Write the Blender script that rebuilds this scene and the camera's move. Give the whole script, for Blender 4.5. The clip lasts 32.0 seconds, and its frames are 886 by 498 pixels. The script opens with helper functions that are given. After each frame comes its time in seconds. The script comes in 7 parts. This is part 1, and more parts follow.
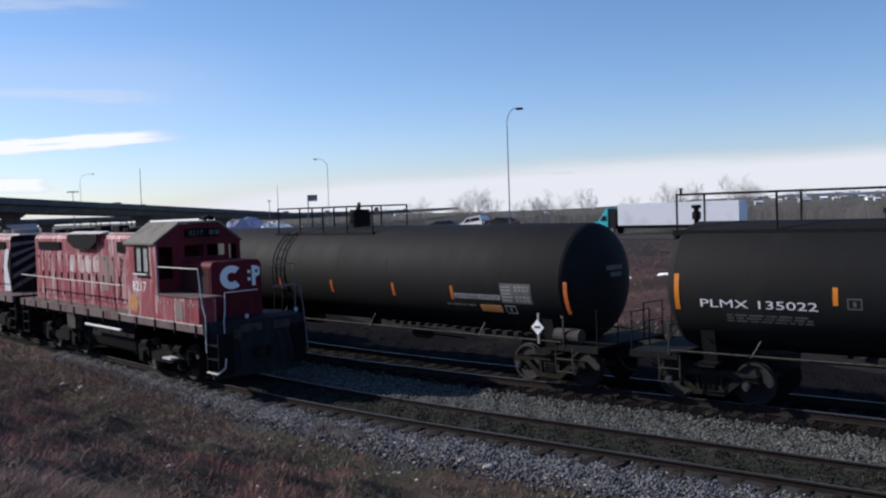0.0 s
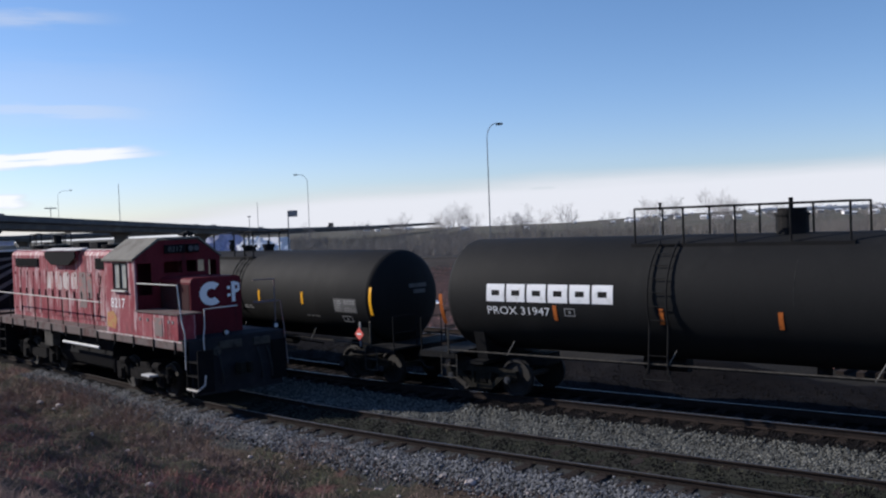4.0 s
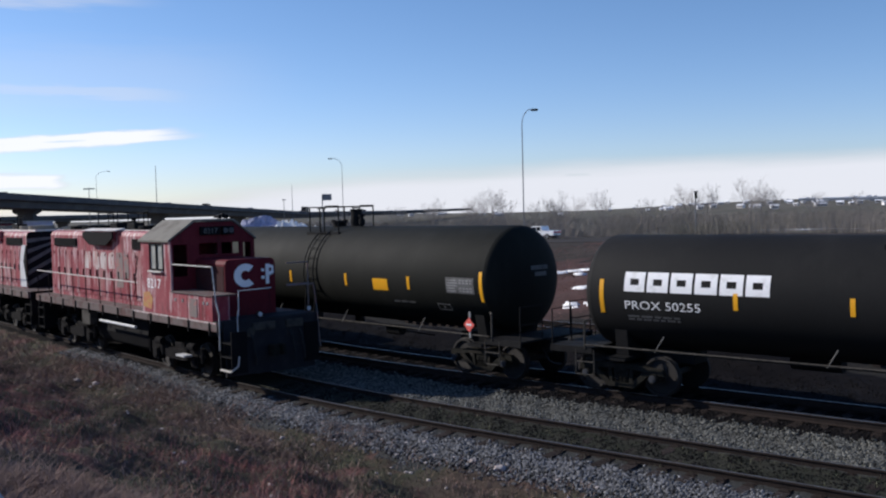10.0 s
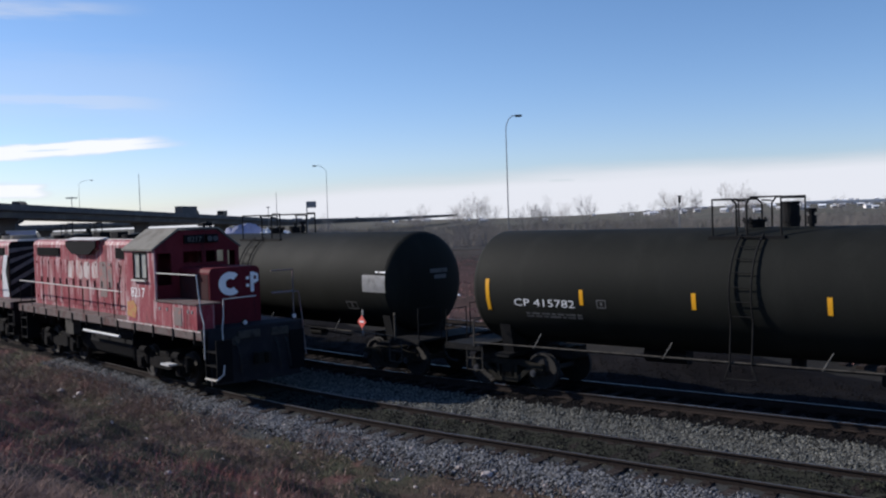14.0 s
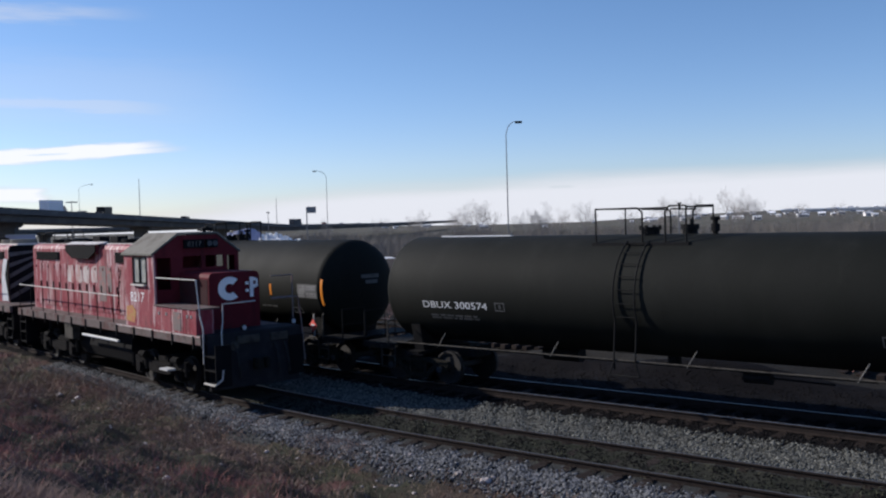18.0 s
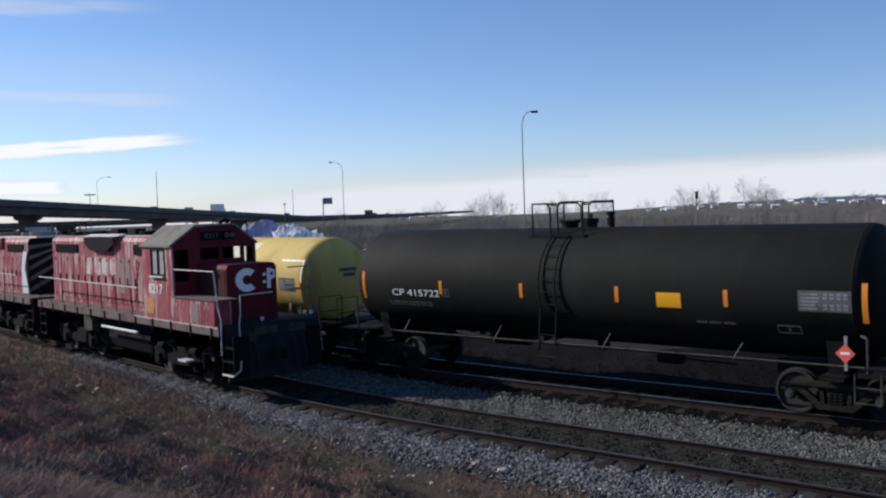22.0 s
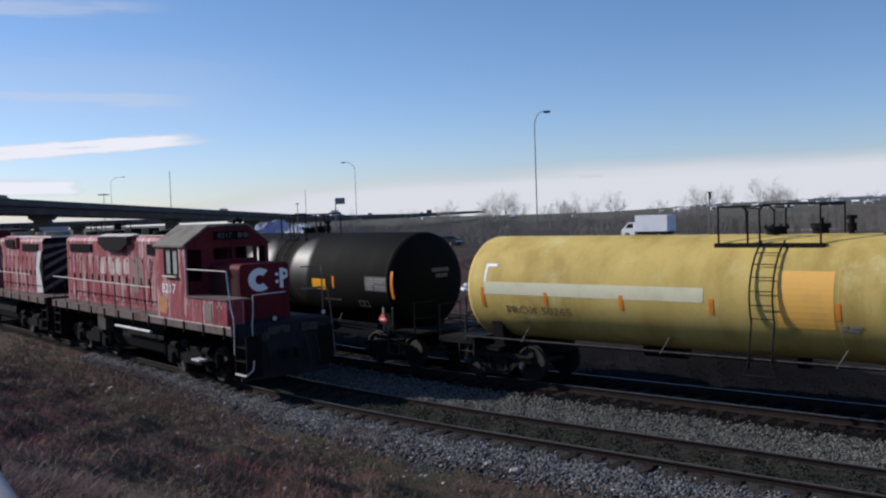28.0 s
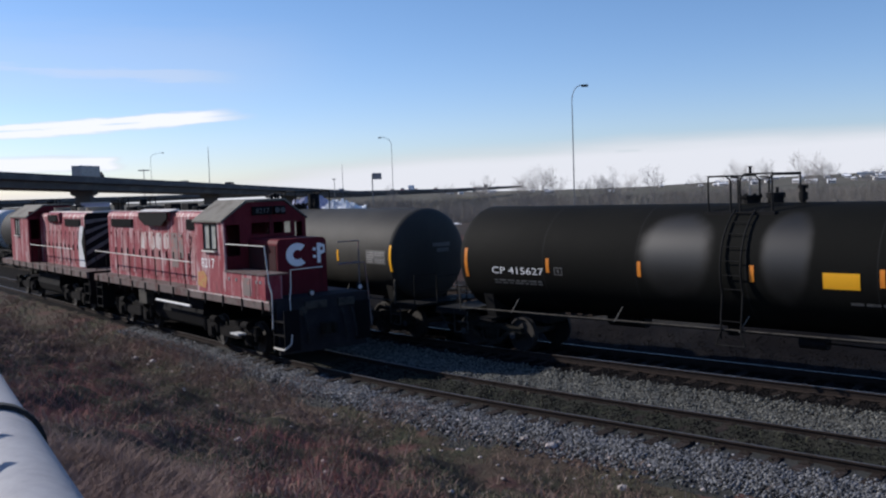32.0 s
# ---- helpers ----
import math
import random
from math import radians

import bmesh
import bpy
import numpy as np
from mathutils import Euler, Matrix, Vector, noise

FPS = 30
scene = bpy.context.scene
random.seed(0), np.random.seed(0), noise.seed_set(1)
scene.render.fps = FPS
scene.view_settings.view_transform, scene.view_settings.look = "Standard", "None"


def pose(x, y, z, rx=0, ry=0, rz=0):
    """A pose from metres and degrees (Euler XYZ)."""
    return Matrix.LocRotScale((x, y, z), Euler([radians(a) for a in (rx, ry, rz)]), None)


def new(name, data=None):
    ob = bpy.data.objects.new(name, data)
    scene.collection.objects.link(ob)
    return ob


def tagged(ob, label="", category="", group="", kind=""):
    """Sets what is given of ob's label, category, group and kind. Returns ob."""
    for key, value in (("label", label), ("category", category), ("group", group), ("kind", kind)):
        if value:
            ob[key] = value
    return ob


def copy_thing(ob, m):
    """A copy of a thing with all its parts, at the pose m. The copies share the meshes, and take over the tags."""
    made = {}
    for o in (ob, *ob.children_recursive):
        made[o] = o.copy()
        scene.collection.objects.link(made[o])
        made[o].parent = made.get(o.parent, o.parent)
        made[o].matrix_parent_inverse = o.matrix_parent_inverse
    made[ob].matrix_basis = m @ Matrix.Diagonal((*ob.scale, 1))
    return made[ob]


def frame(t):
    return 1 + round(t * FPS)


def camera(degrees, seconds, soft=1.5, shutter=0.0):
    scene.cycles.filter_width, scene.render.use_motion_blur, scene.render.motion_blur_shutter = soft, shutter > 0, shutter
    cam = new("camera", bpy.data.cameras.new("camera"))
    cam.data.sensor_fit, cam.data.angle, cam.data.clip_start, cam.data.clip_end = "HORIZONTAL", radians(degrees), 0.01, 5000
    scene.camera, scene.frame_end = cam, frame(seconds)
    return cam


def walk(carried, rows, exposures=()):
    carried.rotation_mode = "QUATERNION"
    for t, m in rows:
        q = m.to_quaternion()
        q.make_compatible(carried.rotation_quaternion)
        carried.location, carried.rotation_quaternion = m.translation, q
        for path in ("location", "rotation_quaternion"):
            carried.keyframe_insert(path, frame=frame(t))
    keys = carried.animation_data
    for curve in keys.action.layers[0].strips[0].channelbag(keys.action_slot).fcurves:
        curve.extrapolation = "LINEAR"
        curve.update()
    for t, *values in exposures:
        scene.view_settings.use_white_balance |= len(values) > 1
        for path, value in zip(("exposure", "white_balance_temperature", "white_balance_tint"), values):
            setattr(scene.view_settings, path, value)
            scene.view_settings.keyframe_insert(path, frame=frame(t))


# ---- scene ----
cam = camera(49.2, 32.0, soft=2.2)
EXPOSURE = 0.72
EYE = (0.0, 0.0, 4.46)
VIEW = [(0, 40.38, -2.49, 1.97),
        (0.5, 40.07, -2.37, 2.02),
        (1, 39.68, -2.20, 2.07),
        (1.5, 39.43, -2.07, 2.02),
        (2, 39.29, -1.92, 2.08),
        (2.5, 39.28, -1.82, 2.11),
        (3, 39.25, -1.74, 2.18),
        (3.5, 39.24, -1.67, 2.18),
        (5.5, 38.98, -1.64, 2.03),
        (6, 38.34, -2.18, 1.93),
        (6.5, 38.78, -2.47, 1.94),
        (7, 39.98, -2.48, 1.87),
        (7.5, 39.61, -2.53, 1.83),
        (8, 39.68, -2.50, 1.83),
        (8.5, 41.01, -2.45, 1.76),
        (9, 42.48, -2.42, 1.80),
        (9.5, 42.27, -2.44, 1.62),
        (10, 41.21, -2.44, 1.41),
        (10.5, 41.31, -2.22, 1.67),
        (11, 41.11, -2.60, 1.73),
        (11.5, 40.78, -2.73, 1.76),
        (12, 40.49, -2.62, 1.69),
        (12.5, 40.25, -2.40, 1.74),
        (13, 39.97, -2.19, 1.71),
        (13.5, 40.15, -2.06, 1.69),
        (14, 40.31, -2.09, 1.85),
        (14.5, 40.20, -1.99, 1.77),
        (16.5, 40.24, -1.72, 1.65),
        (17, 40.19, -1.73, 1.72),
        (17.5, 40.31, -1.72, 1.68),
        (18, 40.30, -1.74, 1.59),
        (18.5, 40.79, -1.78, 1.79),
        (19, 43.15, -2.19, 2.02),
        (19.5, 43.42, -2.55, 2.07),
        (20, 42.90, -2.67, 1.97),
        (20.5, 42.33, -2.63, 1.92),
        (21, 41.78, -2.52, 1.95),
        (21.5, 41.48, -2.37, 1.90),
        (22, 41.26, -2.28, 1.93),
        (22.5, 41.15, -2.19, 1.93),
        (23, 41.21, -2.14, 1.94),
        (23.5, 41.30, -2.10, 1.87),
        (24, 41.36, -2.09, 1.81),
        (24.5, 41.49, -2.06, 1.87),
        (25, 41.60, -2.09, 1.89),
        (25.5, 41.56, -2.12, 1.88),
        (27.5, 41.84, -2.21, 1.94),
        (28, 41.99, -2.25, 1.89),
        (28.5, 42.09, -2.30, 1.93),
        (29, 42.40, -2.39, 1.93),
        (29.5, 42.91, -2.42, 1.98),
        (30, 43.57, -2.65, 2.08),
        (30.5, 44.06, -3.25, 2.04),
        (31, 44.40, -3.55, 2.15),
        (31.5, 45.55, -3.66, 2.01),
        (32, 44.15, -3.65, 1.97)]      # seconds, yaw, pitch, roll: a hand-held turn on one spot
walk(cam, [(t, pose(*EYE, 90 + pitch, roll, yaw)) for t, yaw, pitch, roll in VIEW],
     exposures=[(0.0, EXPOSURE, 6250, 11.5), (23.0, EXPOSURE - 0.03, 6250, 11.5), (25.0, EXPOSURE - 0.1, 6250, 11.5), (28.0, EXPOSURE - 0.2, 6250, 11.5), (30.0, EXPOSURE - 0.12, 6250, 11.5), (32.0, EXPOSURE - 0.02, 6250, 11.5)])

# ---- light: low sun from the far left, over the locomotives ----
SUN_EL, SUN_WAY = 28.2, Vector((0.937, 0.35, 0.0)).normalized()   # the way the light travels over the ground
sun_data = bpy.data.lights.new("sun", "SUN")
sun_data.energy, sun_data.angle, sun_data.color = 3.05, radians(0.6), (1.0, 0.93, 0.84)
sun = new("sun", sun_data)
travel = Vector((SUN_WAY.x * math.cos(radians(SUN_EL)), SUN_WAY.y * math.cos(radians(SUN_EL)), -math.sin(radians(SUN_EL))))
sun.matrix_world = Matrix.Translation((-60, -30, 60)) @ travel.to_track_quat("-Z", "Y").to_matrix().to_4x4()


def make_world():
    w = bpy.data.worlds.new("world")
    scene.world = w
    w.use_nodes = True
    nt = w.node_tree
    nt.nodes.clear()
    nd, ln = nt.nodes.new, nt.links.new
    sky = nd("ShaderNodeTexSky")
    sky.sky_type, sky.sun_disc = "NISHITA", False
    sky.sun_elevation = radians(SUN_EL)
    sky.sun_rotation = math.atan2(-SUN_WAY.x, -SUN_WAY.y)
    sky.altitude, sky.air_density, sky.dust_density, sky.ozone_density = 1000, 1.0, 0.6, 2.2
    tc = nd("ShaderNodeTexCoord")
    sep = nd("ShaderNodeSeparateXYZ")
    ln(tc.outputs["Generated"], sep.inputs[0])

    def math_node(op, a, b=None, c=None):
        m = nd("ShaderNodeMath")
        m.operation = op
        for i, v in enumerate((a, b, c)):
            if v is None:
                continue
            if isinstance(v, (int, float)):
                m.inputs[i].default_value = v
            else:
                ln(v, m.inputs[i])
        return m.outputs[0]

    def smooth(v, lo, hi, out_lo=0.0, out_hi=1.0):
        m = nd("ShaderNodeMapRange")
        m.interpolation_type = "SMOOTHSTEP"
        for i, x in enumerate((lo, hi, out_lo, out_hi)):
            m.inputs[i + 1].default_value = x
        ln(v, m.inputs[0])
        return m.outputs[0]

    def cloud_noise(scale, detail, rough):
        mp = nd("ShaderNodeMapping")
        mp.inputs["Scale"].default_value = scale
        ln(tc.outputs["Generated"], mp.inputs[0])
        n = nd("ShaderNodeTexNoise")
        n.inputs["Scale"].default_value = 1.0
        n.inputs["Detail"].default_value = detail
        n.inputs["Roughness"].default_value = rough
        ln(mp.outputs[0], n.inputs[0])
        return n.outputs[0]

    deg = 180 / math.pi
    el = math_node("MULTIPLY", math_node("ARCSINE", sep.outputs["Z"]), deg)
    az = math_node("MULTIPLY", math_node("ARCTAN2", sep.outputs["Y"], sep.outputs["X"]), deg)
    fine = math_node("SUBTRACT", cloud_noise((9.0, 9.0, 90.0), 6, 0.62), 0.5)
    broad = math_node("SUBTRACT", cloud_noise((4.0, 4.0, 40.0), 4, 0.55), 0.5)

    def ribbon(a0, e0, slope, half, soft, ragged):
        """A long thin cloud: e0 degrees up at azimuth a0, sinking by slope for each degree further."""
        mid = math_node("SUBTRACT", e0, math_node("MULTIPLY", math_node("SUBTRACT", az, a0), slope))
        off = math_node("ADD", math_node("ABSOLUTE", math_node("SUBTRACT", el, mid)), math_node("MULTIPLY", fine, ragged))
        return smooth(off, half, half + soft, 1.0, 0.0)

    def span(a0, a1, soft):
        return math_node("MULTIPLY", smooth(math_node("ADD", az, math_node("MULTIPLY", fine, 3.0)), a0, a0 + soft), smooth(az, a1, a1 + soft, 1.0, 0.0))
    # a bank of white cloud along the horizon, lower towards the left
    edge = math_node("SUBTRACT", 2.62, math_node("MULTIPLY", math_node("SUBTRACT", az, 108.0), 0.02))
    edge = math_node("SUBTRACT", edge, smooth(az, 134.0, 152.0, 0.0, 1.3))
    over = math_node("ADD", math_node("SUBTRACT", el, edge), math_node("MULTIPLY", broad, 1.1))
    bank = smooth(over, -0.95, 0.40, 0.96, 0.0)
    gap = math_node("MULTIPLY", ribbon(123.5, 1.73, 0.0, 0.03, 0.12, 0.2), span(122.7, 123.7, 0.5))
    bank = math_node("SUBTRACT", bank, math_node("MULTIPLY", gap, 0.22))
    # two joined bright streaks low in the west, a shorter pair under them, and faint wisps above
    one = math_node("MULTIPLY", ribbon(146.0, 4.68, 0.056, 0.12, 0.16, 0.7), span(145.2, 176.0, 3.0))
    two = math_node("MULTIPLY", ribbon(146.0, 4.40, 0.066, 0.12, 0.20, 0.7), span(144.6, 176.0, 3.5))
    low = math_node("MULTIPLY", ribbon(153.0, 1.95, 0.0, 0.26, 0.2, 0.5), span(151.9, 176.0, 1.2))
    top = math_node("MULTIPLY", ribbon(154.0, 2.36, 0.03, 0.02, 0.2, 0.5), span(153.4, 176.0, 2.5))
    veil = math_node("MULTIPLY", ribbon(150.0, 6.85, -0.04, 0.05, 0.6, 1.6), math_node("MULTIPLY", span(143.0, 160.0, 6.0), 0.40))
    high = math_node("MULTIPLY", ribbon(153.0, 11.7, 0.02, 0.05, 0.55, 1.6), math_node("MULTIPLY", span(146.0, 165.0, 6.0), 0.38))
    haze = math_node("MULTIPLY", ribbon(152.0, 7.4, 0.0, 0.6, 2.4, 2.0), math_node("MULTIPLY", span(138.0, 170.0, 10.0), 0.16))
    cover = bank
    for c in (one, two, low, math_node("MULTIPLY", top, 0.7), veil, high, haze):
        cover = math_node("MAXIMUM", cover, c)
    streaks = math_node("MAXIMUM", math_node("MAXIMUM", one, two), low)
    bright = math_node("ADD", 6.2, math_node("MULTIPLY", math_node("ADD", cover, streaks), 1.3))
    white = nd("ShaderNodeCombineColor")
    for i, k in enumerate((0.945, 0.955, 1.0)):
        ln(math_node("MULTIPLY", bright, k), white.inputs[i])
    mix = nd("ShaderNodeMix")
    mix.data_type = "RGBA"
    ln(cover, mix.inputs[0])
    deep = nd("ShaderNodeHueSaturation")
    deep.inputs["Saturation"].default_value = 1.16
    ln(sky.outputs[0], deep.inputs["Color"])
    tint = nd("ShaderNodeVectorMath")
    tint.operation = "MULTIPLY"
    tint.inputs[1].default_value = (1.0, 0.978, 1.075)
    ln(deep.outputs[0], tint.inputs[0])
    # clear cold air: bluer towards the horizon
    cold = nd("ShaderNodeMix")
    cold.data_type = "RGBA"
    cold.inputs[6].default_value = (0.94, 0.985, 1.12, 1)
    cold.inputs[7].default_value = (1, 1, 1, 1)
    ln(smooth(el, 1.0, 13.0), cold.inputs[0])
    cool = nd("ShaderNodeVectorMath")
    cool.operation = "MULTIPLY"
    ln(tint.outputs[0], cool.inputs[0])
    ln(cold.outputs[2], cool.inputs[1])
    ln(cool.outputs[0], mix.inputs[6])
    ln(white.outputs[0], mix.inputs[7])
    bg = nd("ShaderNodeBackground")
    bg.inputs["Strength"].default_value = 0.071
    ln(mix.outputs[2], bg.inputs["Color"])
    out = nd("ShaderNodeOutputWorld")
    ln(bg.outputs[0], out.inputs[0])


make_world()


# ---- materials ----
DUST = 1.26           # one overall tone for all the paints and soils below


def material(name, colour, rough=0.7, metal=0.0, second=None, scale=3.0, amount=0.5, grain=0.0, grain_scale=60.0,
             bump=0.0, bump_scale=80.0, spread=0.0, stretch=(1, 1, 1), rough_var=0.12, spec=0.4, layers=()):
    """Principled surface: a base colour, patches of a second one, a fine grain, and relief, in object metres."""
    colour = tuple(min(0.86, c * DUST) for c in colour)
    second = tuple(min(0.86, c * DUST) for c in second) if second else None
    m = bpy.data.materials.new(name)
    m.use_nodes = True
    nt = m.node_tree
    b = nt.nodes["Principled BSDF"]
    nd, ln = nt.nodes.new, nt.links.new
    b.inputs["Metallic"].default_value = metal
    b.inputs["Specular IOR Level"].default_value = spec
    tc = nd("ShaderNodeTexCoord")
    mp = nd("ShaderNodeMapping")
    mp.inputs["Scale"].default_value = stretch
    ln(tc.outputs["Object"], mp.inputs[0])

    def noise_node(s, detail=5, rough_=0.6):
        n = nd("ShaderNodeTexNoise")
        n.inputs["Scale"].default_value = s
        n.inputs["Detail"].default_value = detail
        n.inputs["Roughness"].default_value = rough_
        ln(mp.outputs[0], n.inputs[0])
        return n

    patch = noise_node(scale)
    ramp = nd("ShaderNodeMapRange")
    ramp.interpolation_type = "SMOOTHSTEP"
    ramp.inputs[1].default_value, ramp.inputs[2].default_value = 0.62 - amount * 0.3, 0.9 - amount * 0.3
    ln(patch.outputs[0], ramp.inputs[0])
    mix = nd("ShaderNodeMix")
    mix.data_type = "RGBA"
    mix.inputs[6].default_value = (*colour, 1)
    mix.inputs[7].default_value = (*(second or tuple(c * 0.7 for c in colour)), 1)
    ln(ramp.outputs[0], mix.inputs[0])
    col = mix.outputs[2]
    for tone, (sx, sz), lo, hi, most, shift in layers:
        wear = nd("ShaderNodeMapping")
        wear.inputs["Scale"].default_value = (sx, sx, sz)
        wear.inputs["Location"].default_value = (shift, shift * 0.7, shift * 1.3)
        ln(tc.outputs["Object"], wear.inputs[0])
        wn = nd("ShaderNodeTexNoise")
        wn.inputs["Scale"].default_value = 1.0
        wn.inputs["Detail"].default_value = 8
        wn.inputs["Roughness"].default_value = 0.68
        ln(wear.outputs[0], wn.inputs[0])
        wr = nd("ShaderNodeMapRange")
        wr.interpolation_type = "SMOOTHSTEP"
        wr.inputs[1].default_value, wr.inputs[2].default_value, wr.inputs[4].default_value = lo, hi, most
        ln(wn.outputs[0], wr.inputs[0])
        wm = nd("ShaderNodeMix")
        wm.data_type = "RGBA"
        ln(wr.outputs[0], wm.inputs[0])
        ln(col, wm.inputs[6])
        wm.inputs[7].default_value = (*(min(0.9, c * DUST * 1.25) for c in tone), 1)
        col = wm.outputs[2]
    if grain or spread:
        hsv = nd("ShaderNodeHueSaturation")
        ln(col, hsv.inputs["Color"])
        g = noise_node(grain_scale, 3, 0.7)
        mr = nd("ShaderNodeMapRange")
        mr.inputs[1].default_value, mr.inputs[2].default_value = 0.25, 0.75
        mr.inputs[3].default_value, mr.inputs[4].default_value = 1 - grain, 1 + grain
        ln(g.outputs[0], mr.inputs[0])
        val = mr.outputs[0]
        if spread:
            oi = nd("ShaderNodeObjectInfo")
            geo = nd("ShaderNodeNewGeometry")
            add = nd("ShaderNodeMath")
            ln(oi.outputs["Random"], add.inputs[0])
            ln(geo.outputs["Random Per Island"], add.inputs[1])
            fr = nd("ShaderNodeMath")
            fr.operation = "FRACT"
            ln(add.outputs[0], fr.inputs[0])
            sp = nd("ShaderNodeMapRange")
            sp.inputs[3].default_value, sp.inputs[4].default_value = 1 - spread, 1 + spread
            ln(fr.outputs[0], sp.inputs[0])
            mul = nd("ShaderNodeMath")
            mul.operation = "MULTIPLY"
            ln(val, mul.inputs[0])
            ln(sp.outputs[0], mul.inputs[1])
            val = mul.outputs[0]
        ln(val, hsv.inputs["Value"])
        col = hsv.outputs[0]
    ln(col, b.inputs["Base Color"])
    rr = nd("ShaderNodeMapRange")
    rr.inputs[3].default_value, rr.inputs[4].default_value = max(0.02, rough - rough_var), min(1, rough + rough_var)
    ln(patch.outputs[0], rr.inputs[0])
    ln(rr.outputs[0], b.inputs["Roughness"])
    if bump:
        bn = nd("ShaderNodeBump")
        bn.inputs["Strength"].default_value = bump
        bn.inputs["Distance"].default_value = 0.02
        ln(noise_node(bump_scale, 4, 0.65).outputs[0], bn.inputs["Height"])
        ln(bn.outputs[0], b.inputs["Normal"])
    return m


def glass(name, colour=(0.02, 0.025, 0.03), rough=0.05):
    m = bpy.data.materials.new(name)
    m.use_nodes = True
    b = m.node_tree.nodes["Principled BSDF"]
    b.inputs["Base Color"].default_value = (*colour, 1)
    b.inputs["Roughness"].default_value = rough
    b.inputs["Specular IOR Level"].default_value = 0.4
    return m


def clear_glass(name):
    m = bpy.data.materials.new(name)
    m.use_nodes = True
    b = m.node_tree.nodes["Principled BSDF"]
    b.inputs["Base Color"].default_value = (0.85, 0.9, 0.9, 1)
    b.inputs["Roughness"].default_value = 0.03
    b.inputs["Transmission Weight"].default_value = 1.0
    b.inputs["IOR"].default_value = 1.03
    return m


M = {}
M["tank_black"] = material("tank_black", (0.0096, 0.0098, 0.0101), 0.72, second=(0.0112, 0.0114, 0.0117), scale=0.9, amount=0.7, grain=0.12, grain_scale=30, stretch=(1, 1, 0.35), spec=0.11, layers=(((0.0145, 0.0143, 0.0140), (0.9, 0.25), 0.5, 0.75, 0.6, 2.0), ((0.0050, 0.0050, 0.0053), (3.0, 0.35), 0.58, 0.72, 0.5, 7.0)))
M["tank_olive"] = material("tank_olive", (0.0080, 0.0088, 0.0073), 0.72, second=(0.0104, 0.0110, 0.0096), scale=0.8, amount=0.7, grain=0.12, grain_scale=30, stretch=(1, 1, 0.3), spec=0.11, layers=(((0.0138, 0.0143, 0.0124), (0.9, 0.25), 0.5, 0.75, 0.6, 3.0), ((0.0048, 0.0053, 0.0045), (3.0, 0.35), 0.58, 0.72, 0.5, 8.0)))
M["tank_dusty"] = material("tank_dusty", (0.026, 0.025, 0.023), 0.65, second=(0.036, 0.035, 0.032), scale=0.6, amount=0.9, grain=0.15, grain_scale=30, stretch=(1, 1, 0.4), spec=0.14)
M["tank_yellow"] = material("tank_yellow", (0.475, 0.357, 0.108), 0.72, spec=0.2, second=(0.33, 0.235, 0.064), scale=0.8, amount=0.7, grain=0.1, grain_scale=40, stretch=(1, 1, 0.25), layers=(((0.43, 0.38, 0.17), (0.8, 0.5), 0.52, 0.75, 0.7, 1.0), ((0.30, 0.17, 0.05), (4.0, 0.3), 0.6, 0.74, 0.6, 6.0)))
M["tank_silver"] = material("tank_silver", (0.45, 0.45, 0.45), 0.45, second=(0.3, 0.3, 0.3), scale=0.8, amount=0.6, grain=0.08)
M["paint_cream"] = material("paint_cream", (0.56, 0.54, 0.38), 0.75, spec=0.2, second=(0.50, 0.47, 0.31), scale=2.0, amount=0.5, grain=0.08)
M["paint_orange"] = material("paint_orange", (0.66, 0.37, 0.075), 0.5, second=(0.58, 0.33, 0.08), scale=2.0, amount=0.5, grain=0.08)
M["black_iron"] = material("black_iron", (0.010, 0.010, 0.0105), 0.75, spec=0.08, second=(0.017, 0.016, 0.015), scale=4, amount=0.5, grain=0.2, bump=0.2)
M["truck_iron"] = material("truck_iron", (0.016, 0.0155, 0.013), 0.9, spec=0.06, second=(0.030, 0.026, 0.021), scale=5, amount=0.6, grain=0.2, bump=0.3)
M["dusty_iron"] = material("dusty_iron", (0.055, 0.05, 0.043), 0.85, spec=0.15, second=(0.022, 0.02, 0.018), scale=4, amount=0.6, grain=0.2, bump=0.2)
M["wheel_steel"] = material("wheel_steel", (0.018, 0.016, 0.015), 0.75, metal=0.1, second=(0.028, 0.023, 0.02), scale=6, grain=0.15)
M["bearing"] = material("bearing", (0.055, 0.058, 0.066), 0.5, metal=0.5, scale=8)
M["worn_rail"] = material("worn_rail", (0.16, 0.155, 0.155), 0.45, metal=0.8, second=(0.1, 0.085, 0.075), scale=2, amount=0.5)
M["rail_rust"] = material("rail_rust", (0.027, 0.021, 0.0185), 0.9, spec=0.06, second=(0.018, 0.015, 0.0138), scale=5, amount=0.6, grain=0.2, bump=0.3)
M["tie_wood"] = material("tie_wood", (0.022, 0.0175, 0.016), 0.9, spec=0.1, second=(0.036, 0.027, 0.0235), scale=3, amount=0.6, grain=0.25, grain_scale=40, bump=0.4, bump_scale=40, spread=0.3, stretch=(8, 1, 1))
M["decal_white"] = material("decal_white", (0.72, 0.72, 0.70), 0.55, second=(0.5, 0.5, 0.48), scale=5, amount=0.4, grain=0.06)
M["decal_grey"] = material("decal_grey", (0.20, 0.20, 0.20), 0.6, second=(0.12, 0.12, 0.12), scale=4, amount=0.6, grain=0.1)
M["weld_dust"] = material("weld_dust", (0.035, 0.035, 0.034), 0.8, second=(0.012, 0.012, 0.012), scale=5, amount=0.9, spec=0.1)
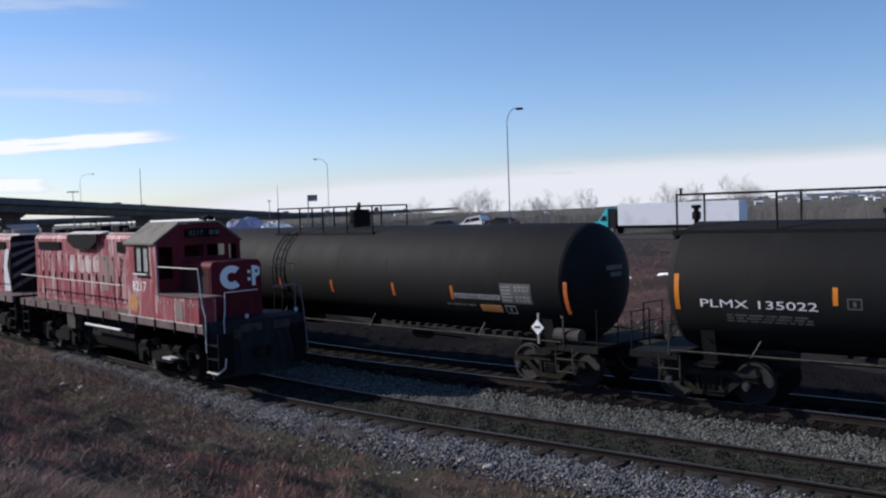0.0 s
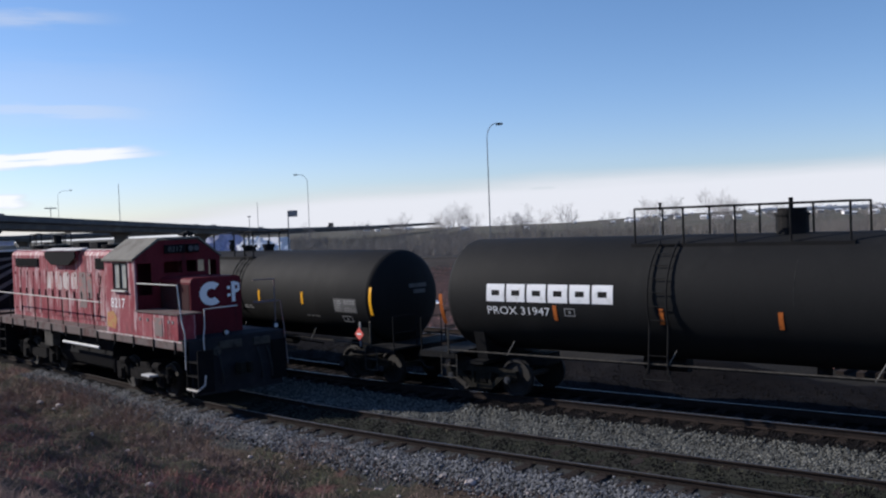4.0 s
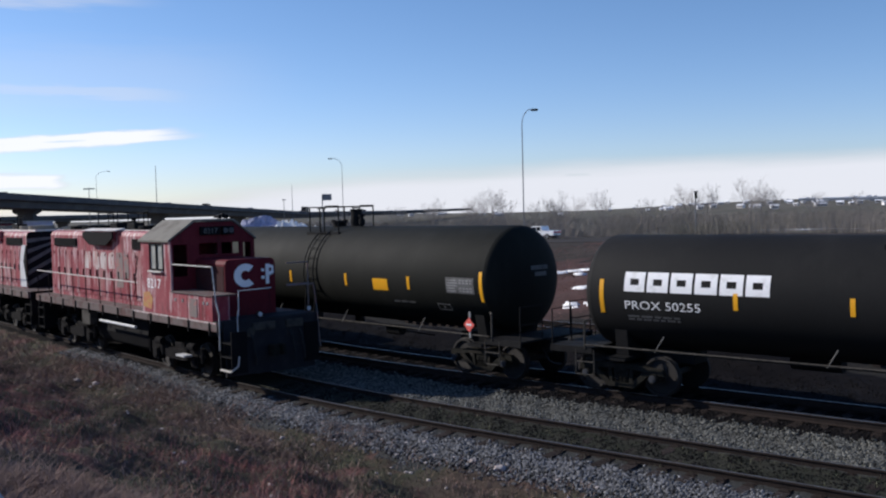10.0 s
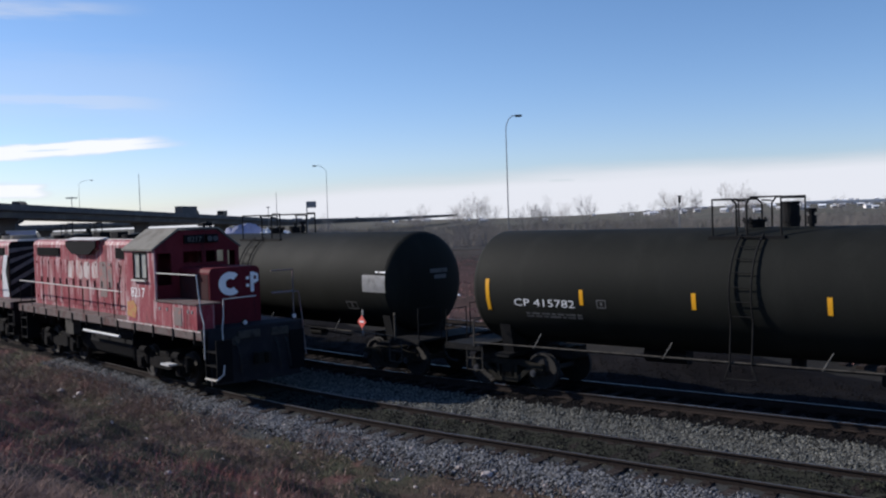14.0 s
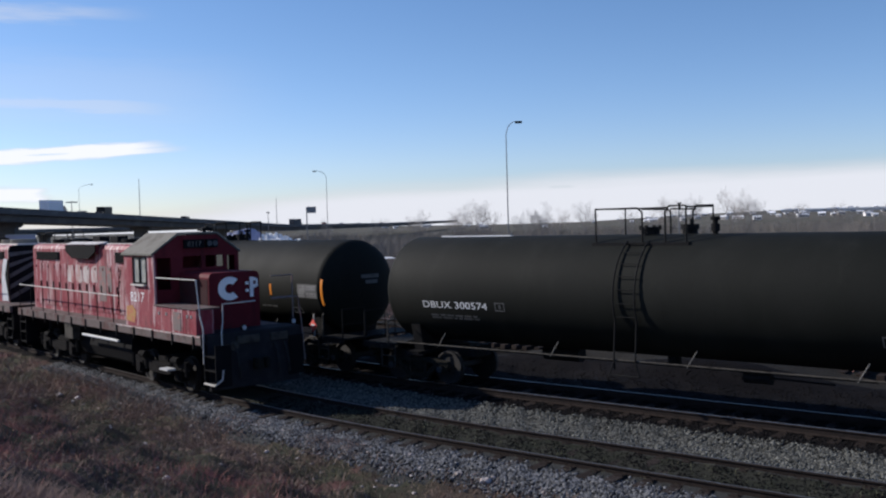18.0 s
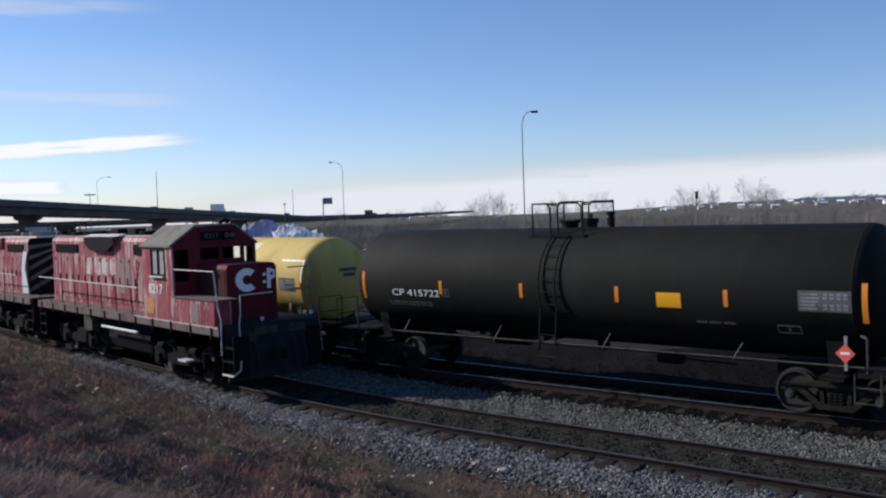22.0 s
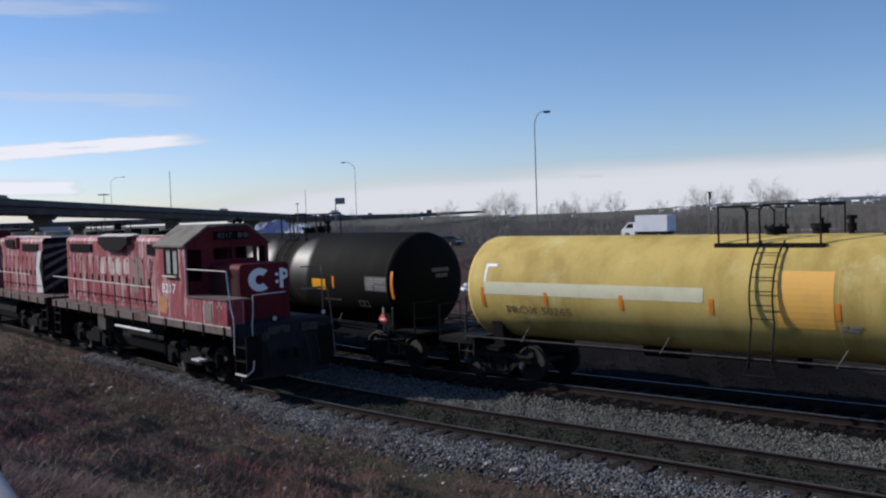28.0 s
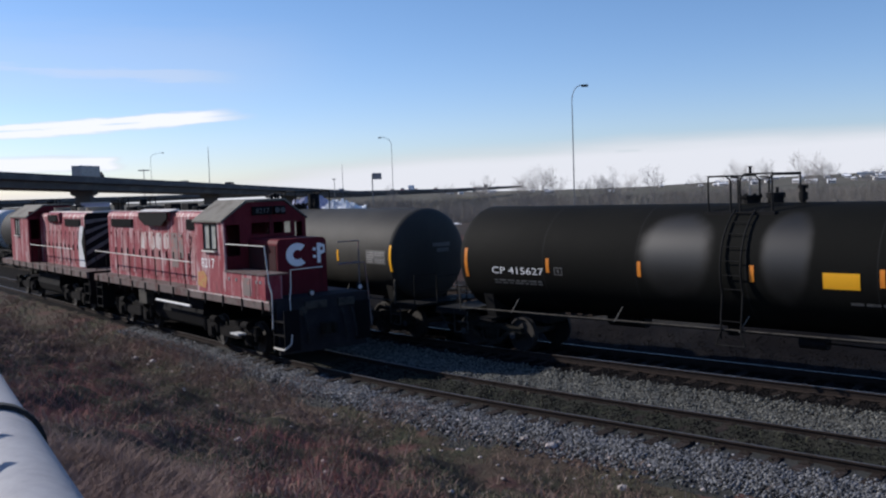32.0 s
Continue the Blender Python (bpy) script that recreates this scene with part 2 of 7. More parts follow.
M["decal_dim"] = material("decal_dim", (0.085, 0.085, 0.085), 0.6, second=(0.05, 0.05, 0.05), scale=4, amount=0.6)
M["decal_dark"] = material("decal_dark", (0.03, 0.035, 0.05), 0.6, scale=4)
M["emblem_white"] = material("emblem_white", (0.82, 0.82, 0.83), 0.5, second=(0.76, 0.76, 0.77), scale=3, amount=0.4, grain=0.05)
M["faded_print"] = material("faded_print", (0.15, 0.105, 0.05), 0.75, second=(0.17, 0.12, 0.05), scale=9, amount=0.6)
M["reflector_yellow"] = material("reflector_yellow", (0.72, 0.33, 0.015), 0.35, second=(0.6, 0.28, 0.02), scale=6, amount=0.3)
M["reflector_rusty"] = material("reflector_rusty", (0.42, 0.11, 0.018), 0.5, second=(0.24, 0.06, 0.015), scale=6, amount=0.5)
M["reflector_orange"] = material("reflector_orange", (0.58, 0.19, 0.02), 0.4, second=(0.45, 0.13, 0.02), scale=6, amount=0.4)
M["placard_red"] = material("placard_red", (0.60, 0.10, 0.08), 0.5, second=(0.5, 0.12, 0.1), scale=8)
M["handrail_pale"] = material("handrail_pale", (0.46, 0.435, 0.40), 0.7, spec=0.15, second=(0.30, 0.28, 0.255), scale=6, amount=0.5)
M["loco_red"] = material("loco_red", (0.185, 0.020, 0.031), 0.6, spec=0.25, second=(0.23, 0.058, 0.066), scale=2.2, amount=0.75, grain=0.22, layers=(((0.30, 0.215, 0.215), (4.2, 0.7), 0.49, 0.61, 0.85, 0.0), ((0.035, 0.012, 0.012), (3.2, 0.7), 0.56, 0.70, 0.75, 5.0), ((0.05, 0.02, 0.018), (14.0, 1.6), 0.60, 0.70, 0.7, 9.0)), grain_scale=25, bump=0.08, stretch=(1, 1, 0.35))
# loco_red darkened: puts the shade of faces turned from the sun into colour
M["loco_red_shaded"] = material("loco_red_shaded", (0.082, 0.009, 0.014), 0.65, spec=0.12, second=(0.105, 0.014, 0.020), scale=1.8, amount=0.6, grain=0.15, grain_scale=25, stretch=(1, 1, 0.4), layers=(((0.030, 0.008, 0.010), (3.0, 0.6), 0.54, 0.7, 0.8, 3.0),))
M["loco_fade"] = material("loco_fade", (0.42, 0.385, 0.365), 0.65, spec=0.25, second=(0.31, 0.20, 0.185), scale=4, amount=0.75, grain=0.18, grain_scale=30, stretch=(1, 1, 0.3), layers=(((0.24, 0.06, 0.06), (7.0, 1.5), 0.52, 0.62, 0.85, 2.0),))
M["loco_roof"] = material("loco_roof", (0.15, 0.142, 0.122), 0.8, spec=0.1, second=(0.10, 0.09, 0.078), scale=2, amount=0.6, grain=0.15)
M["loco_deck"] = material("loco_deck", (0.115, 0.092, 0.086), 0.75, spec=0.12, second=(0.085, 0.036, 0.033), scale=2.5, amount=0.6, grain=0.2, layers=(((0.04, 0.03, 0.026), (2.0, 2.0), 0.52, 0.68, 0.8, 4.0),))
M["loco_black"] = material("loco_black", (0.0072, 0.0072, 0.0082), 0.8, spec=0.06, second=(0.0115, 0.011, 0.0115), scale=3, grain=0.15)
# loco_black lightened for the shaded front end, standing in for glare there
M["loco_front"] = material("loco_front", (0.019, 0.019, 0.022), 0.8, spec=0.1, second=(0.028, 0.027, 0.029), scale=3, amount=0.6, grain=0.15)
M["window_dark"] = glass("window_dark")
M["clear"] = clear_glass("clear")
M["interior"] = material("interior", (0.10, 0.11, 0.10), 0.7, scale=3)
M["rust_patch"] = material("rust_patch", (0.32, 0.17, 0.05), 0.7, second=(0.38, 0.09, 0.06), scale=6, amount=0.6, grain=0.2)
M["concrete"] = material("concrete", (0.20, 0.20, 0.195), 0.85, second=(0.14, 0.14, 0.135), scale=0.25, amount=0.6, grain=0.12, grain_scale=3, bump=0.1)
M["bridge_dark"] = material("bridge_dark", (0.085, 0.082, 0.082), 0.85, spec=0.1, second=(0.125, 0.12, 0.115), scale=0.2, amount=0.6, grain=0.12, grain_scale=2)
M["asphalt"] = material("asphalt", (0.042, 0.038, 0.035), 0.95, spec=0.05, second=(0.045, 0.044, 0.043), scale=0.3, grain=0.15, grain_scale=20)
M["galvanised"] = material("galvanised", (0.13, 0.135, 0.14), 0.6, metal=0.2, spec=0.2, second=(0.19, 0.19, 0.20), scale=2)
M["car_white"] = material("car_white", (0.78, 0.78, 0.78), 0.25, second=(0.7, 0.7, 0.7), scale=1)
M["car_dark"] = material("car_dark", (0.012, 0.012, 0.013), 0.4, spec=0.2, scale=1)
M["car_grey"] = material("car_grey", (0.2, 0.21, 0.22), 0.3, scale=1)
M["car_teal"] = material("car_teal", (0.05, 0.42, 0.45), 0.35, scale=1)
M["trailer_white"] = material("trailer_white", (0.62, 0.63, 0.66), 0.5, second=(0.52, 0.53, 0.57), scale=0.5, amount=0.5)
M["rubber"] = material("rubber", (0.018, 0.018, 0.018), 0.85, scale=6)
M["snow"] = material("snow", (0.74, 0.76, 0.80), 0.7, second=(0.55, 0.54, 0.54), scale=0.9, amount=0.5, grain=0.1, grain_scale=8, bump=0.4, bump_scale=5)
M["bark"] = material("bark", (0.17, 0.155, 0.145), 0.9, spec=0.1, second=(0.12, 0.105, 0.095), scale=2, grain=0.2)
M["twigs"] = material("twigs", (0.165, 0.148, 0.132), 0.95, spec=0.05, second=(0.115, 0.112, 0.085), scale=0.02, grain=0.2, grain_scale=0.2, spread=0.35)
M["tree_twig"] = material("tree_twig", (0.27, 0.245, 0.225), 0.95, spec=0.05, second=(0.21, 0.19, 0.175), scale=0.4, spread=0.2)
M["pipe_white"] = material("pipe_white", (0.245, 0.245, 0.26), 0.7, spec=0.12, second=(0.19, 0.19, 0.202), scale=7, amount=0.5, grain=0.08)
M["stone"] = material("stone", (0.092, 0.093, 0.097), 0.95, spec=0.2, second=(0.026, 0.0265, 0.028), scale=9, grain=0.25, grain_scale=30, spread=0.95)
M["weed"] = material("weed", (0.180, 0.124, 0.103), 0.95, spec=0.05, second=(0.235, 0.182, 0.148), scale=0.7, amount=0.6, spread=0.3)
M["weed_red"] = material("weed_red", (0.235, 0.105, 0.095), 0.95, spec=0.05, second=(0.17, 0.10, 0.085), scale=0.9, amount=0.5, spread=0.4)
M["house_pale"] = material("house_pale", (0.52, 0.50, 0.49), 0.8, second=(0.40, 0.38, 0.36), scale=0.1, spread=0.35)
M["house_roof"] = material("house_roof", (0.60, 0.60, 0.60), 0.9, scale=0.1, spread=0.35)
M["loco_iron"] = material("loco_iron", (0.009, 0.0085, 0.0088), 0.9, spec=0.05, second=(0.016, 0.0145, 0.0138), scale=4, amount=0.5, grain=0.2, bump=0.3)
M["tarp_lilac"] = material("tarp_lilac", (0.24, 0.25, 0.36), 0.8, second=(0.17, 0.18, 0.25), scale=0.4, amount=0.7, grain=0.2, grain_scale=2, bump=0.4, bump_scale=1.0)
M["sign_grey"] = material("sign_grey", (0.20, 0.20, 0.205), 0.6, second=(0.16, 0.16, 0.16), scale=1)
# near-black red for the nose's near side, its shade put into the colour
M["nose_shade"] = material("nose_shade", (0.034, 0.015, 0.016), 0.8, spec=0.08, second=(0.04, 0.012, 0.013), scale=2.5, amount=0.6, grain=0.2)
# pale grey stands in for light in the cab's window glass
M["pane_bright"] = material("pane_bright", (0.30, 0.30, 0.27), 0.35, second=(0.16, 0.16, 0.15), scale=3, amount=0.6)
# pale roof tone that stands in for sun glints along the locomotive tops
M["roof_glint"] = material("roof_glint", (0.52, 0.49, 0.46), 0.75, spec=0.15, second=(0.34, 0.29, 0.27), scale=2.5, amount=0.6, grain=0.15)
M["debris"] = material("debris", (0.46, 0.46, 0.47), 0.85, second=(0.80, 0.80, 0.81), scale=0.35, amount=1.2, grain=0.25, grain_scale=2, bump=0.8, bump_scale=1.2)


# ---- mesh helpers ----
def finish(bm, name, smooth=False):
    me = bpy.data.meshes.new(name)
    bmesh.ops.recalc_face_normals(bm, faces=bm.faces)
    bm.to_mesh(me)
    bm.free()
    if smooth:
        me.polygons.foreach_set("use_smooth", [True] * len(me.polygons))
    return me


def part(name, bm, mat, parent, label="", smooth=False, at=None):
    """One mesh object under a thing or a part; bm may be a bmesh or a mesh that is shared."""
    me = bm if isinstance(bm, bpy.types.Mesh) else finish(bm, name, smooth)
    if mat is not None and not me.materials:
        me.materials.append(mat)
    ob = new(name, me)
    ob.parent = parent
    if at is not None:
        ob.matrix_basis = at
    if label:
        tagged(ob, label)
    return ob


def thing(name, m, label, category, group="", kind=""):
    ob = new(name)
    ob.empty_display_size = 0.3
    ob.matrix_basis = m
    return tagged(ob, label, category, group, kind)


def box(bm, x0, x1, y0, y1, z0, z1, bevel=0.0):
    vs = [bm.verts.new(p) for p in ((x0, y0, z0), (x1, y0, z0), (x1, y1, z0), (x0, y1, z0), (x0, y0, z1), (x1, y0, z1), (x1, y1, z1), (x0, y1, z1))]
    fs = [bm.faces.new([vs[i] for i in f]) for f in ((3, 2, 1, 0), (4, 5, 6, 7), (0, 1, 5, 4), (1, 2, 6, 5), (2, 3, 7, 6), (3, 0, 4, 7))]
    if bevel:
        bmesh.ops.bevel(bm, geom=list({e for f in fs for e in f.edges}), offset=bevel, segments=2, profile=0.7, affect="EDGES")
    return bm


def boxed(*a, bevel=0.0):
    return box(bmesh.new(), *a, bevel=bevel)


def rod(bm, p0, p1, r, seg=8, r1=None):
    p0, p1 = Vector(p0), Vector(p1)
    d = p1 - p0
    if d.length < 1e-6:
        return bm
    q = d.to_track_quat("Z", "Y").to_matrix()
    rings = []
    for p, rr in ((p0, r), (p1, r if r1 is None else r1)):
        rings.append([bm.verts.new(p + q @ Vector((math.cos(a) * rr, math.sin(a) * rr, 0))) for a in (2 * math.pi * i / seg for i in range(seg))])
    for i in range(seg):
        j = (i + 1) % seg
        bm.faces.new((rings[0][i], rings[0][j], rings[1][j], rings[1][i]))
    bm.faces.new(rings[0][::-1])
    bm.faces.new(rings[1])
    return bm


def pipe(bm, pts, r, seg=8):
    """One bent tube through the points."""
    pts = [Vector(p) for p in pts]
    ways = [(b - a).normalized() for a, b in zip(pts, pts[1:])]
    side = ways[0].orthogonal().normalized()
    rings = []
    for i, p in enumerate(pts):
        w = (ways[max(i - 1, 0)] + ways[min(i, len(ways) - 1)]).normalized()
        side = (side - w * side.dot(w)).normalized()
        up = w.cross(side)
        rings.append([bm.verts.new(p + side * (math.cos(a) * r) + up * (math.sin(a) * r)) for a in (2 * math.pi * k / seg for k in range(seg))])
    for A, B in zip(rings, rings[1:]):
        for k in range(seg):
            bm.faces.new((A[k], A[(k + 1) % seg], B[(k + 1) % seg], B[k]))
    bm.faces.new(rings[0][::-1])
    bm.faces.new(rings[-1])
    return bm


def prism(bm, outline, axis, lo, hi):
    """A flat outline pushed along an axis: 'x' takes (y, z), 'y' takes (x, z), 'z' takes (x, y)."""
    def at(p, k):
        return {"x": (k, p[0], p[1]), "y": (p[0], k, p[1]), "z": (p[0], p[1], k)}[axis]
    a = [bm.verts.new(at(p, lo)) for p in outline]
    b = [bm.verts.new(at(p, hi)) for p in outline]
    n = len(outline)
    bm.faces.new(a[::-1])
    bm.faces.new(b)
    for i in range(n):
        j = (i + 1) % n
        bm.faces.new((a[i], a[j], b[j], b[i]))
    return bm


def lathe_x(bm, profile, seg=40, zc=0.0):
    """A shape turned about the x axis at height zc; profile is (x, radius) from end to end."""
    rings = []
    for x, r in profile:
        if r < 1e-4:
            rings.append([bm.verts.new((x, 0, zc))])
        else:
            rings.append([bm.verts.new((x, -math.cos(a) * r, zc + math.sin(a) * r)) for a in (2 * math.pi * i / seg for i in range(seg))])
    for A, B in zip(rings, rings[1:]):
        for i in range(seg):
            j = (i + 1) % seg
            if len(A) == 1 and len(B) == 1:
                continue
            if len(A) == 1:
                bm.faces.new((A[0], B[i], B[j]))
            elif len(B) == 1:
                bm.faces.new((A[i], A[j], B[0]))
            else:
                bm.faces.new((A[i], A[j], B[j], B[i]))
    return bm


def wall(bm, axis, k0, k1, u0, u1, z0, z1, holes=()):
    """One wall slab between k0 and k1 along axis, from u0 to u1, with rectangular openings (ua, ub, za, zb)."""
    us = sorted({u0, u1, *(v for h in holes for v in h[:2])})
    zs = sorted({z0, z1, *(v for h in holes for v in h[2:])})
    made = {}

    def v(i, j, k):
        if (i, j, k) not in made:
            p = (us[i], zs[j])
            made[i, j, k] = bm.verts.new((k, p[0], p[1]) if axis == "x" else (p[0], k, p[1]))
        return made[i, j, k]

    def solid(i, j):
        if not (0 <= i < len(us) - 1 and 0 <= j < len(zs) - 1):
            return False
        um, zm = (us[i] + us[i + 1]) / 2, (zs[j] + zs[j + 1]) / 2
        return not any(h[0] < um < h[1] and h[2] < zm < h[3] for h in holes)
    for i in range(len(us) - 1):
        for j in range(len(zs) - 1):
            if not solid(i, j):
                continue
            for k in (k0, k1):
                bm.faces.new((v(i, j, k), v(i + 1, j, k), v(i + 1, j + 1, k), v(i, j + 1, k)))
            for di, dj, a, b in ((-1, 0, (i, j), (i, j + 1)), (1, 0, (i + 1, j), (i + 1, j + 1)), (0, -1, (i, j), (i + 1, j)), (0, 1, (i, j + 1), (i + 1, j + 1))):
                if not solid(i + di, j + dj):
                    bm.faces.new((v(*a, k0), v(*b, k0), v(*b, k1), v(*a, k1)))
    return bm


def letters(text, height, width=None):
    """Flat lettering as a mesh in x and z, its lower left corner at the origin, scaled to a height and a width."""
    cu = bpy.data.curves.new("lettering", "FONT")
    cu.body, cu.size, cu.extrude = text, 1.0, 0.0
    cu.resolution_u = 3
    ob = new("lettering", cu)
    dg = bpy.context.evaluated_depsgraph_get()
    me = bpy.data.meshes.new_from_object(ob.evaluated_get(dg))
    bpy.data.objects.remove(ob)
    bpy.data.curves.remove(cu)
    me.materials.clear()
    co = np.zeros(len(me.vertices) * 3, np.float32)
    me.vertices.foreach_get("co", co)
    co = co.reshape(-1, 3)
    lo, hi = co.min(0), co.max(0)
    co[:, 0] = (co[:, 0] - lo[0]) * ((width / (hi[0] - lo[0])) if width else height / (hi[1] - lo[1]))
    co[:, 2] = (co[:, 1] - lo[1]) * (height / (hi[1] - lo[1]))
    co[:, 1] = 0
    return me, co


def put_co(me, co):
    me.vertices.foreach_set("co", np.ascontiguousarray(co, np.float32).ravel())
    me.update()
    return me


def wrap(me, co, x, z, R, zc, lift=0.006):
    """Lay flat lettering on the near side of a tank."""
    out = co.copy()
    out[:, 0] += x
    s = np.clip((co[:, 2] + z - zc) / R, -0.99, 0.99)
    a = np.arcsin(s)
    out[:, 1] = -(R + lift) * np.cos(a)
    out[:, 2] = zc + (R + lift) * np.sin(a)
    return put_co(me, out)


def plate(x0, x1, z0, z1, R, zc, lift=0.007, seg=4, y_side=-1, bm=None):
    """A thin painted or stuck-on plate that follows the tank's side."""
    bm = bm or bmesh.new()
    a0, a1 = (math.asin(max(-0.999, min(0.999, (z - zc) / R))) for z in (z0, z1))
    prev = None
    for i in range(seg + 1):
        a = a0 + (a1 - a0) * i / seg
        row = [bm.verts.new((x, y_side * (R + l) * math.cos(a), zc + (R + l) * math.sin(a))) for x, l in ((x0, 0), (x0, lift), (x1, lift), (x1, 0))]
        if prev:
            for j in range(3):
                bm.faces.new((prev[j], prev[j + 1], row[j + 1], row[j]))
        else:
            bm.faces.new(row)
        prev = row
    bm.faces.new(prev[::-1])
    return bm


# ---- the two tracks ----
def lay(bends, start, u_lo, u_hi, step=0.25):
    """A track as a list of (u, x, y, heading): straight runs joined by a bend; u is metres along it."""
    u_a, u_b, h_a, h_b = bends                     # heading h_a left of u_a, h_b right of u_b, in degrees

    def heading(u):
        k = min(1, max(0, (u - u_a) / (u_b - u_a)))
        return radians(h_a + (h_b - h_a) * k)
    fwd, x, y, u = [], start[1], start[2], start[0]
    while u < u_hi:
        fwd.append((u, x, y, heading(u)))
        h = heading(u + step / 2)
        x, y, u = x + step * math.cos(h), y + step * math.sin(h), u + step
    back, x, y, u = [], start[1], start[2], start[0]
    while u > u_lo:
        h = heading(u - step / 2)
        x, y, u = x - step * math.cos(h), y - step * math.sin(h), u - step
        back.append((u, x, y, heading(u)))
    return np.array(back[::-1] + fwd)


NEAR = lay((-22.0, -12.0, -8.9, 0.5), (-12.0, -12.0, 15.62), -420, 130)
FAR = lay((-27.0, -15.0, -9.0, 0.0), (-15.0, -15.0, 20.64), -420, 160)


def on_track(tr, u):
    return [float(np.interp(u, tr[:, 0], tr[:, i])) for i in (1, 2, 3)]


def near_y(x):
    return np.interp(x, NEAR[:, 1], NEAR[:, 2])


# ---- the ground: a bank down to the tracks, a flat field, a road embankment and far rising land ----
PROFILE = ((-60, 2.95), (-15, 2.9), (-12, 2.2), (-9, 0.9), (-6, 0.05), (-3.6, -0.52), (-2.6, -0.50), (-1.75, -0.20), (-1.3, -0.165), (-0.95, -0.15), (-0.7, -0.118), (0.7, -0.115), (1.3, -0.13), (1.8, -0.15), (2.6, -0.26), (3.3, -0.2), (3.7, -0.18),
           (6.3, -0.18), (7.6, -0.45), (9.6, -0.48), (10.9, -0.2), (16.2, -0.2), (18, -0.55), (22, -0.5), (32, 0.15), (45, -0.15), (75, -0.1), (83, -0.09), (106, -0.09), (112, -0.15), (125, -0.3), (200, -1.5), (600, -4.0), (1200, 2.0), (3000, 9.0), (6000, 12.0))
PV, PZ = np.array([p[0] for p in PROFILE]), np.array([p[1] for p in PROFILE])


def road_dip(x):
    """The highway and its verges sink gently towards the overpass."""
    return 0.0165 * np.clip(np.asarray(x, float) + 58.0, -120.0, 0.0)


def ground_z(x, y, rough=True):
    x, y = np.asarray(x, float), np.asarray(y, float)
    v = y - near_y(x)
    v = np.where(v > 60, y - 16, np.where(v > 20, v + (y - 16 - v) * (v - 20) / 40, v))
    z = np.interp(v, PV, PZ) + road_dip(x) * np.clip((v - 45) / 30, 0, 1)
    # far land: falls away gently, and rises on the right
    r = np.hypot(x, y)
    rise = np.interp(np.degrees(np.arctan2(y, x)), (90, 100, 110, 116, 120, 125, 135, 145, 180), (0.1, 0.1, 0.02, -0.1, -0.32, -0.42, -0.27, -0.3, -0.3))
    k = np.clip((r - 400) / 300, 0, 1) * (y > 100)
    g = np.clip((r - 700) / 1800, 0, 1)
    z = z * (1 - k) + k * (-6.0 * (1 - g) + g * (4.46 + np.maximum(r, 2500) * np.tan(np.radians(rise))))
    if rough:
        bank = np.clip((-2.4 - v) / 1.5, 0, 1) * np.clip((v + 13) / 3, 0, 1)
        field = np.clip((v - 7.5) / 3, 0, 1) * np.clip((85 - v) / 10, 0, 1)
        z = z + bank * (0.10 * np.sin(x * 1.3 + 2 * np.sin(y * 0.9)) + 0.07 * np.sin(x * 2.9 + y * 3.1) + 0.05 * np.sin(x * 5.3 - y * 4.1))
        z = z + field * (0.22 * np.sin(x * 0.35 + y * 0.23) + 0.12 * np.sin(x * 0.9 - y * 0.7))
        z = z + 0.015 * np.sin(x * 7.1 + y * 5.3) * (np.abs(v) < 40)
    return z


def grid_mesh(name, xs, ys, zf, mats, pick):
    X, Y = np.meshgrid(xs, ys)
    Z = zf(X, Y)
    co = np.stack([X, Y, Z], -1).reshape(-1, 3)
    nx, ny = len(xs), len(ys)
    i, j = np.meshgrid(np.arange(nx - 1), np.arange(ny - 1))
    a = (j * nx + i).ravel()
    faces = np.stack([a, a + 1, a + nx + 1, a + nx], -1)
    me = bpy.data.meshes.new(name)
    me.vertices.add(len(co))
    me.vertices.foreach_set("co", co.astype(np.float32).ravel())
    me.loops.add(faces.size)
    me.loops.foreach_set("vertex_index", faces.ravel().astype(np.int32))
    me.polygons.add(len(faces))
    me.polygons.foreach_set("loop_start", np.arange(0, faces.size, 4, dtype=np.int32))
    for m in mats:
        me.materials.append(m)
    mid = co[faces].mean(1)
    me.polygons.foreach_set("material_index", pick(mid[:, 0], mid[:, 1]).astype(np.int32))
    me.polygons.foreach_set("use_smooth", np.ones(len(faces), bool))
    me.update(calc_edges=True)
    me.validate()
    return me


M["g_ballast"] = material("g_ballast", (0.029, 0.030, 0.029), 0.95, spec=0.2, second=(0.024, 0.0235, 0.023), scale=1.6, amount=0.6, grain=0.45, grain_scale=22, bump=0.9, bump_scale=26)
M["g_dirt"] = material("g_dirt", (0.052, 0.040, 0.032), 0.95, spec=0.05, second=(0.040, 0.041, 0.027), scale=0.7, amount=0.8, grain=0.4, grain_scale=14, bump=0.8, bump_scale=16, layers=(((0.075, 0.033, 0.033), (0.55, 0.55), 0.52, 0.66, 0.7, 3.0),))
M["g_field"] = material("g_field", (0.070, 0.042, 0.037), 0.95, spec=0.05, second=(0.042, 0.031, 0.026), scale=0.18, amount=0.7, grain=0.35, grain_scale=4, bump=0.7, bump_scale=6)
M["g_between"] = material("g_between", (0.026, 0.026, 0.0205), 0.95, spec=0.08, second=(0.018, 0.020, 0.0135), scale=1.2, amount=0.7, grain=0.35, grain_scale=18, bump=0.7, bump_scale=22)
# near-black tone for the far track's bed and the strip beyond it
M["g_bed_dark"] = material("g_bed_dark", (0.0068, 0.0063, 0.0068), 0.95, spec=0.03, second=(0.0105, 0.0095, 0.0097), scale=1.5, amount=0.6, grain=0.4, grain_scale=22, bump=0.9, bump_scale=26)
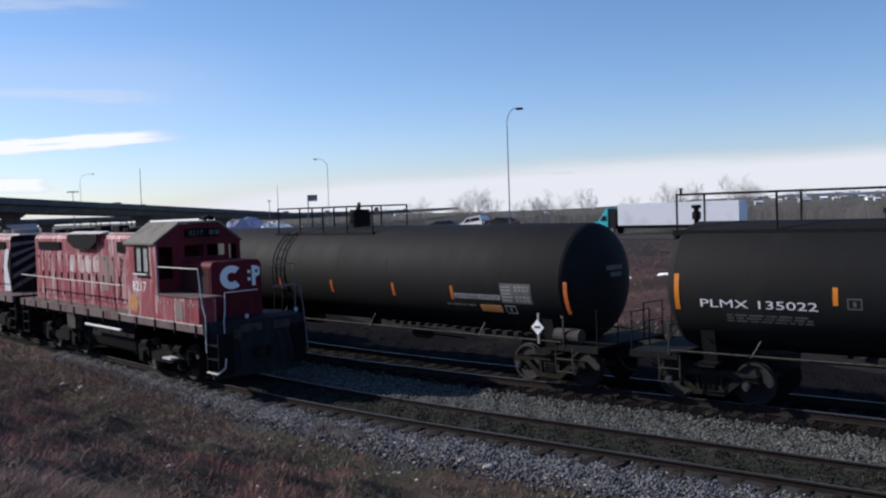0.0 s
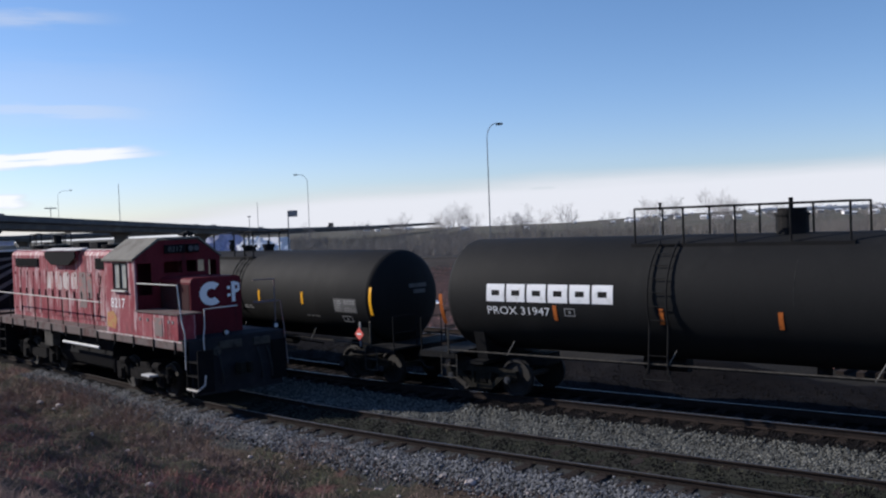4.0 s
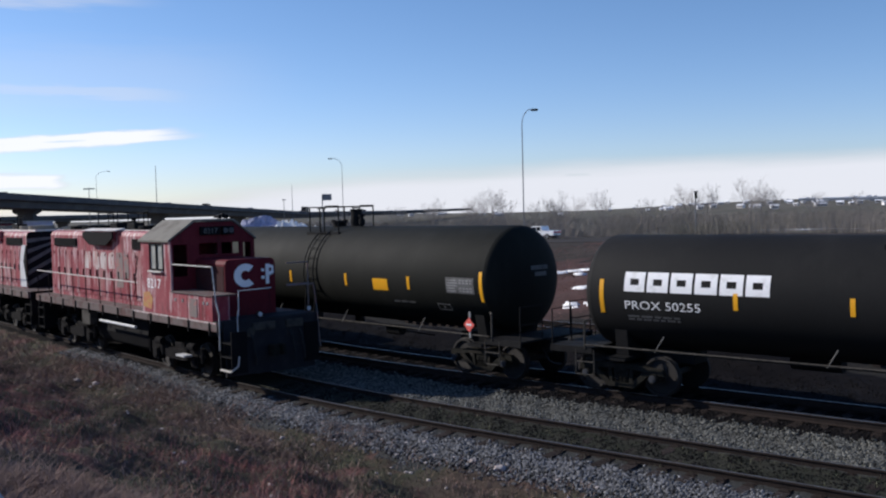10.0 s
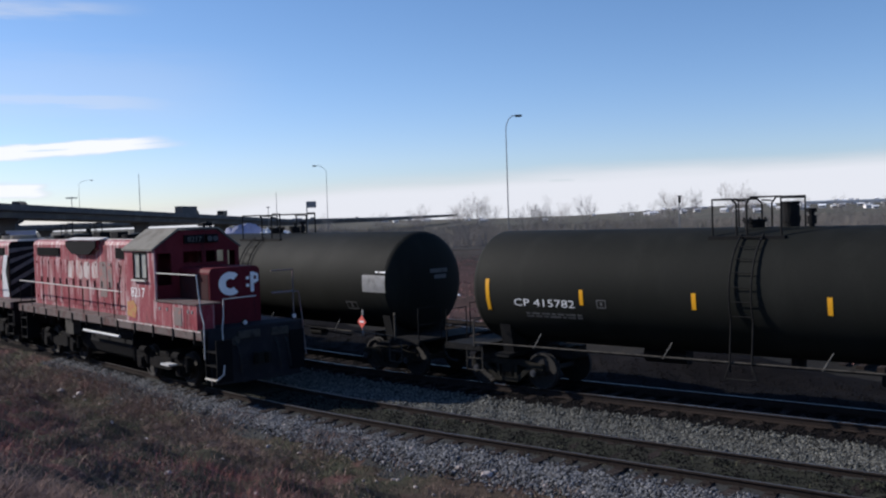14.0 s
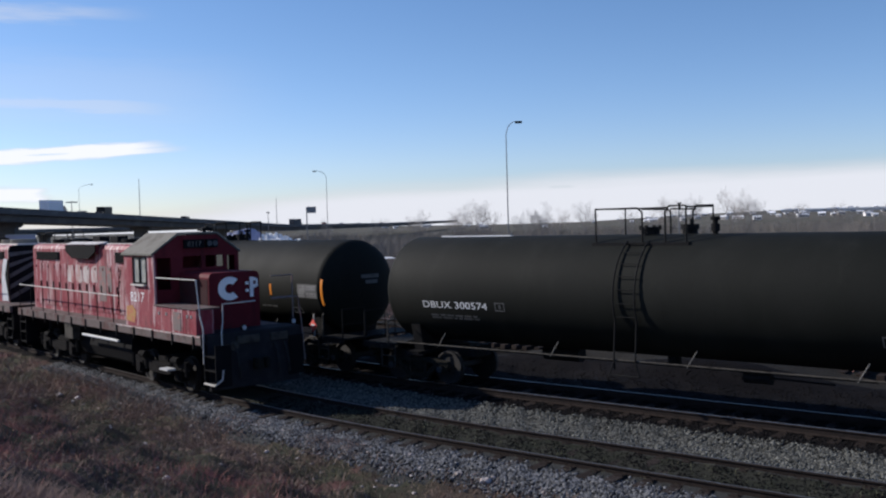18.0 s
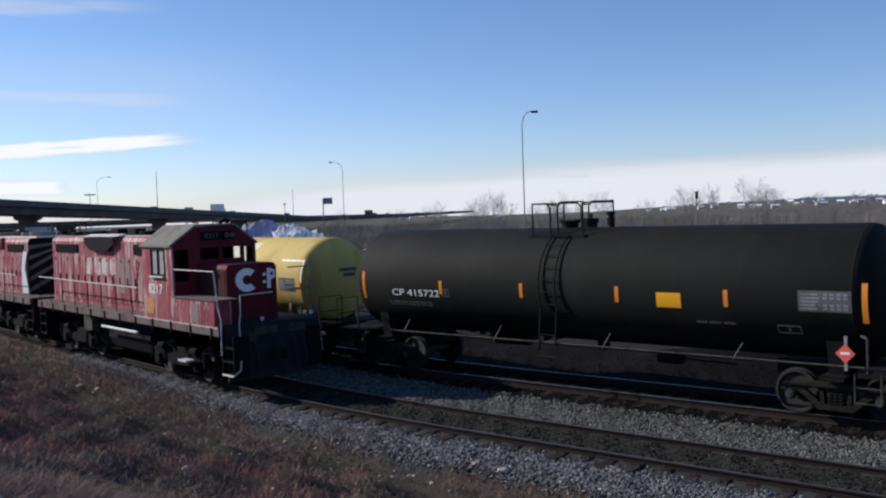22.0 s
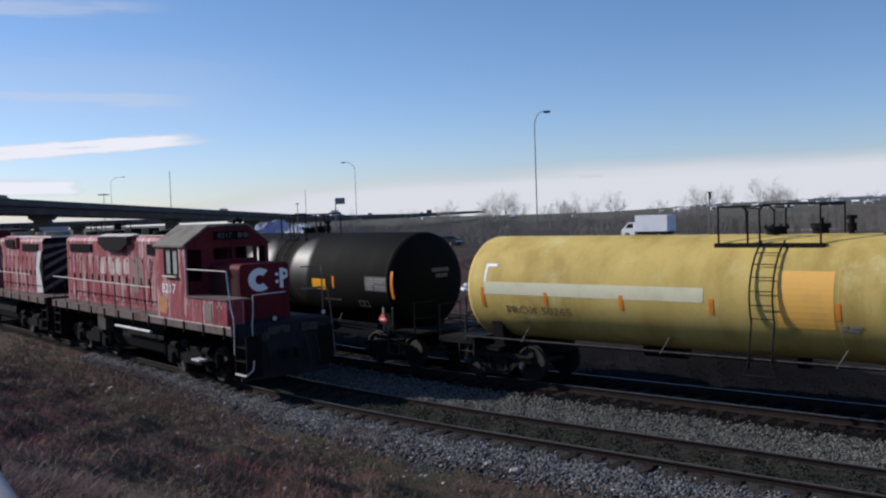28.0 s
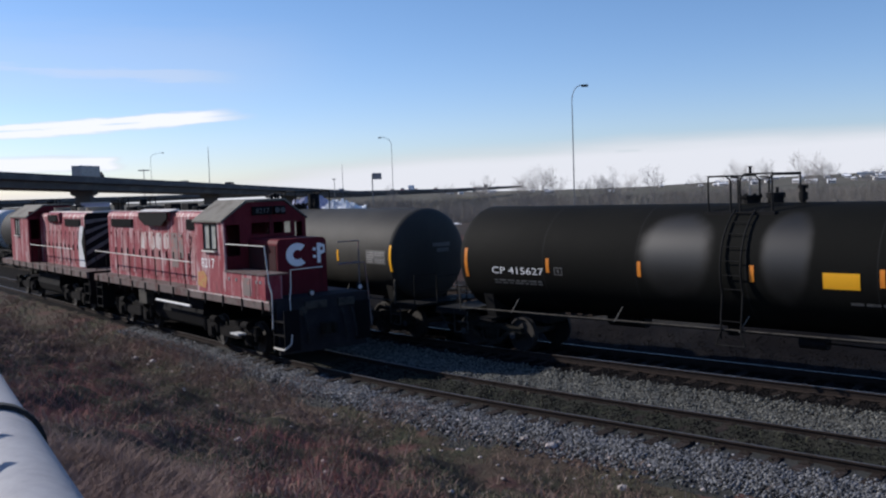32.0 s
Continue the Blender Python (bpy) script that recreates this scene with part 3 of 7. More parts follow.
M["g_track_side"] = material("g_track_side", (0.022, 0.020, 0.017), 0.95, spec=0.05, second=(0.030, 0.027, 0.0225), scale=0.4, amount=0.5, grain=0.5, grain_scale=12, bump=0.9, bump_scale=16)
M["g_verge"] = material("g_verge", (0.040, 0.034, 0.029), 0.95, spec=0.05, second=(0.058, 0.046, 0.040), scale=0.12, amount=0.6, grain=0.3, grain_scale=2, bump=0.5, bump_scale=3)
M["g_far"] = material("g_far", (0.085, 0.080, 0.064), 0.95, spec=0.05, second=(0.13, 0.118, 0.10), scale=0.006, amount=0.6, grain=0.3, grain_scale=0.05)


def make_ground():
    xs = np.unique(np.concatenate([-np.geomspace(60, 5000, 40)[::-1], np.arange(-60, -40, 1.0), np.arange(-40, 4, 0.22), np.arange(4, 20, 1.0), np.geomspace(20, 4000, 34)]))
    ys = np.unique(np.concatenate([-np.geomspace(3, 900, 16)[::-1], np.arange(-3, 4, 1.0), np.arange(4, 27, 0.22), np.arange(27, 140, 1.5), np.geomspace(140, 6000, 44)]))

    def pick(x, y):
        v = y - near_y(x)
        wob = 0.35 * np.sin(x * 1.1) + 0.25 * np.sin(x * 2.7 + 1)
        out = np.full(len(x), 2)
        out[v < -2.25 + 0.5 * wob] = 1
        out[(v >= -2.25 + 0.5 * wob) & (v < 7.4)] = 0
        out[(np.abs(v) < 0.72)] = 3
        out[(v < -1.2) & (x < -26 + 3 * wob)] = 1
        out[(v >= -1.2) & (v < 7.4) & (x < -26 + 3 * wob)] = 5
        # darkest ground: from the far track's near edge out to v 11.4
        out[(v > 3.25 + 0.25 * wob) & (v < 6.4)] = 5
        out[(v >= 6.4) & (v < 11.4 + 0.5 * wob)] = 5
        out[(v >= 11.4 + 0.5 * wob) & (v < 16.5 + 2 * wob)] = 6
        out[v > 46 + 4 * wob] = 7
        out[y > 135] = 4
        return out
    me = grid_mesh("ground", xs, ys, ground_z, [M["g_ballast"], M["g_dirt"], M["g_field"], M["g_between"], M["g_far"], M["g_bed_dark"], M["g_track_side"], M["g_verge"]], pick)
    tagged(new("ground", me), "dry red-brown bank and field with grey track ballast", "ground", kind="structure")


make_ground()

RAIL = [(-0.07, -0.165), (0.07, -0.165), (0.07, -0.15), (0.012, -0.135), (0.012, -0.045), (0.036, -0.03), (0.036, -0.004), (0.028, 0.0), (-0.028, 0.0), (-0.036, -0.004), (-0.036, -0.03), (-0.012, -0.045), (-0.012, -0.135), (-0.07, -0.15)]


def make_track(name, tr, lo, hi, tie_lo, tie_hi, label, lift=0.0):
    root = thing(name, Matrix(), label, "railway track", kind="structure")
    for side in (-0.755, 0.755):
        bm = bmesh.new()
        prev = None
        for u in np.arange(lo, hi, 1.0):
            x, y, h = on_track(tr, u)
            row = [bm.verts.new((x - (side + a) * math.sin(h), y + (side + a) * math.cos(h), z)) for a, z in RAIL]
            if prev:
                for i in range(len(RAIL)):
                    j = (i + 1) % len(RAIL)
                    f = bm.faces.new((prev[i], prev[j], row[j], row[i]))
                    f.material_index = 1 if i == 7 else 0
            prev = row
        ob = part("rail", bm, M["rail_rust"], root)
        ob.data.materials.append(M["worn_rail"])
    tie = finish(boxed(-0.11, 0.11, -1.28, 1.28, -0.33, -0.165, bevel=0.012), "tie")
    tie.materials.append(M["tie_wood"])
    plate_me = bmesh.new()
    for side in (-0.755, 0.755):
        box(plate_me, -0.09, 0.09, side - 0.17, side + 0.17, -0.166, -0.15)
        for k in (-0.11, 0.11):
            rod(plate_me, (0.05, side + k, -0.15), (0.05, side + k, -0.125), 0.018, 6)
    plate_me = finish(plate_me, "tie_plate")
    plate_me.materials.append(M["rail_rust"])
    rnd = random.Random(5)
    for u in np.arange(tie_lo, tie_hi, 0.53):
        x, y, h = on_track(tr, u)
        t = part("tie", tie, None, root, at=pose(x, y, lift + rnd.uniform(-0.015, 0.005), 0, 0, math.degrees(h) + rnd.uniform(-1.5, 1.5)))
        part("tie_plate", plate_me, None, t)
    return root


make_track("track_near", NEAR, -250, 60, -24, 10, "rusty siding track with dark wooden ties sunk in ballast", 0.042)
THIRD = lay((-27.0, -15.0, -9.0, 0.0), (-15.0, -15.0, 29.6), -420, 160)
make_track("track_back", THIRD, -200, 60, -40, 14, "third track with dusty sunken ties behind the train", -0.05)
make_track("track_far", FAR, -300, 60, -32, 12, "main track with worn steel rails under the tank train")


# ---- tank cars ----
def wheelset_mesh(r=0.457):
    bm = bmesh.new()
    rod(bm, (0, -1.0, 0), (0, 1.0, 0), 0.075, 10)
    for s in (-1, 1):
        prof = [(0.62, 0.02), (0.69, r + 0.026), (0.715, r + 0.026), (0.72, r), (0.82, r - 0.006), (0.82, r - 0.055), (0.77, r - 0.075), (0.76, 0.15), (0.83, 0.13), (0.83, 0.02)]
        rings = [[bm.verts.new((math.cos(a) * rr, s * y, math.sin(a) * rr)) for a in (2 * math.pi * i / 28 for i in range(28))] for y, rr in prof]
        for A, B in zip(rings, rings[1:]):
            for i in range(28):
                bm.faces.new((A[i], A[(i + 1) % 28], B[(i + 1) % 28], B[i]))
    me = finish(bm, "wheelset", smooth=False)
    me.materials.append(M["wheel_steel"])
    return me


def sideframe_mesh():
    bm = bmesh.new()
    # cast frame with a dropped middle and two windows
    outer = [(-1.12, 0.52), (-1.08, 0.66), (-0.72, 0.68), (-0.45, 0.74), (0.45, 0.74), (0.72, 0.68), (1.08, 0.66), (1.12, 0.52), (0.74, 0.50), (0.62, 0.42), (0.36, 0.20), (-0.36, 0.20), (-0.62, 0.42), (-0.74, 0.50)]
    top = [(-1.12, 0.52), (-1.08, 0.66), (-0.72, 0.68), (-0.45, 0.74), (0.45, 0.74), (0.72, 0.68), (1.08, 0.66), (1.12, 0.52), (0.7, 0.56), (0.42, 0.61), (-0.42, 0.61), (-0.7, 0.56)]
    prism(bm, top, "y", -0.07, 0.07)
    for s in (-1, 1):
        prism(bm, [(s * 0.76, 0.53), (s * 0.62, 0.57), (s * 0.28, 0.30), (s * 0.36, 0.19)], "y", -0.065, 0.065)
        prism(bm, [(s * 0.30, 0.28), (s * 0.22, 0.28), (s * 0.25, 0.62), (s * 0.33, 0.62)], "y", -0.055, 0.055)
        rod(bm, (s * 0.89, -0.05, 0.457), (s * 0.89, -0.15, 0.457), 0.115, 12)
        box(bm, s * 0.89 - 0.15, s * 0.89 + 0.15, -0.06, 0.06, 0.50, 0.62)
    box(bm, -0.36, 0.36, -0.065, 0.065, 0.18, 0.29)
    me = finish(bm, "sideframe")
    me.materials.append(M["truck_iron"])
    return me


def spring_mesh():
    bm = bmesh.new()
    pts = [(0.055 * math.cos(a), 0.055 * math.sin(a), 0.29 + 0.24 * i / 40) for i, a in ((i, i * 2 * math.pi * 4 / 40) for i in range(41))]
    pipe(bm, pts, 0.014, 5)
    me = finish(bm, "spring")
    me.materials.append(M["truck_iron"])
    return me


def bearing_mesh():
    bm = rod(bmesh.new(), (0, 0, 0), (0, -0.035, 0), 0.085, 12)
    rod(bm, (0, -0.03, 0), (0, -0.05, 0), 0.045, 8)
    me = finish(bm, "bearing_cap")
    me.materials.append(M["bearing"])
    return me


WHEELSET, SIDEFRAME, SPRING, BEARING = wheelset_mesh(), sideframe_mesh(), spring_mesh(), bearing_mesh()
bm_ = boxed(-0.2, 0.2, -1.05, 1.05, 0.42, 0.70, bevel=0.03)
TRUCK_BOLSTER = finish(bm_, "bolster")
TRUCK_BOLSTER.materials.append(M["truck_iron"])
WHEELS = []           # (wheelset object, its x in the truck) to turn as the train rolls


def add_truck(car, x):
    bol = part("truck", TRUCK_BOLSTER, None, car, at=pose(x, 0, 0))
    for s in (-1, 1):
        part("sideframe", SIDEFRAME, None, bol, at=pose(0, s * 1.02, 0, 0, 0, 0 if s < 0 else 180))
        for k in (-0.12, 0.0, 0.12):
            part("spring", SPRING, None, bol, at=pose(k * 0.9, s * 1.02, 0))
    for k in (-0.89, 0.89):
        WHEELS.append((part("wheelset", WHEELSET, None, bol, at=pose(k, 0, 0.457)), k))
        part("bearing_cap", BEARING, None, bol, at=pose(k, -1.175, 0.457))
    return bol


def coupler_mesh():
    bm = bmesh.new()
    box(bm, -0.55, 0.05, -0.08, 0.08, 0.78, 0.95, bevel=0.015)
    prism(bm, [(0.0, -0.16), (0.14, -0.2), (0.32, -0.17), (0.33, -0.07), (0.2, -0.03), (0.18, 0.06), (0.3, 0.1), (0.27, 0.19), (0.05, 0.16)], "z", 0.72, 1.0)
    me = finish(bm, "coupler")
    me.materials.append(M["truck_iron"])
    return me


def hose_mesh():
    bm = bmesh.new()
    pts = [(0.0, -0.32, 0.82), (0.1, -0.33, 0.66), (0.22, -0.33, 0.5), (0.4, -0.33, 0.45), (0.6, -0.32, 0.47)]
    pipe(bm, pts, 0.03, 6)
    me = finish(bm, "air_hose")
    me.materials.append(M["rubber"])
    return me


COUPLER, HOSE = coupler_mesh(), hose_mesh()


M["handrail_dull"] = material("handrail_dull", (0.13, 0.125, 0.115), 0.8, spec=0.1, second=(0.07, 0.066, 0.06), scale=6, amount=0.5)


def top_fittings(car, d0, d1, top, style, valve_left, tall):
    """Manway, valve housing and relief valve on the tank top."""
    m = (d0 + d1) / 2
    bm = bmesh.new()
    rod(bm, (m - 0.1, 0, top - 0.1), (m - 0.1, 0, top + 0.12), 0.22, 18)
    rod(bm, (m - 0.1, 0, top + 0.12), (m - 0.1, 0, top + 0.17), 0.27, 18)
    for i in range(8):
        a = i * math.pi / 4
        rod(bm, (m - 0.1 + 0.24 * math.cos(a), 0.24 * math.sin(a), top + 0.1), (m - 0.1 + 0.24 * math.cos(a), 0.24 * math.sin(a), top + 0.21), 0.026, 6)
    part("manway", bm, M["black_iron"], car)
    bm = bmesh.new()
    vx = d1 - 0.3
    if tall:
        vx = d1 - 0.1
        rod(bm, (vx, 0.1, top - 0.1), (vx, 0.1, top + 0.5), 0.19, 16)
        rod(bm, (vx, 0.1, top + 0.5), (vx, 0.1, top + 0.54), 0.21, 16)
    rod(bm, (vx, 0.1, top - 0.1), (vx, 0.1, top + 0.2), 0.17, 14)
    rod(bm, (vx, 0.1, top + 0.1), (vx, 0.1, top + 0.22), 0.21, 14)
    rod(bm, (vx + 0.06, 0.05, top + 0.2), (vx + 0.06, 0.05, top + 0.34), 0.035, 8)
    part("valve_housing", bm, M["black_iron"], car)
    bm = bmesh.new()
    wx = d0 + 0.18 if valve_left or style != "hoops" else d1 + 0.42
    rod(bm, (wx, -0.1, top - 0.1), (wx, -0.1, top + 0.3), 0.06, 10)
    rod(bm, (wx, -0.1, top + 0.05), (wx, -0.1, top + 0.22), 0.1, 10)
    rod(bm, (wx, -0.1, top + 0.3), (wx, -0.1, top + 0.38), 0.11, 10)
    part("relief_valve", bm, M["black_iron"], car)


def tank_car(L, top, R, mat, label, ladder, deck, style="rail", valve_left=False, short=0.15, split=(0.53, 0.78), tall=False, dome=None, posts=None):
    """A tank car with its middle at the origin. ladder: x of the near ladder; deck: x span of the top platform; dome: x of a pressure housing."""
    car = thing("tank_car", Matrix(), label, "tank car", "tank cars of the passing train")
    zc = top - R
    h = L / 2 - 0.95                                   # half length of the tank
    head = 0.5
    prof = []
    for i in range(9):
        a = math.pi / 2 * i / 8
        prof.append((-h + head - head * math.cos(a), R * math.sin(a)))
    n = 5
    seams = [(-h + head) + (2 * (h - head) - short) * i / n for i in range(n + 1)]
    prof += [(x, R) for x in seams[1:-1]]
    for i in range(8, -1, -1):
        a = math.pi / 2 * i / 8
        prof.append((h - short - head + head * math.cos(a), R * math.sin(a)))
    me = finish(lathe_x(bmesh.new(), prof, 56, zc), "tank", smooth=True)
    tank = part("tank", me, mat, car)
    seam = finish(lathe_x(bmesh.new(), [(-0.02, R - 0.001), (-0.006, R + 0.0006), (0.006, R + 0.0006), (0.02, R - 0.001)], 56, zc), "weld_seam", smooth=True)
    for x in seams:
        part("weld_seam", seam, M["tank_black"] if mat.name == "tank_streaked" else mat, tank, at=pose(x, 0, 0))
    bolster_x = L / 2 - 2.05
    # stub sills, saddles, end platforms
    for s in (-1, 1):
        bm = bmesh.new()
        box(bm, min(s * (h - 2.6), s * (L / 2 - 0.25)), max(s * (h - 2.6), s * (L / 2 - 0.25)), -0.33, 0.33, 0.72, 1.03, bevel=0.02)
        part("draft_sill", bm, M["black_iron"], car)
        bm = bmesh.new()
        cx = s * bolster_x
        arc = [(R * math.sin(a) * 0.99, zc - R * math.cos(a) * 0.99) for a in (radians(d) for d in range(-52, 53, 8))]
        prism(bm, arc + [(0.95, 0.88), (-0.95, 0.88)], "x", cx - 0.16, cx + 0.16)
        box(bm, cx - 0.25, cx + 0.25, -1.3, 1.3, 0.82, 0.9)
        part("saddle", bm, M["black_iron"], car)
        bm = bmesh.new()
        xa, xb = sorted((s * (h - 0.55), s * (L / 2 - 0.32)))
        box(bm, xa, xb, -1.42, 1.42, 1.05, 1.10)
        for y in (-1.40, 1.40):
            box(bm, xa, xb, y - 0.03, y + 0.03, 0.95, 1.05)
        part("end_platform", bm, M["black_iron"], car)
        xe = s * (L / 2 - 0.36)
        for y in (-1.38, 0.55):
            bm = pipe(bmesh.new(), [(xe, y, 1.08), (xe, y, 1.95), (xe, y + 0.83, 1.95), (xe, y + 0.83, 1.08)], 0.018, 6)
            rod(bm, (xe, y, 1.5), (xe, y + 0.83, 1.5), 0.016, 6)
            part("end_handrail", bm, M["black_iron"], car)
        bm = bmesh.new()
        for y in (-1.42,):
            rod(bm, (s * (h - 0.35), y, 1.05), (s * (h - 0.35), y, 1.72), 0.028, 6)
            rod(bm, (s * (h - 0.35), y, 1.72), (s * (h - 0.5), y + 0.12, 1.75), 0.028, 6)
            for z in (0.45, 0.75):
                rod(bm, (s * (h - 0.6), y, z), (s * (h - 0.1), y, z), 0.016, 6)
            for k in (0.6, 0.1):
                rod(bm, (s * (h - k), y, 0.45), (s * (h - k), y, 1.05), 0.018, 6)
        part("corner_step", bm, M["dusty_iron"], car)
        part("coupler", COUPLER, None, car, at=pose(s * (L / 2 - 0.32), 0, 0, 0, 0, 0 if s > 0 else 180))
        part("air_hose", HOSE, None, car, at=pose(s * (L / 2 - 0.55), 0, 0, 0, 0, 0 if s > 0 else 180))
        add_truck(car, s * bolster_x)
    # low safety rail on both sides
    for s in (-1, 1):
        bm = bmesh.new()
        rod(bm, (-h + 0.4, s * 1.46, 1.16), (h - 0.4, s * 1.46, 1.16), 0.022, 6)
        part("safety_rail", bm, M["dusty_iron"], car)
    for x in np.linspace(-h + 2.3, h - 3.0, 4):
        a = math.radians(-35)
        bm = rod(bmesh.new(), (x - 0.08, -1.47, 1.12), (x + 0.12, -1.40, 1.48), 0.015, 6)
        part("rail_bracket", bm, M["handrail_dull"], car)
    # ladder up the near side, bent over the tank
    lx0, lx1 = ladder
    for x in (lx0, lx1):
        bm = bmesh.new()
        pts = [(x, -1.47, 0.95), (x, -1.49, 1.2)] + [(x, -(R + 0.065) * math.cos(a), zc + (R + 0.065) * math.sin(a)) for a in (radians(d) for d in range(-20, 61, 10))]
        pipe(bm, pts, 0.021, 6)
        part("ladder_rail", bm, M["black_iron"], car)
    rung = finish(rod(bmesh.new(), (0, 0, 0), (lx1 - lx0, 0, 0), 0.011, 6), "rung")
    rung.materials.append(M["black_iron"])
    for i in range(8):
        a = radians(-28 + i * 12)
        if -28 + i * 12 < -20:
            y, z = -1.49, 1.35
        else:
            y, z = -(R + 0.065) * math.cos(a), zc + (R + 0.065) * math.sin(a)
        part("rung", rung, None, car, at=pose(lx0, y, z))
    bm = bmesh.new()
    for x, k in ((lx0, -0.1), (lx1, 0.12)):
        rod(bm, (x, -1.5, 1.12), (x + k, -1.53, 0.82), 0.018, 6)
    rod(bm, (lx0 - 0.1, -1.53, 0.82), (lx1 + 0.12, -1.53, 0.82), 0.018, 6)
    part("stirrup", bm, M["black_iron"], car)
    # top platform with its railing, manway and valves
    d0, d1 = deck
    low = top - 0.24
    for y in (-0.80, 0.46):
        part("walkway", boxed(d0 - 0.06, d1 + 0.1, y, y + 0.34, low - 0.05, low + 0.07), M["black_iron"], car)
    beam = finish(boxed(-0.03, 0.03, -0.17, 0.17, low - 0.13, low - 0.05), "cross_beam")
    for x in np.arange(d0, d1 + 0.01, (d1 - d0) / 4):
        for y in (-0.64, 0.64):
            part("cross_beam", beam, M["black_iron"], car, at=pose(x, y, 0))
    zr = top + 0.62
    posts = posts or [d0, d0 + (d1 - d0) * 0.33, d0 + (d1 - d0) * 0.66, d1] if d1 - d0 < 3.4 else list(np.linspace(d0, d1, 5))
    iron = M["black_iron"]
    for y in (-0.7, 0.7):
        if style == "hoops":
            a, b = d0 + (d1 - d0) * split[0], d0 + (d1 - d0) * split[1]
            part("railing_hoop", pipe(bmesh.new(), [(d0, y, low), (d0, y, zr), (a - 0.12, y, zr), (a, y, zr - 0.1), (a, y, low)], 0.024, 6), iron, car)
            part("railing_hoop", pipe(bmesh.new(), [(b, y, low), (b, y, zr - 0.1), (b + 0.1, y, zr + 0.03), (d1, y, zr + 0.03), (d1, y, low)], 0.024, 6), iron, car)
            part("rail_link", rod(bmesh.new(), (a, y, zr - 0.03), (b, y, zr - 0.05), 0.02, 6), iron, car)
        else:
            for x in posts:
                part("railing_post", rod(bmesh.new(), (x, y, low), (x, y, zr), 0.026, 6), iron, car)
            part("railing", rod(bmesh.new(), (d0, y, zr), (d1, y, zr), 0.026, 6), iron, car)
    for x in (d0, d1):
        part("railing", rod(bmesh.new(), (x, -0.7, zr), (x, 0.7, zr), 0.024, 6), iron, car)
    if dome is None:
        top_fittings(car, d0, d1, top, style, valve_left, tall)
    else:
        bm = rod(bmesh.new(), (dome, 0, top - 0.1), (dome, 0, top + 0.42), 0.34, 20)
        rod(bm, (dome, 0, top + 0.36), (dome, 0, top + 0.41), 0.37, 20)
        part("valve_housing", bm, M["black_iron"], car)
        bm = rod(bmesh.new(), (dome, 0, top + 0.42), (dome, 0, top + 0.52), 0.3, 20)
        rod(bm, (dome - 0.02, 0, top + 0.5), (dome - 0.02, 0, top + 0.74), 0.05, 8)
        part("housing_lid", bm, M["black_iron"], car)
    # underside: brake cylinder, air reservoir and rigging, outlet valve
    bm = rod(bmesh.new(), (-L * 0.2, 0.35, 0.92), (-L * 0.2 + 1.1, 0.35, 0.92), 0.2, 14)
    part("air_reservoir", bm, M["black_iron"], car)
    bm = rod(bmesh.new(), (L * 0.12, -0.3, 0.85), (L * 0.12 + 0.6, -0.3, 0.85), 0.15, 12)
    rod(bm, (L * 0.12 + 0.6, -0.3, 0.85), (L * 0.12 + 1.9, -0.2, 0.8), 0.025, 6)
    part("brake_cylinder", bm, M["black_iron"], car)
    bm = rod(bmesh.new(), (-h + 3, -0.5, 0.98), (h - 3, -0.5, 0.98), 0.03, 6)
    part("brake_pipe", bm, M["black_iron"], car)
    bm = rod(bmesh.new(), (0.3, 0, zc - R - 0.22), (0.3, 0, zc - R + 0.1), 0.16, 12)
    part("bottom_outlet", bm, M["black_iron"], car)
    car["zc"], car["R"], car["end"] = zc, R, h - short
    return car


def stripes(car, xs, z, mat, height=0.36, ends=None, end_height=0.78):
    R, zc = car["R"], car["zc"]
    for x in xs:
        part("reflector", plate(x - 0.05, x + 0.05, z - height / 2, z + height / 2, R, zc), mat, car)
    for x in ends or ():
        part("reflector", plate(x - 0.055, x + 0.055, z - end_height / 2, z + end_height / 2, R, zc, seg=6), mat, car)


def lettering(car, text, x0, x1, z0, z1, mat, label=""):
    me, co = letters(text, z1 - z0, x1 - x0)
    part("lettering", wrap(me, co, x0, z0, car["R"], car["zc"]), mat, car, label)


def bars(car, x0, x1, z0, z1, rows, mat, seed=1, name="small_print"):
    """Writing too small to read: plain bars in rows."""
    rnd = random.Random(seed)
    bm = bmesh.new()
    dz = (z1 - z0) / rows
    for i in range(rows):
        x = x0
        while x < x1 - 0.06:
            w = min(rnd.uniform(0.1, 0.34), x1 - x)
            plate(x, x + w, z0 + i * dz + dz * 0.15, z0 + i * dz + dz * 0.75, car["R"], car["zc"], 0.005, 1, -1, bm)
            x += w + 0.05
    tagged(part(name, bm, mat, car), kind="stuff")


def data_panel(car, x0, x1, z0, z1, dark=None):
    R, zc = car["R"], car["zc"]
    p = part("data_panel", plate(x0, x1, z0, z1, R, zc, 0.004), M["decal_dim"] if dark is None else dark, car, "stencilled panel of small print")
    rnd = random.Random(int(x0 * 100))
    bm = bmesh.new()
    w, hgt = x1 - x0, z1 - z0
    for i in range(5):
        z = z0 + hgt * (0.1 + 0.17 * i)
        plate(x0 + w * 0.04, x0 + w * rnd.uniform(0.3, 0.42), z, z + hgt * 0.08, R, zc, 0.009, 1, -1, bm)
        for k in range(4):
            if i != 2:
                plate(x0 + w * (0.48 + 0.125 * k), x0 + w * (0.56 + 0.125 * k), z, z + hgt * 0.1, R, zc, 0.009, 1, -1, bm)
    tagged(part("small_print", bm, M["decal_grey"], p), kind="stuff")


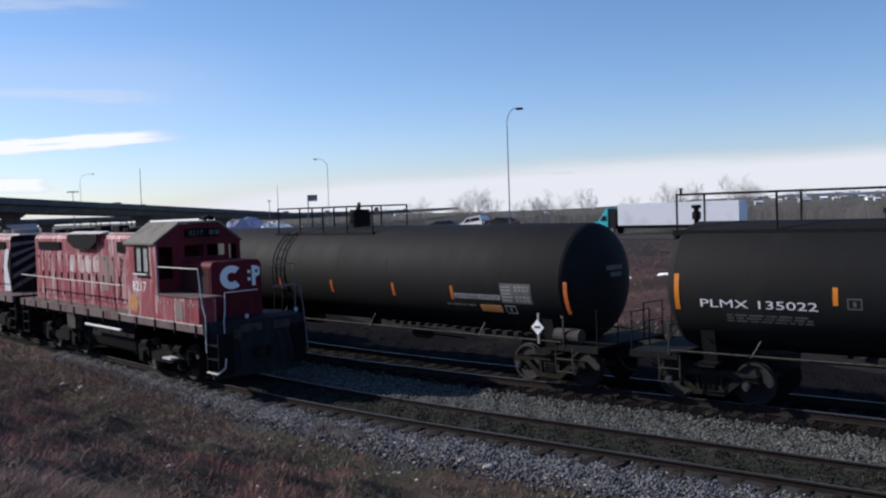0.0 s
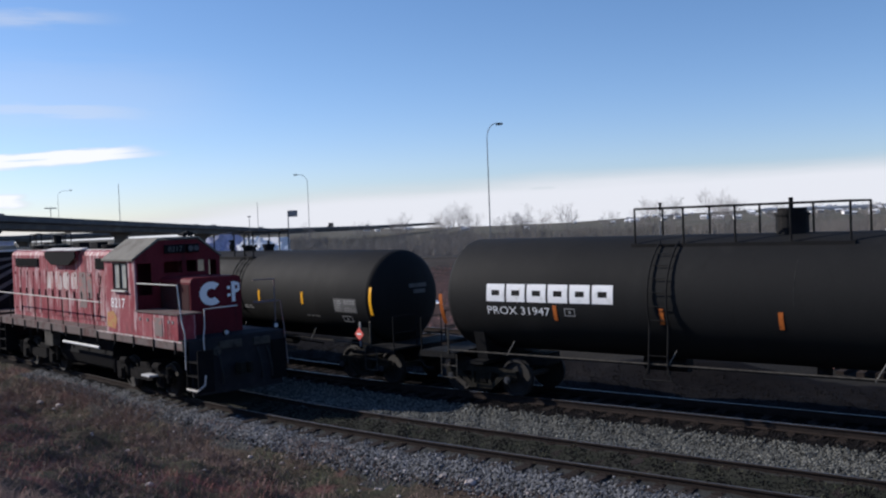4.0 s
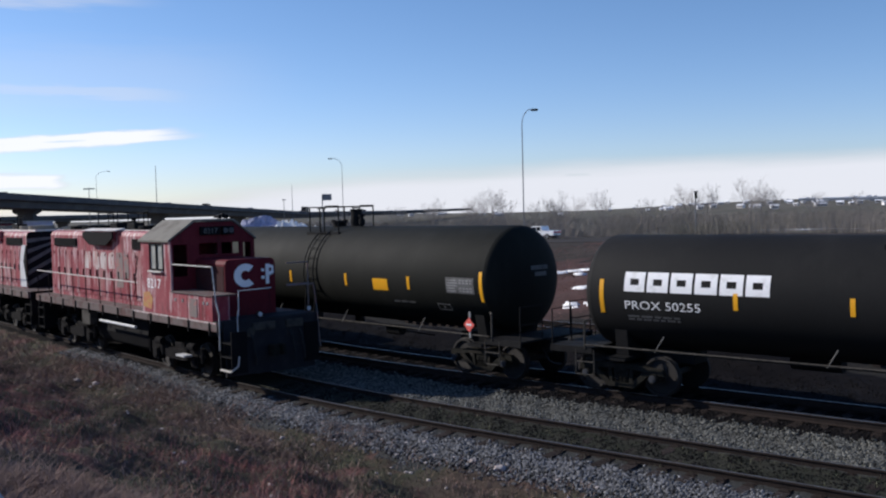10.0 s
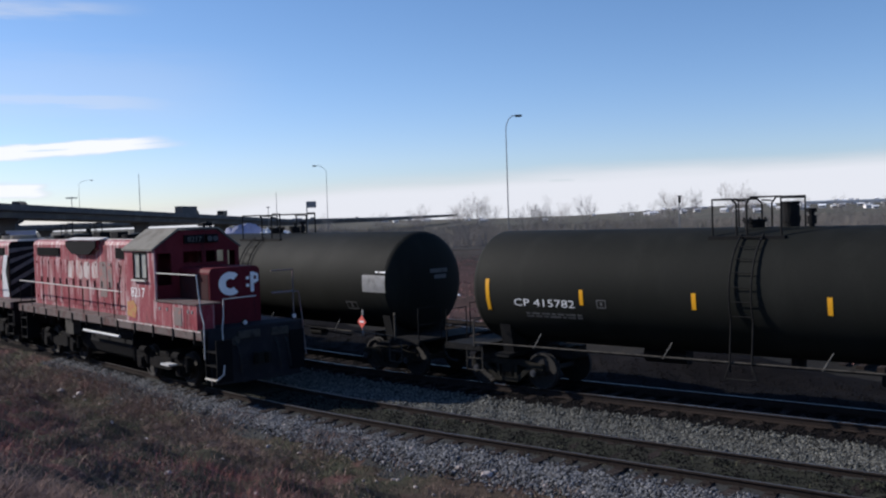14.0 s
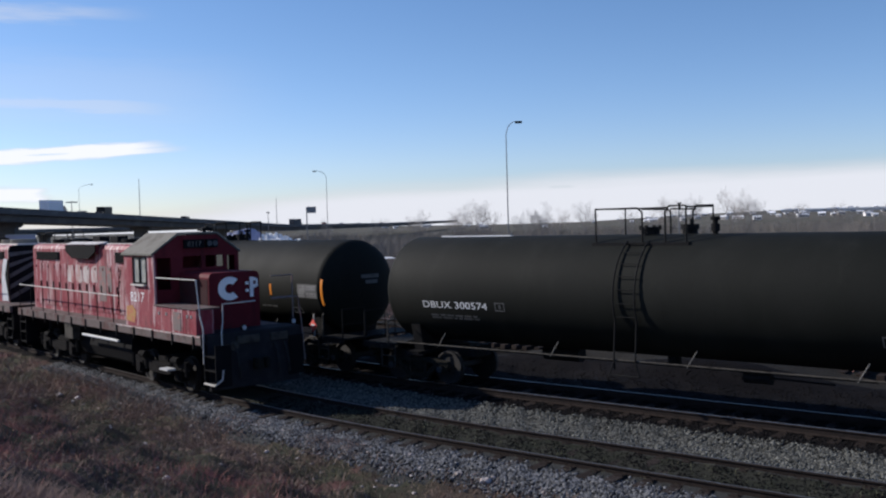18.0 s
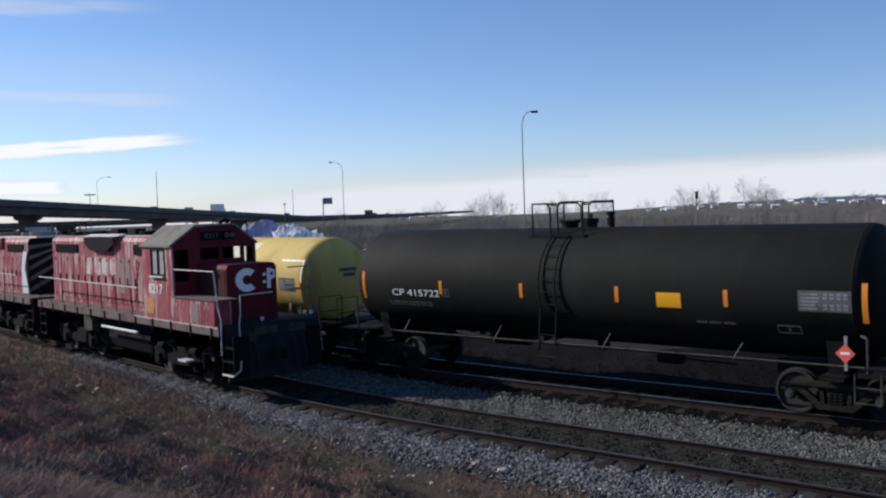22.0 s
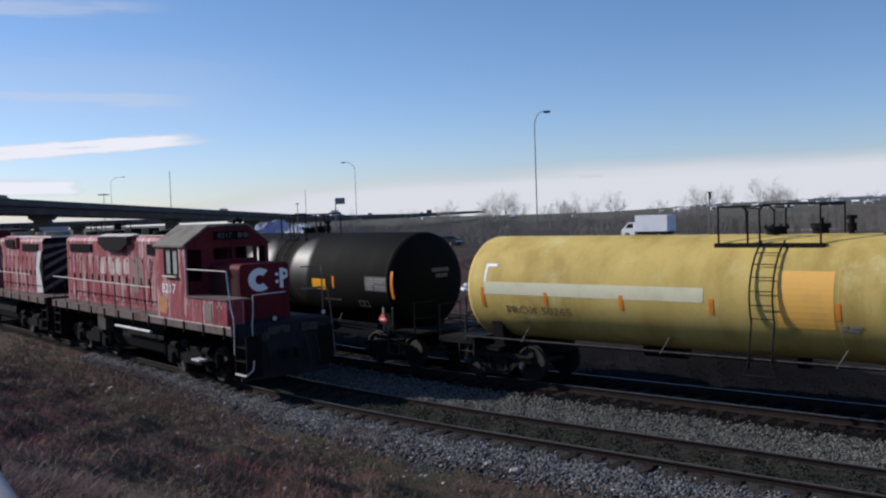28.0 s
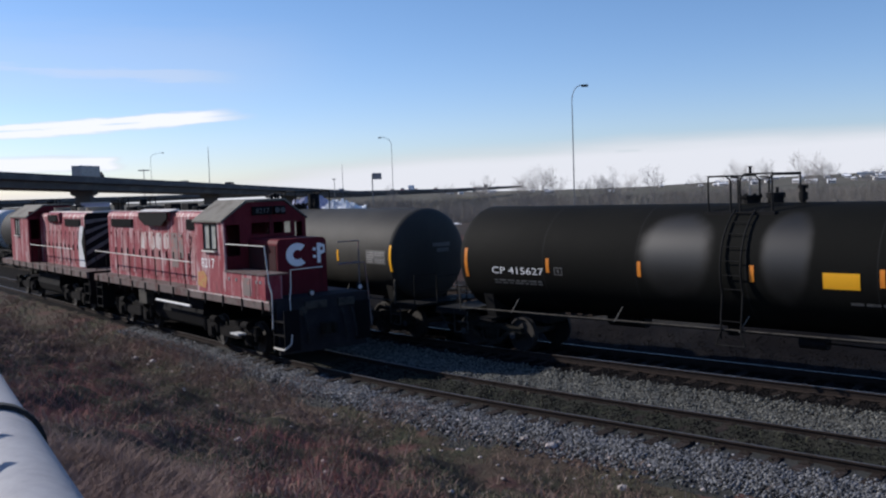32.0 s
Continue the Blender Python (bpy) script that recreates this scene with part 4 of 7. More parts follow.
def frame_box(car, x0, x1, z0, z1, mat):
    R, zc = car["R"], car["zc"]
    bm = bmesh.new()
    t = 0.025
    plate(x0, x1, z0, z0 + t, R, zc, 0.005, 1, -1, bm)
    plate(x0, x1, z1 - t, z1, R, zc, 0.005, 1, -1, bm)
    plate(x0, x0 + t, z0 + t, z1 - t, R, zc, 0.005, 1, -1, bm)
    plate(x1 - t, x1, z0 + t, z1 - t, R, zc, 0.005, 1, -1, bm)
    plate((x0 + x1) / 2 - 0.03, (x0 + x1) / 2 + 0.03, z0 + 0.06, z1 - 0.06, R, zc, 0.005, 1, -1, bm)
    part("stencil", bm, mat, car)


def placard(car, x, z, mat, print_mat):
    bm = boxed(x - 0.03, x + 0.03, -1.49, -1.46, 1.08, z + 0.34)
    stand = part("placard_holder", bm, M["decal_grey"], car)
    s = 0.19
    part("placard", prism(bmesh.new(), [(x, z - s), (x + s, z), (x, z + s), (x - s, z)], "y", -1.515, -1.495), mat, stand, "diamond-shaped hazard placard")
    part("small_print", boxed(x - 0.09, x + 0.09, -1.522, -1.516, z - 0.02, z + 0.03), print_mat, stand)


def brand_blocks(car, x0, x1, z0, z1, mat):
    """A maker's wordmark as six plain slotted blocks."""
    R, zc = car["R"], car["zc"]
    w = (x1 - x0) / 6
    t = 0.175
    for i in range(6):
        a, b = x0 + i * w + 0.03, x0 + (i + 1) * w - 0.03
        bm = bmesh.new()
        plate(a, b, z0, z0 + t * 0.85, R, zc, 0.006, 2, -1, bm)
        plate(a, b, z1 - t * 0.85, z1, R, zc, 0.006, 2, -1, bm)
        plate(a, a + 0.15, z0 + 0.03, z1 - 0.03, R, zc, 0.0065, 3, -1, bm)
        plate(b - 0.15, b, z0 + 0.03, z1 - 0.03, R, zc, 0.0065, 3, -1, bm)
        part("wordmark_block", bm, mat, car)


def end_print(car, L):
    """A few stencilled bars on the tank's forward head."""
    bm = bmesh.new()
    x = car["end"] + 0.002
    for i, (ya, yb) in enumerate(((-0.1, 0.55), (0.05, 0.5))):
        box(bm, x - 0.06, x, ya, yb, car["zc"] + 0.25 - i * 0.17, car["zc"] + 0.36 - i * 0.17)
    tagged(part("small_print", bm, M["decal_dim"], car), kind="stuff")


# each car: middle of the car along the track at the clip's start, length
CARS = []


def add_car(front, rear, car):
    CARS.append(((front + rear) / 2, front - rear, car))
    return car


def make_train():
    Y, O = M["reflector_yellow"], M["reflector_orange"]
    W_, G_ = M["decal_white"], M["decal_grey"]
    # leading car, nearly gone by
    L = 18.6
    c = add_car(-11.28 + L, -11.28, tank_car(L, 3.93, 1.42, M["tank_black"], "black steel tank car with a long top railing", (-2.6, -2.1), (-8.1, 1.0)))
    lettering(c, "PLMX 135022", -7.25, -4.77, 2.14, 2.31, W_)
    bars(c, -6.7, -4.9, 1.83, 2.02, 3, M["decal_dim"], 3)
    stripes(c, (-4.42, -1.5, 1.5, 4.5), 2.45, O, ends=(-7.79, 7.7))
    frame_box(c, -4.2, -3.92, 2.2, 2.42, M["decal_dim"])
    # long car for ammonia
    c = add_car(-11.28, -31.27, tank_car(19.99, 3.95, 1.42, M["tank_black"], "long black tank car with white wordmark blocks and ammonia stencil", (-3.0, -2.55), (-3.65, 1.1), short=0.0, dome=-0.3, posts=(-3.65, -2.87, -2.4, -1.2, 0.6, 1.1)))
    brand_blocks(c, -7.45, -3.85, 2.44, 2.87, W_)
    lettering(c, "PROX 31947", -7.42, -5.59, 2.13, 2.32, W_)
    frame_box(c, -5.19, -4.9, 2.13, 2.32, G_)
    stripes(c, (-5.45, -2.71, -0.09, 2.67, 4.98), 2.2, M["reflector_rusty"], ends=(8.77, -8.9))
    part("stencil", plate(5.05, 6.66, 2.06, 2.19, c["R"], c["zc"], 0.005), G_, c)
    lettering(c, "ANHYDROUS AMMONIA", 5.1, 6.61, 2.085, 2.165, M["decal_dark"])
    part("panel", plate(5.9, 6.63, 1.74, 1.92, c["R"], c["zc"]), M["rust_patch"], c, "dull orange panel")
    bars(c, 4.7, 5.8, 1.85, 1.93, 1, M["decal_dim"], 8)
    data_panel(c, 6.7, 7.7, 2.0, 2.5)
    frame_box(c, 6.75, 7.1, 1.72, 1.93, G_)
    placard(c, 7.98, 1.48, W_, M["decal_dark"])
    for x in (0.18, 2.4, 4.52, 6.69):
        part("weld_streak", plate(x - 0.006, x + 0.006, 2.42, 3.42, c["R"], c["zc"], 0.003, 8), M["weld_dust"], c)
    bm = rod(bmesh.new(), (8.35, -1.25, 1.3), (9.1, -1.25, 1.3), 0.17, 14)
    part("side_reservoir", bm, M["dusty_iron"], c)
    # second car with the wordmark
    c = add_car(-31.27, -49.83, tank_car(18.56, 3.70, 1.33, M["tank_black"], "black tank car with large white wordmark blocks", (0.69, 1.13), (-1.38, 1.12), "hoops", True))
    brand_blocks(c, -6.98, -3.5, 2.45, 2.89, W_)
    lettering(c, "PROX 50255", -6.94, -5.08, 2.05, 2.24, W_)
    bars(c, -6.9, -5.6, 1.78, 1.92, 2, M["decal_dim"], 4)
    stripes(c, (-4.27, -1.87, 2.32, 4.67), 2.32, Y, ends=(-7.55, 7.91))
    part("panel", plate(-0.44, 0.15, 1.69, 1.9, c["R"], c["zc"]), M["rust_patch"], c, "rust-stained orange panel")
    bars(c, 1.38, 1.9, 1.9, 2.02, 2, G_, 6)
    bars(c, 4.75, 5.4, 1.76, 1.84, 1, M["decal_dim"], 7)
    data_panel(c, 6.23, 7.26, 1.96, 2.36)
    frame_box(c, 6.5, 6.95, 1.68, 1.86, G_)
    placard(c, 7.61, 1.42, M["placard_red"], W_)
    # three alike olive-black cars, and the cars between them
    def olive(front, rear, number, top, mat, dx=0.0, label="olive-black tank car with yellow reflectors and an orange panel", text=(-6.0, -4.15), marks=(-4.05, -1.35, 1.45, 4.15), sheet=(2.45, 3.25), tail=-6.85, tall=False, mark=Y):
        L = front - rear
        c = add_car(front, rear, tank_car(L, top, 1.42, mat, label, (-0.6 + dx, -0.12 + dx), (-1.28 + dx, 0.24 + dx), "hoops", split=(0.36, 0.51), tall=tall))
        lettering(c, number, *text, 2.14, 2.32, W_)
        bars(c, -5.9, -4.3, 1.86, 2.0, 2, M["decal_dim"], 9)
        frame_box(c, -3.85, -3.6, 2.16, 2.36, M["decal_dim"])
        stripes(c, marks, 2.4, mark, ends=(tail, 7.1))
        part("panel", plate(*sheet, 2.15, 2.48, c["R"], c["zc"]), Y, c, "plain orange-yellow panel")
        data_panel(c, 5.8, 6.85, 2.2, 2.62)
        frame_box(c, 5.3, 5.8, 1.7, 1.88, M["decal_dim"])
        bars(c, 3.5, 4.4, 1.82, 1.9, 1, M["decal_dim"], 5)
        placard(c, 6.75, 1.42, M["placard_red"], W_)
        return c
    olive(-49.83, -67.38, "CP 415782", 3.95, M["tank_olive"], text=(-6.2, -4.45), marks=(-4.25, -1.42, 1.45, 4.28), sheet=(2.72, 3.38), tail=-7.0, tall=True)
    c = add_car(-67.38, -85.22, tank_car(17.84, 3.98, 1.43, M["tank_olive"], "plain olive-black tank car with white stencilled number", (-0.45, 0.1), (-1.33, 1.0), "hoops", short=0.3))
    lettering(c, "DBUX 300574", -6.3, -4.15, 2.14, 2.32, W_)
    bars(c, -6.1, -4.5, 1.84, 1.98, 2, M["decal_dim"], 2)
    frame_box(c, -3.9, -3.6, 2.12, 2.34, M["decal_dim"])
    data_panel(c, 6.23, 7.25, 2.32, 2.8, G_)
    bars(c, 6.8, 7.25, 2.86, 2.92, 1, W_, 1)
    frame_box(c, 5.29, 5.8, 1.78, 2.0, M["decal_dim"])
    placard(c, 6.27, 1.47, M["placard_red"], W_)
    part("top_strip", boxed(-6.7, -4.3, -0.12, 0.02, 3.975, 4.0), W_, c, "thin white strip along the tank top")
    olive(-85.22, -102.1, "CP 415722", 3.92, M["tank_olive"], text=(-5.72, -3.95), marks=(-3.88, -1.18, 1.58, 4.25), sheet=(2.6, 3.2), mark=O)
    # the yellow car
    c = add_car(-102.1, -120.98, tank_car(18.88, 3.72, 1.34, M["tank_yellow"], "faded yellow tank car with cream and orange repainted patches", (-0.3, 0.2), (-1.3, 0.95), "hoops", split=(0.3, 0.42)))
    R, zc = c["R"], c["zc"]
    stripes(c, (-5.6, -3.45, -1.2, 1.5, 3.58, 5.78), 2.2, O, ends=(-7.6, 7.91), end_height=0.5, height=0.34)
    part("painted_band", plate(-7.55, -1.38, 2.28, 2.6, R, zc, 0.004), M["paint_cream"], c, "long cream painted band")
    part("painted_patch", plate(2.72, 4.6, 1.45, 3.55, R, zc, 0.004, 14), M["paint_cream"], c, "large cream repainted patch")
    part("painted_patch", plate(0.26, 1.42, 1.83, 3.0, R, zc, 0.004, 10), M["paint_orange"], c, "square orange repainted patch")
    bars(c, 6.69, 8.0, 2.99, 3.06, 1, W_, 12)
    part("painted_line", plate(7.94, 8.05, 2.35, 3.05, R, zc, 0.005, 6), M["paint_cream"], c)
    part("painted_line", plate(-7.55, -7.2, 2.98, 3.05, R, zc, 0.005, 2), W_, c)
    data_panel(c, 6.64, 7.63, 2.05, 2.47, M["decal_dark"])
    bm = plate(5.9, 6.08, 1.84, 2.04, R, zc)
    plate(6.12, 6.3, 1.84, 2.04, R, zc, 0.007, 4, -1, bm)
    part("stencil", bm, M["decal_dark"], c)
    lettering(c, "PROX 50265", -6.87, -4.9, 1.80, 2.0, M["faded_print"], "faded dark stencilled number")
    part("painted_line", plate(-7.56, -7.48, 2.6, 2.98, R, zc, 0.005, 4), W_, c)
    bars(c, 1.55, 1.95, 1.78, 1.95, 2, G_, 15)
    placard(c, 7.57, 1.36, M["placard_red"], W_)
    bm = rod(bmesh.new(), (7.75, -1.22, 1.32), (8.6, -1.22, 1.32), 0.17, 14)
    part("side_reservoir", bm, M["dusty_iron"], c)
    # dusty-streaked car and its followers
    olive(-120.98, -137.8, "CP 415627", 3.87, M["tank_streaked"], 1.35, "black tank car with two glossy oil spills beside its ladder", text=(-5.92, -4.2), sheet=(2.98, 3.72), mark=O)
    add_car(-137.8, -155.0, tank_car(17.2, 3.85, 1.42, M["tank_dusty"], "dusty grey tank car with yellow reflectors", (-0.6, -0.1), (-1.28, 0.24), "hoops", split=(0.36, 0.51), tall=True))
    stripes(CARS[-1][2], (-4.05, -1.35, 1.45, 4.15), 2.4, Y, ends=(-6.85, 7.1))
    data_panel(CARS[-1][2], 5.8, 6.85, 2.2, 2.62)
    add_car(-155.0, -172.3, tank_car(17.3, 3.85, 1.42, M["tank_black"], "black tank car at the rear of the train", (-0.6, -0.1), (-1.28, 0.24), "hoops", split=(0.36, 0.51), tall=True))
    add_car(-172.3, -189.3, tank_car(17.0, 3.9, 1.42, M["tank_black"], "black tank car at the rear of the train", (-0.6, -0.1), (-1.28, 0.24), "hoops", split=(0.36, 0.51), tall=True))
    add_car(-189.3, -206.3, tank_car(17.0, 3.9, 1.42, M["tank_silver"], "pale grey tank car at the rear of the train", (-0.6, -0.1), (-1.28, 0.24), "hoops", split=(0.36, 0.51), tall=True))
    for u, L, c in CARS:
        end_print(c, L)


def streaked():
    """Black paint with two glossy oily spills that run down beside the ladder."""
    m = material("tank_streaked", (0.0047, 0.0049, 0.0043), 0.76, second=(0.0064, 0.0065, 0.0058), scale=0.9, amount=0.7, grain=0.12, grain_scale=30, stretch=(1, 1, 0.35), spec=0.14)
    nt = m.node_tree
    nd, ln = nt.nodes.new, nt.links.new
    b = nt.nodes["Principled BSDF"]
    dull = b.inputs["Roughness"].links[0].from_socket
    tc = nd("ShaderNodeTexCoord")
    sep = nd("ShaderNodeSeparateXYZ")
    ln(tc.outputs["Object"], sep.inputs[0])
    wave = nd("ShaderNodeTexNoise")
    wave.inputs["Scale"].default_value = 2.2
    wave.inputs["Detail"].default_value = 4
    ln(tc.outputs["Object"], wave.inputs[0])

    def mt(op, a, c=None):
        n = nd("ShaderNodeMath")
        n.operation = op
        for i, v in enumerate((a, c)):
            if v is None:
                continue
            if isinstance(v, (int, float)):
                n.inputs[i].default_value = v
            else:
                ln(v, n.inputs[i])
        return n.outputs[0]
    masks = []
    for cx, hw, top, long in ((-0.45, 0.98, 3.60, 1.15), (2.17, 0.58, 3.64, 1.2)):
        dx = mt("DIVIDE", mt("ABSOLUTE", mt("SUBTRACT", sep.outputs["X"], cx)), hw)
        up = mt("DIVIDE", mt("MAXIMUM", mt("SUBTRACT", sep.outputs["Z"], top - 0.55), 0.0), 0.62)
        down = mt("DIVIDE", mt("MAXIMUM", mt("SUBTRACT", top - 0.75, sep.outputs["Z"]), 0.0), long)
        d = mt("ADD", mt("POWER", dx, 2.0), mt("ADD", mt("POWER", up, 2.0), mt("POWER", down, 2.0)))
        d = mt("ADD", d, mt("MULTIPLY", mt("SUBTRACT", wave.outputs[0], 0.5), 0.35))
        r = nd("ShaderNodeMapRange")
        r.interpolation_type = "SMOOTHSTEP"
        for i, v in enumerate((0.35, 1.15, 1.0, 0.0)):
            r.inputs[i + 1].default_value = v
        ln(d, r.inputs[0])
        masks.append(r.outputs[0])
    mask = mt("MAXIMUM", *masks)
    mix = nd("ShaderNodeMix")
    ln(mask, mix.inputs[0])
    ln(dull, mix.inputs[2])
    mix.inputs[3].default_value = 0.5
    ln(mix.outputs[0], b.inputs["Roughness"])
    ln(mt("ADD", mt("MULTIPLY", mask, 0.46), 0.07), b.inputs["Specular IOR Level"])
    oil = nd("ShaderNodeMix")
    oil.data_type = "RGBA"
    ln(mask, oil.inputs[0])
    ln(b.inputs["Base Color"].links[0].from_socket, oil.inputs[6])
    oil.inputs[7].default_value = (0.0035, 0.0035, 0.0035, 1)
    ln(oil.outputs[2], b.inputs["Base Color"])
    return m


M["tank_streaked"] = streaked()
make_train()


# ---- the two standing locomotives ----
LOCO_AT, LOCO_TURN = (-20.22, 15.95, 0.0), -8.9


def loco_truck(loco, x):
    bol = part("truck", boxed(x - 0.3, x + 0.3, -1.0, 1.0, 0.5, 0.85, bevel=0.03), M["loco_iron"], loco)
    for s in (-1, 1):
        bm = bmesh.new()
        prism(bm, [(x - 1.85, 0.62), (x - 1.75, 0.78), (x - 0.7, 0.82), (x - 0.5, 0.70), (x + 0.5, 0.70), (x + 0.7, 0.82), (x + 1.75, 0.78), (x + 1.85, 0.62), (x + 1.0, 0.52), (x + 0.5, 0.40), (x - 0.5, 0.40), (x - 1.0, 0.52)], "y", s * 1.05 - 0.07, s * 1.05 + 0.07)
        for k in (-1.25, 1.25):
            box(bm, x + k - 0.2, x + k + 0.2, s * 1.05 - 0.1, s * 1.05 + 0.1, 0.3, 0.66)
            for j in (-0.45, 0.45):
                rod(bm, (x + k + j, s * 1.1, 0.45), (x + k + j, s * 1.1, 0.85), 0.08, 8)
        part("sideframe", bm, M["loco_iron"], bol)
        for k in (-1.25, 1.25):
            part("journal_box", boxed(x + k - 0.14, x + k + 0.14, s * 1.14 - 0.06, s * 1.14 + 0.06, 0.36, 0.62, bevel=0.02), M["loco_iron"], bol)
        for k in (-1.75, 1.75):
            part("brake_cylinder", rod(bmesh.new(), (x + k * 0.6, s * 1.18, 0.86), (x + k * 0.6 + 0.35, s * 1.18, 0.86), 0.1, 10), M["loco_iron"], bol)
    for k in (-1.25, 1.25):
        part("wheelset", WHEELSET, None, bol, at=pose(x + k, 0, 0.457))


def step_well(loco, x, side, pale):
    bm = bmesh.new()
    for z in (0.5, 0.85, 1.2):
        box(bm, x - 0.28, x + 0.28, side * 1.2 - 0.22, side * 1.2 + 0.22, z - 0.02, z + 0.015)
    box(bm, x - 0.31, x - 0.28, side * 1.2 - 0.22, side * 1.2 + 0.22, 0.45, 1.5)
    box(bm, x + 0.28, x + 0.31, side * 1.2 - 0.22, side * 1.2 + 0.22, 0.45, 1.5)
    st = part("steps", bm, M["loco_black"], loco)
    if pale:
        part("step_edge", boxed(x - 0.28, x + 0.28, side * 1.43 - 0.02, side * 1.43 + 0.02, 0.49, 0.53), M["handrail_pale"], st, "white-painted step edge")


def hood_doors(loco, x0, x1, z0, z1, n, y, mats):
    w = (x1 - x0) / n
    for i in range(n):
        a = x0 + i * w
        bm = boxed(a + 0.025, a + w - 0.025, y - 0.022, y, z0, z1, bevel=0.006)
        d = part("hood_door", bm, mats[i % len(mats)], loco)
        bm = boxed(a + w - 0.11, a + w - 0.08, y - 0.05, y - 0.02, (z0 + z1) / 2 - 0.12, (z0 + z1) / 2 + 0.1)
        part("latch", bm, M["loco_black"], d)
        for z in (z0 + 0.12, z1 - 0.12):
            part("hinge", boxed(a + 0.03, a + 0.09, y - 0.04, y - 0.02, z - 0.05, z + 0.05), M["loco_red_shaded"], d)


def grille(loco, x0, x1, z0, z1, y, slats=6):
    g = part("grille", boxed(x0, x1, y - 0.03, y - 0.004, z0, z1), M["loco_black"], loco)
    for i in range(slats):
        z = z0 + (z1 - z0) * (i + 0.5) / slats
        part("slat", boxed(x0 + 0.02, x1 - 0.02, y - 0.05, y - 0.028, z - 0.012, z + 0.012), M["loco_black"], g)


def hood_shell(x0, x1, half, z0, z1, shoulder=0.16):
    bm = bmesh.new()
    prism(bm, [(-half, z0), (half, z0), (half, z1 - shoulder), (half - shoulder * 0.35, z1 - shoulder * 0.3), (half - shoulder, z1), (-half + shoulder, z1), (-half + shoulder * 0.35, z1 - shoulder * 0.3), (-half, z1 - shoulder)], "x", x0, x1)
    return bm


def cab(loco, x0, x1, eave, peak, front_sign, nose_top):
    """A cab with slanting roof edges, open window holes and panes."""
    w, far = 1.48, 1.10
    t = 0.06
    win = (-3.86, -3.01) if front_sign > 0 else (x0 + 0.9, x0 + 1.75)
    bm = bmesh.new()
    wall(bm, "y", -w, -w + t, x0, x1, 1.7, eave, [(win[0], win[1], 2.95, 3.62)])
    side = part("cab_side", bm, M["loco_red"], loco)
    fr = bmesh.new()
    for a, b, za, zb in ((win[0] - 0.04, win[1] + 0.04, 3.62, 3.67), (win[0] - 0.04, win[1] + 0.04, 2.90, 2.95), (win[0] - 0.04, win[0], 2.95, 3.62), (win[1], win[1] + 0.04, 2.95, 3.62), ((win[0] + win[1]) / 2 - 0.025, (win[0] + win[1]) / 2 + 0.025, 2.95, 3.62)):
        box(fr, a, b, -w - 0.02, -w + 0.03, za, zb)
    part("window_frame", fr, M["loco_black"], side)
    part("window_sill", boxed(win[0] - 0.03, win[1] + 0.03, -w - 0.09, -w, 2.86, 2.90), M["handrail_pale"], side, "pale window ledge")
    for a, b in ((win[0], (win[0] + win[1]) / 2 - 0.02), ((win[0] + win[1]) / 2 + 0.02, win[1])):
        part("window_pane", boxed(a, b, -w + 0.02, -w + 0.03, 2.95, 3.62), M["pane_bright"], side, "pale window pane, its brightness put into the colour")
    bm = bmesh.new()
    wall(bm, "y", far - t, far, x0, x1, 1.7, eave, [(win[0], win[1], 2.95, 3.62)])
    part("cab_side", bm, M["loco_red_shaded"], loco)
    gable = [(-w, eave), (far, eave), (0.42, peak - 0.03), (-0.72, peak - 0.03)]
    for k, holes in ((x1, [(-0.62, -0.06, nose_top + 0.1, eave - 0.08), (0.06, 0.62, nose_top + 0.1, eave - 0.08), (-1.38, -0.98, 2.75, eave - 0.1), (0.74, 0.98, 2.75, eave - 0.1)]), (x0 + t, [(-1.38, -1.0, 2.75, eave - 0.1), (0.74, 0.98, 2.75, eave - 0.1)])):
        bm = bmesh.new()
        wall(bm, "x", k - t, k, -w + t, far - t, 1.7, eave, holes)
        prism(bm, gable, "x", k - t, k)
        f = part("cab_end", bm, M["loco_red_shaded"], loco)
        for h in holes:
            part("window_pane", boxed(k - t / 2 - 0.004, k - t / 2 + 0.004, h[0], h[1], h[2], h[3]), M["clear"], f)
    bm = bmesh.new()
    e = 0.05
    roof = [(-w - 0.06, eave - 0.02), (-0.74, peak), (0.44, peak), (far + 0.06, eave - 0.02), (far + 0.06, eave + e - 0.02), (0.46, peak + e), (-0.76, peak + e), (-w - 0.06, eave + e - 0.02)]
    prism(bm, roof, "x", x0 - 0.06, x1 + 0.012)
    part("cab_roof", bm, M["loco_roof"], loco, "weathered beige cab roof")
    bm = boxed(x0 + t, x1 - t, -w + t, far - t, 1.7, 1.78)
    box(bm, x0 + 0.3, x0 + 0.9, -1.1, -0.6, 1.78, 2.6)
    box(bm, x1 - 0.7, x1 - 0.2, 0.2, 1.0, 1.78, 2.9)
    part("cab_interior", bm, M["interior"], loco)


def handrail(loco, pts, posts, base, mat, r=0.018):
    bm = pipe(bmesh.new(), pts, r, 8)
    rail = part("handrail", bm, mat, loco)
    for p in posts:
        part("stanchion", rod(bmesh.new(), (p[0], p[1], base), p, 0.015, 6), M["loco_black"], rail)


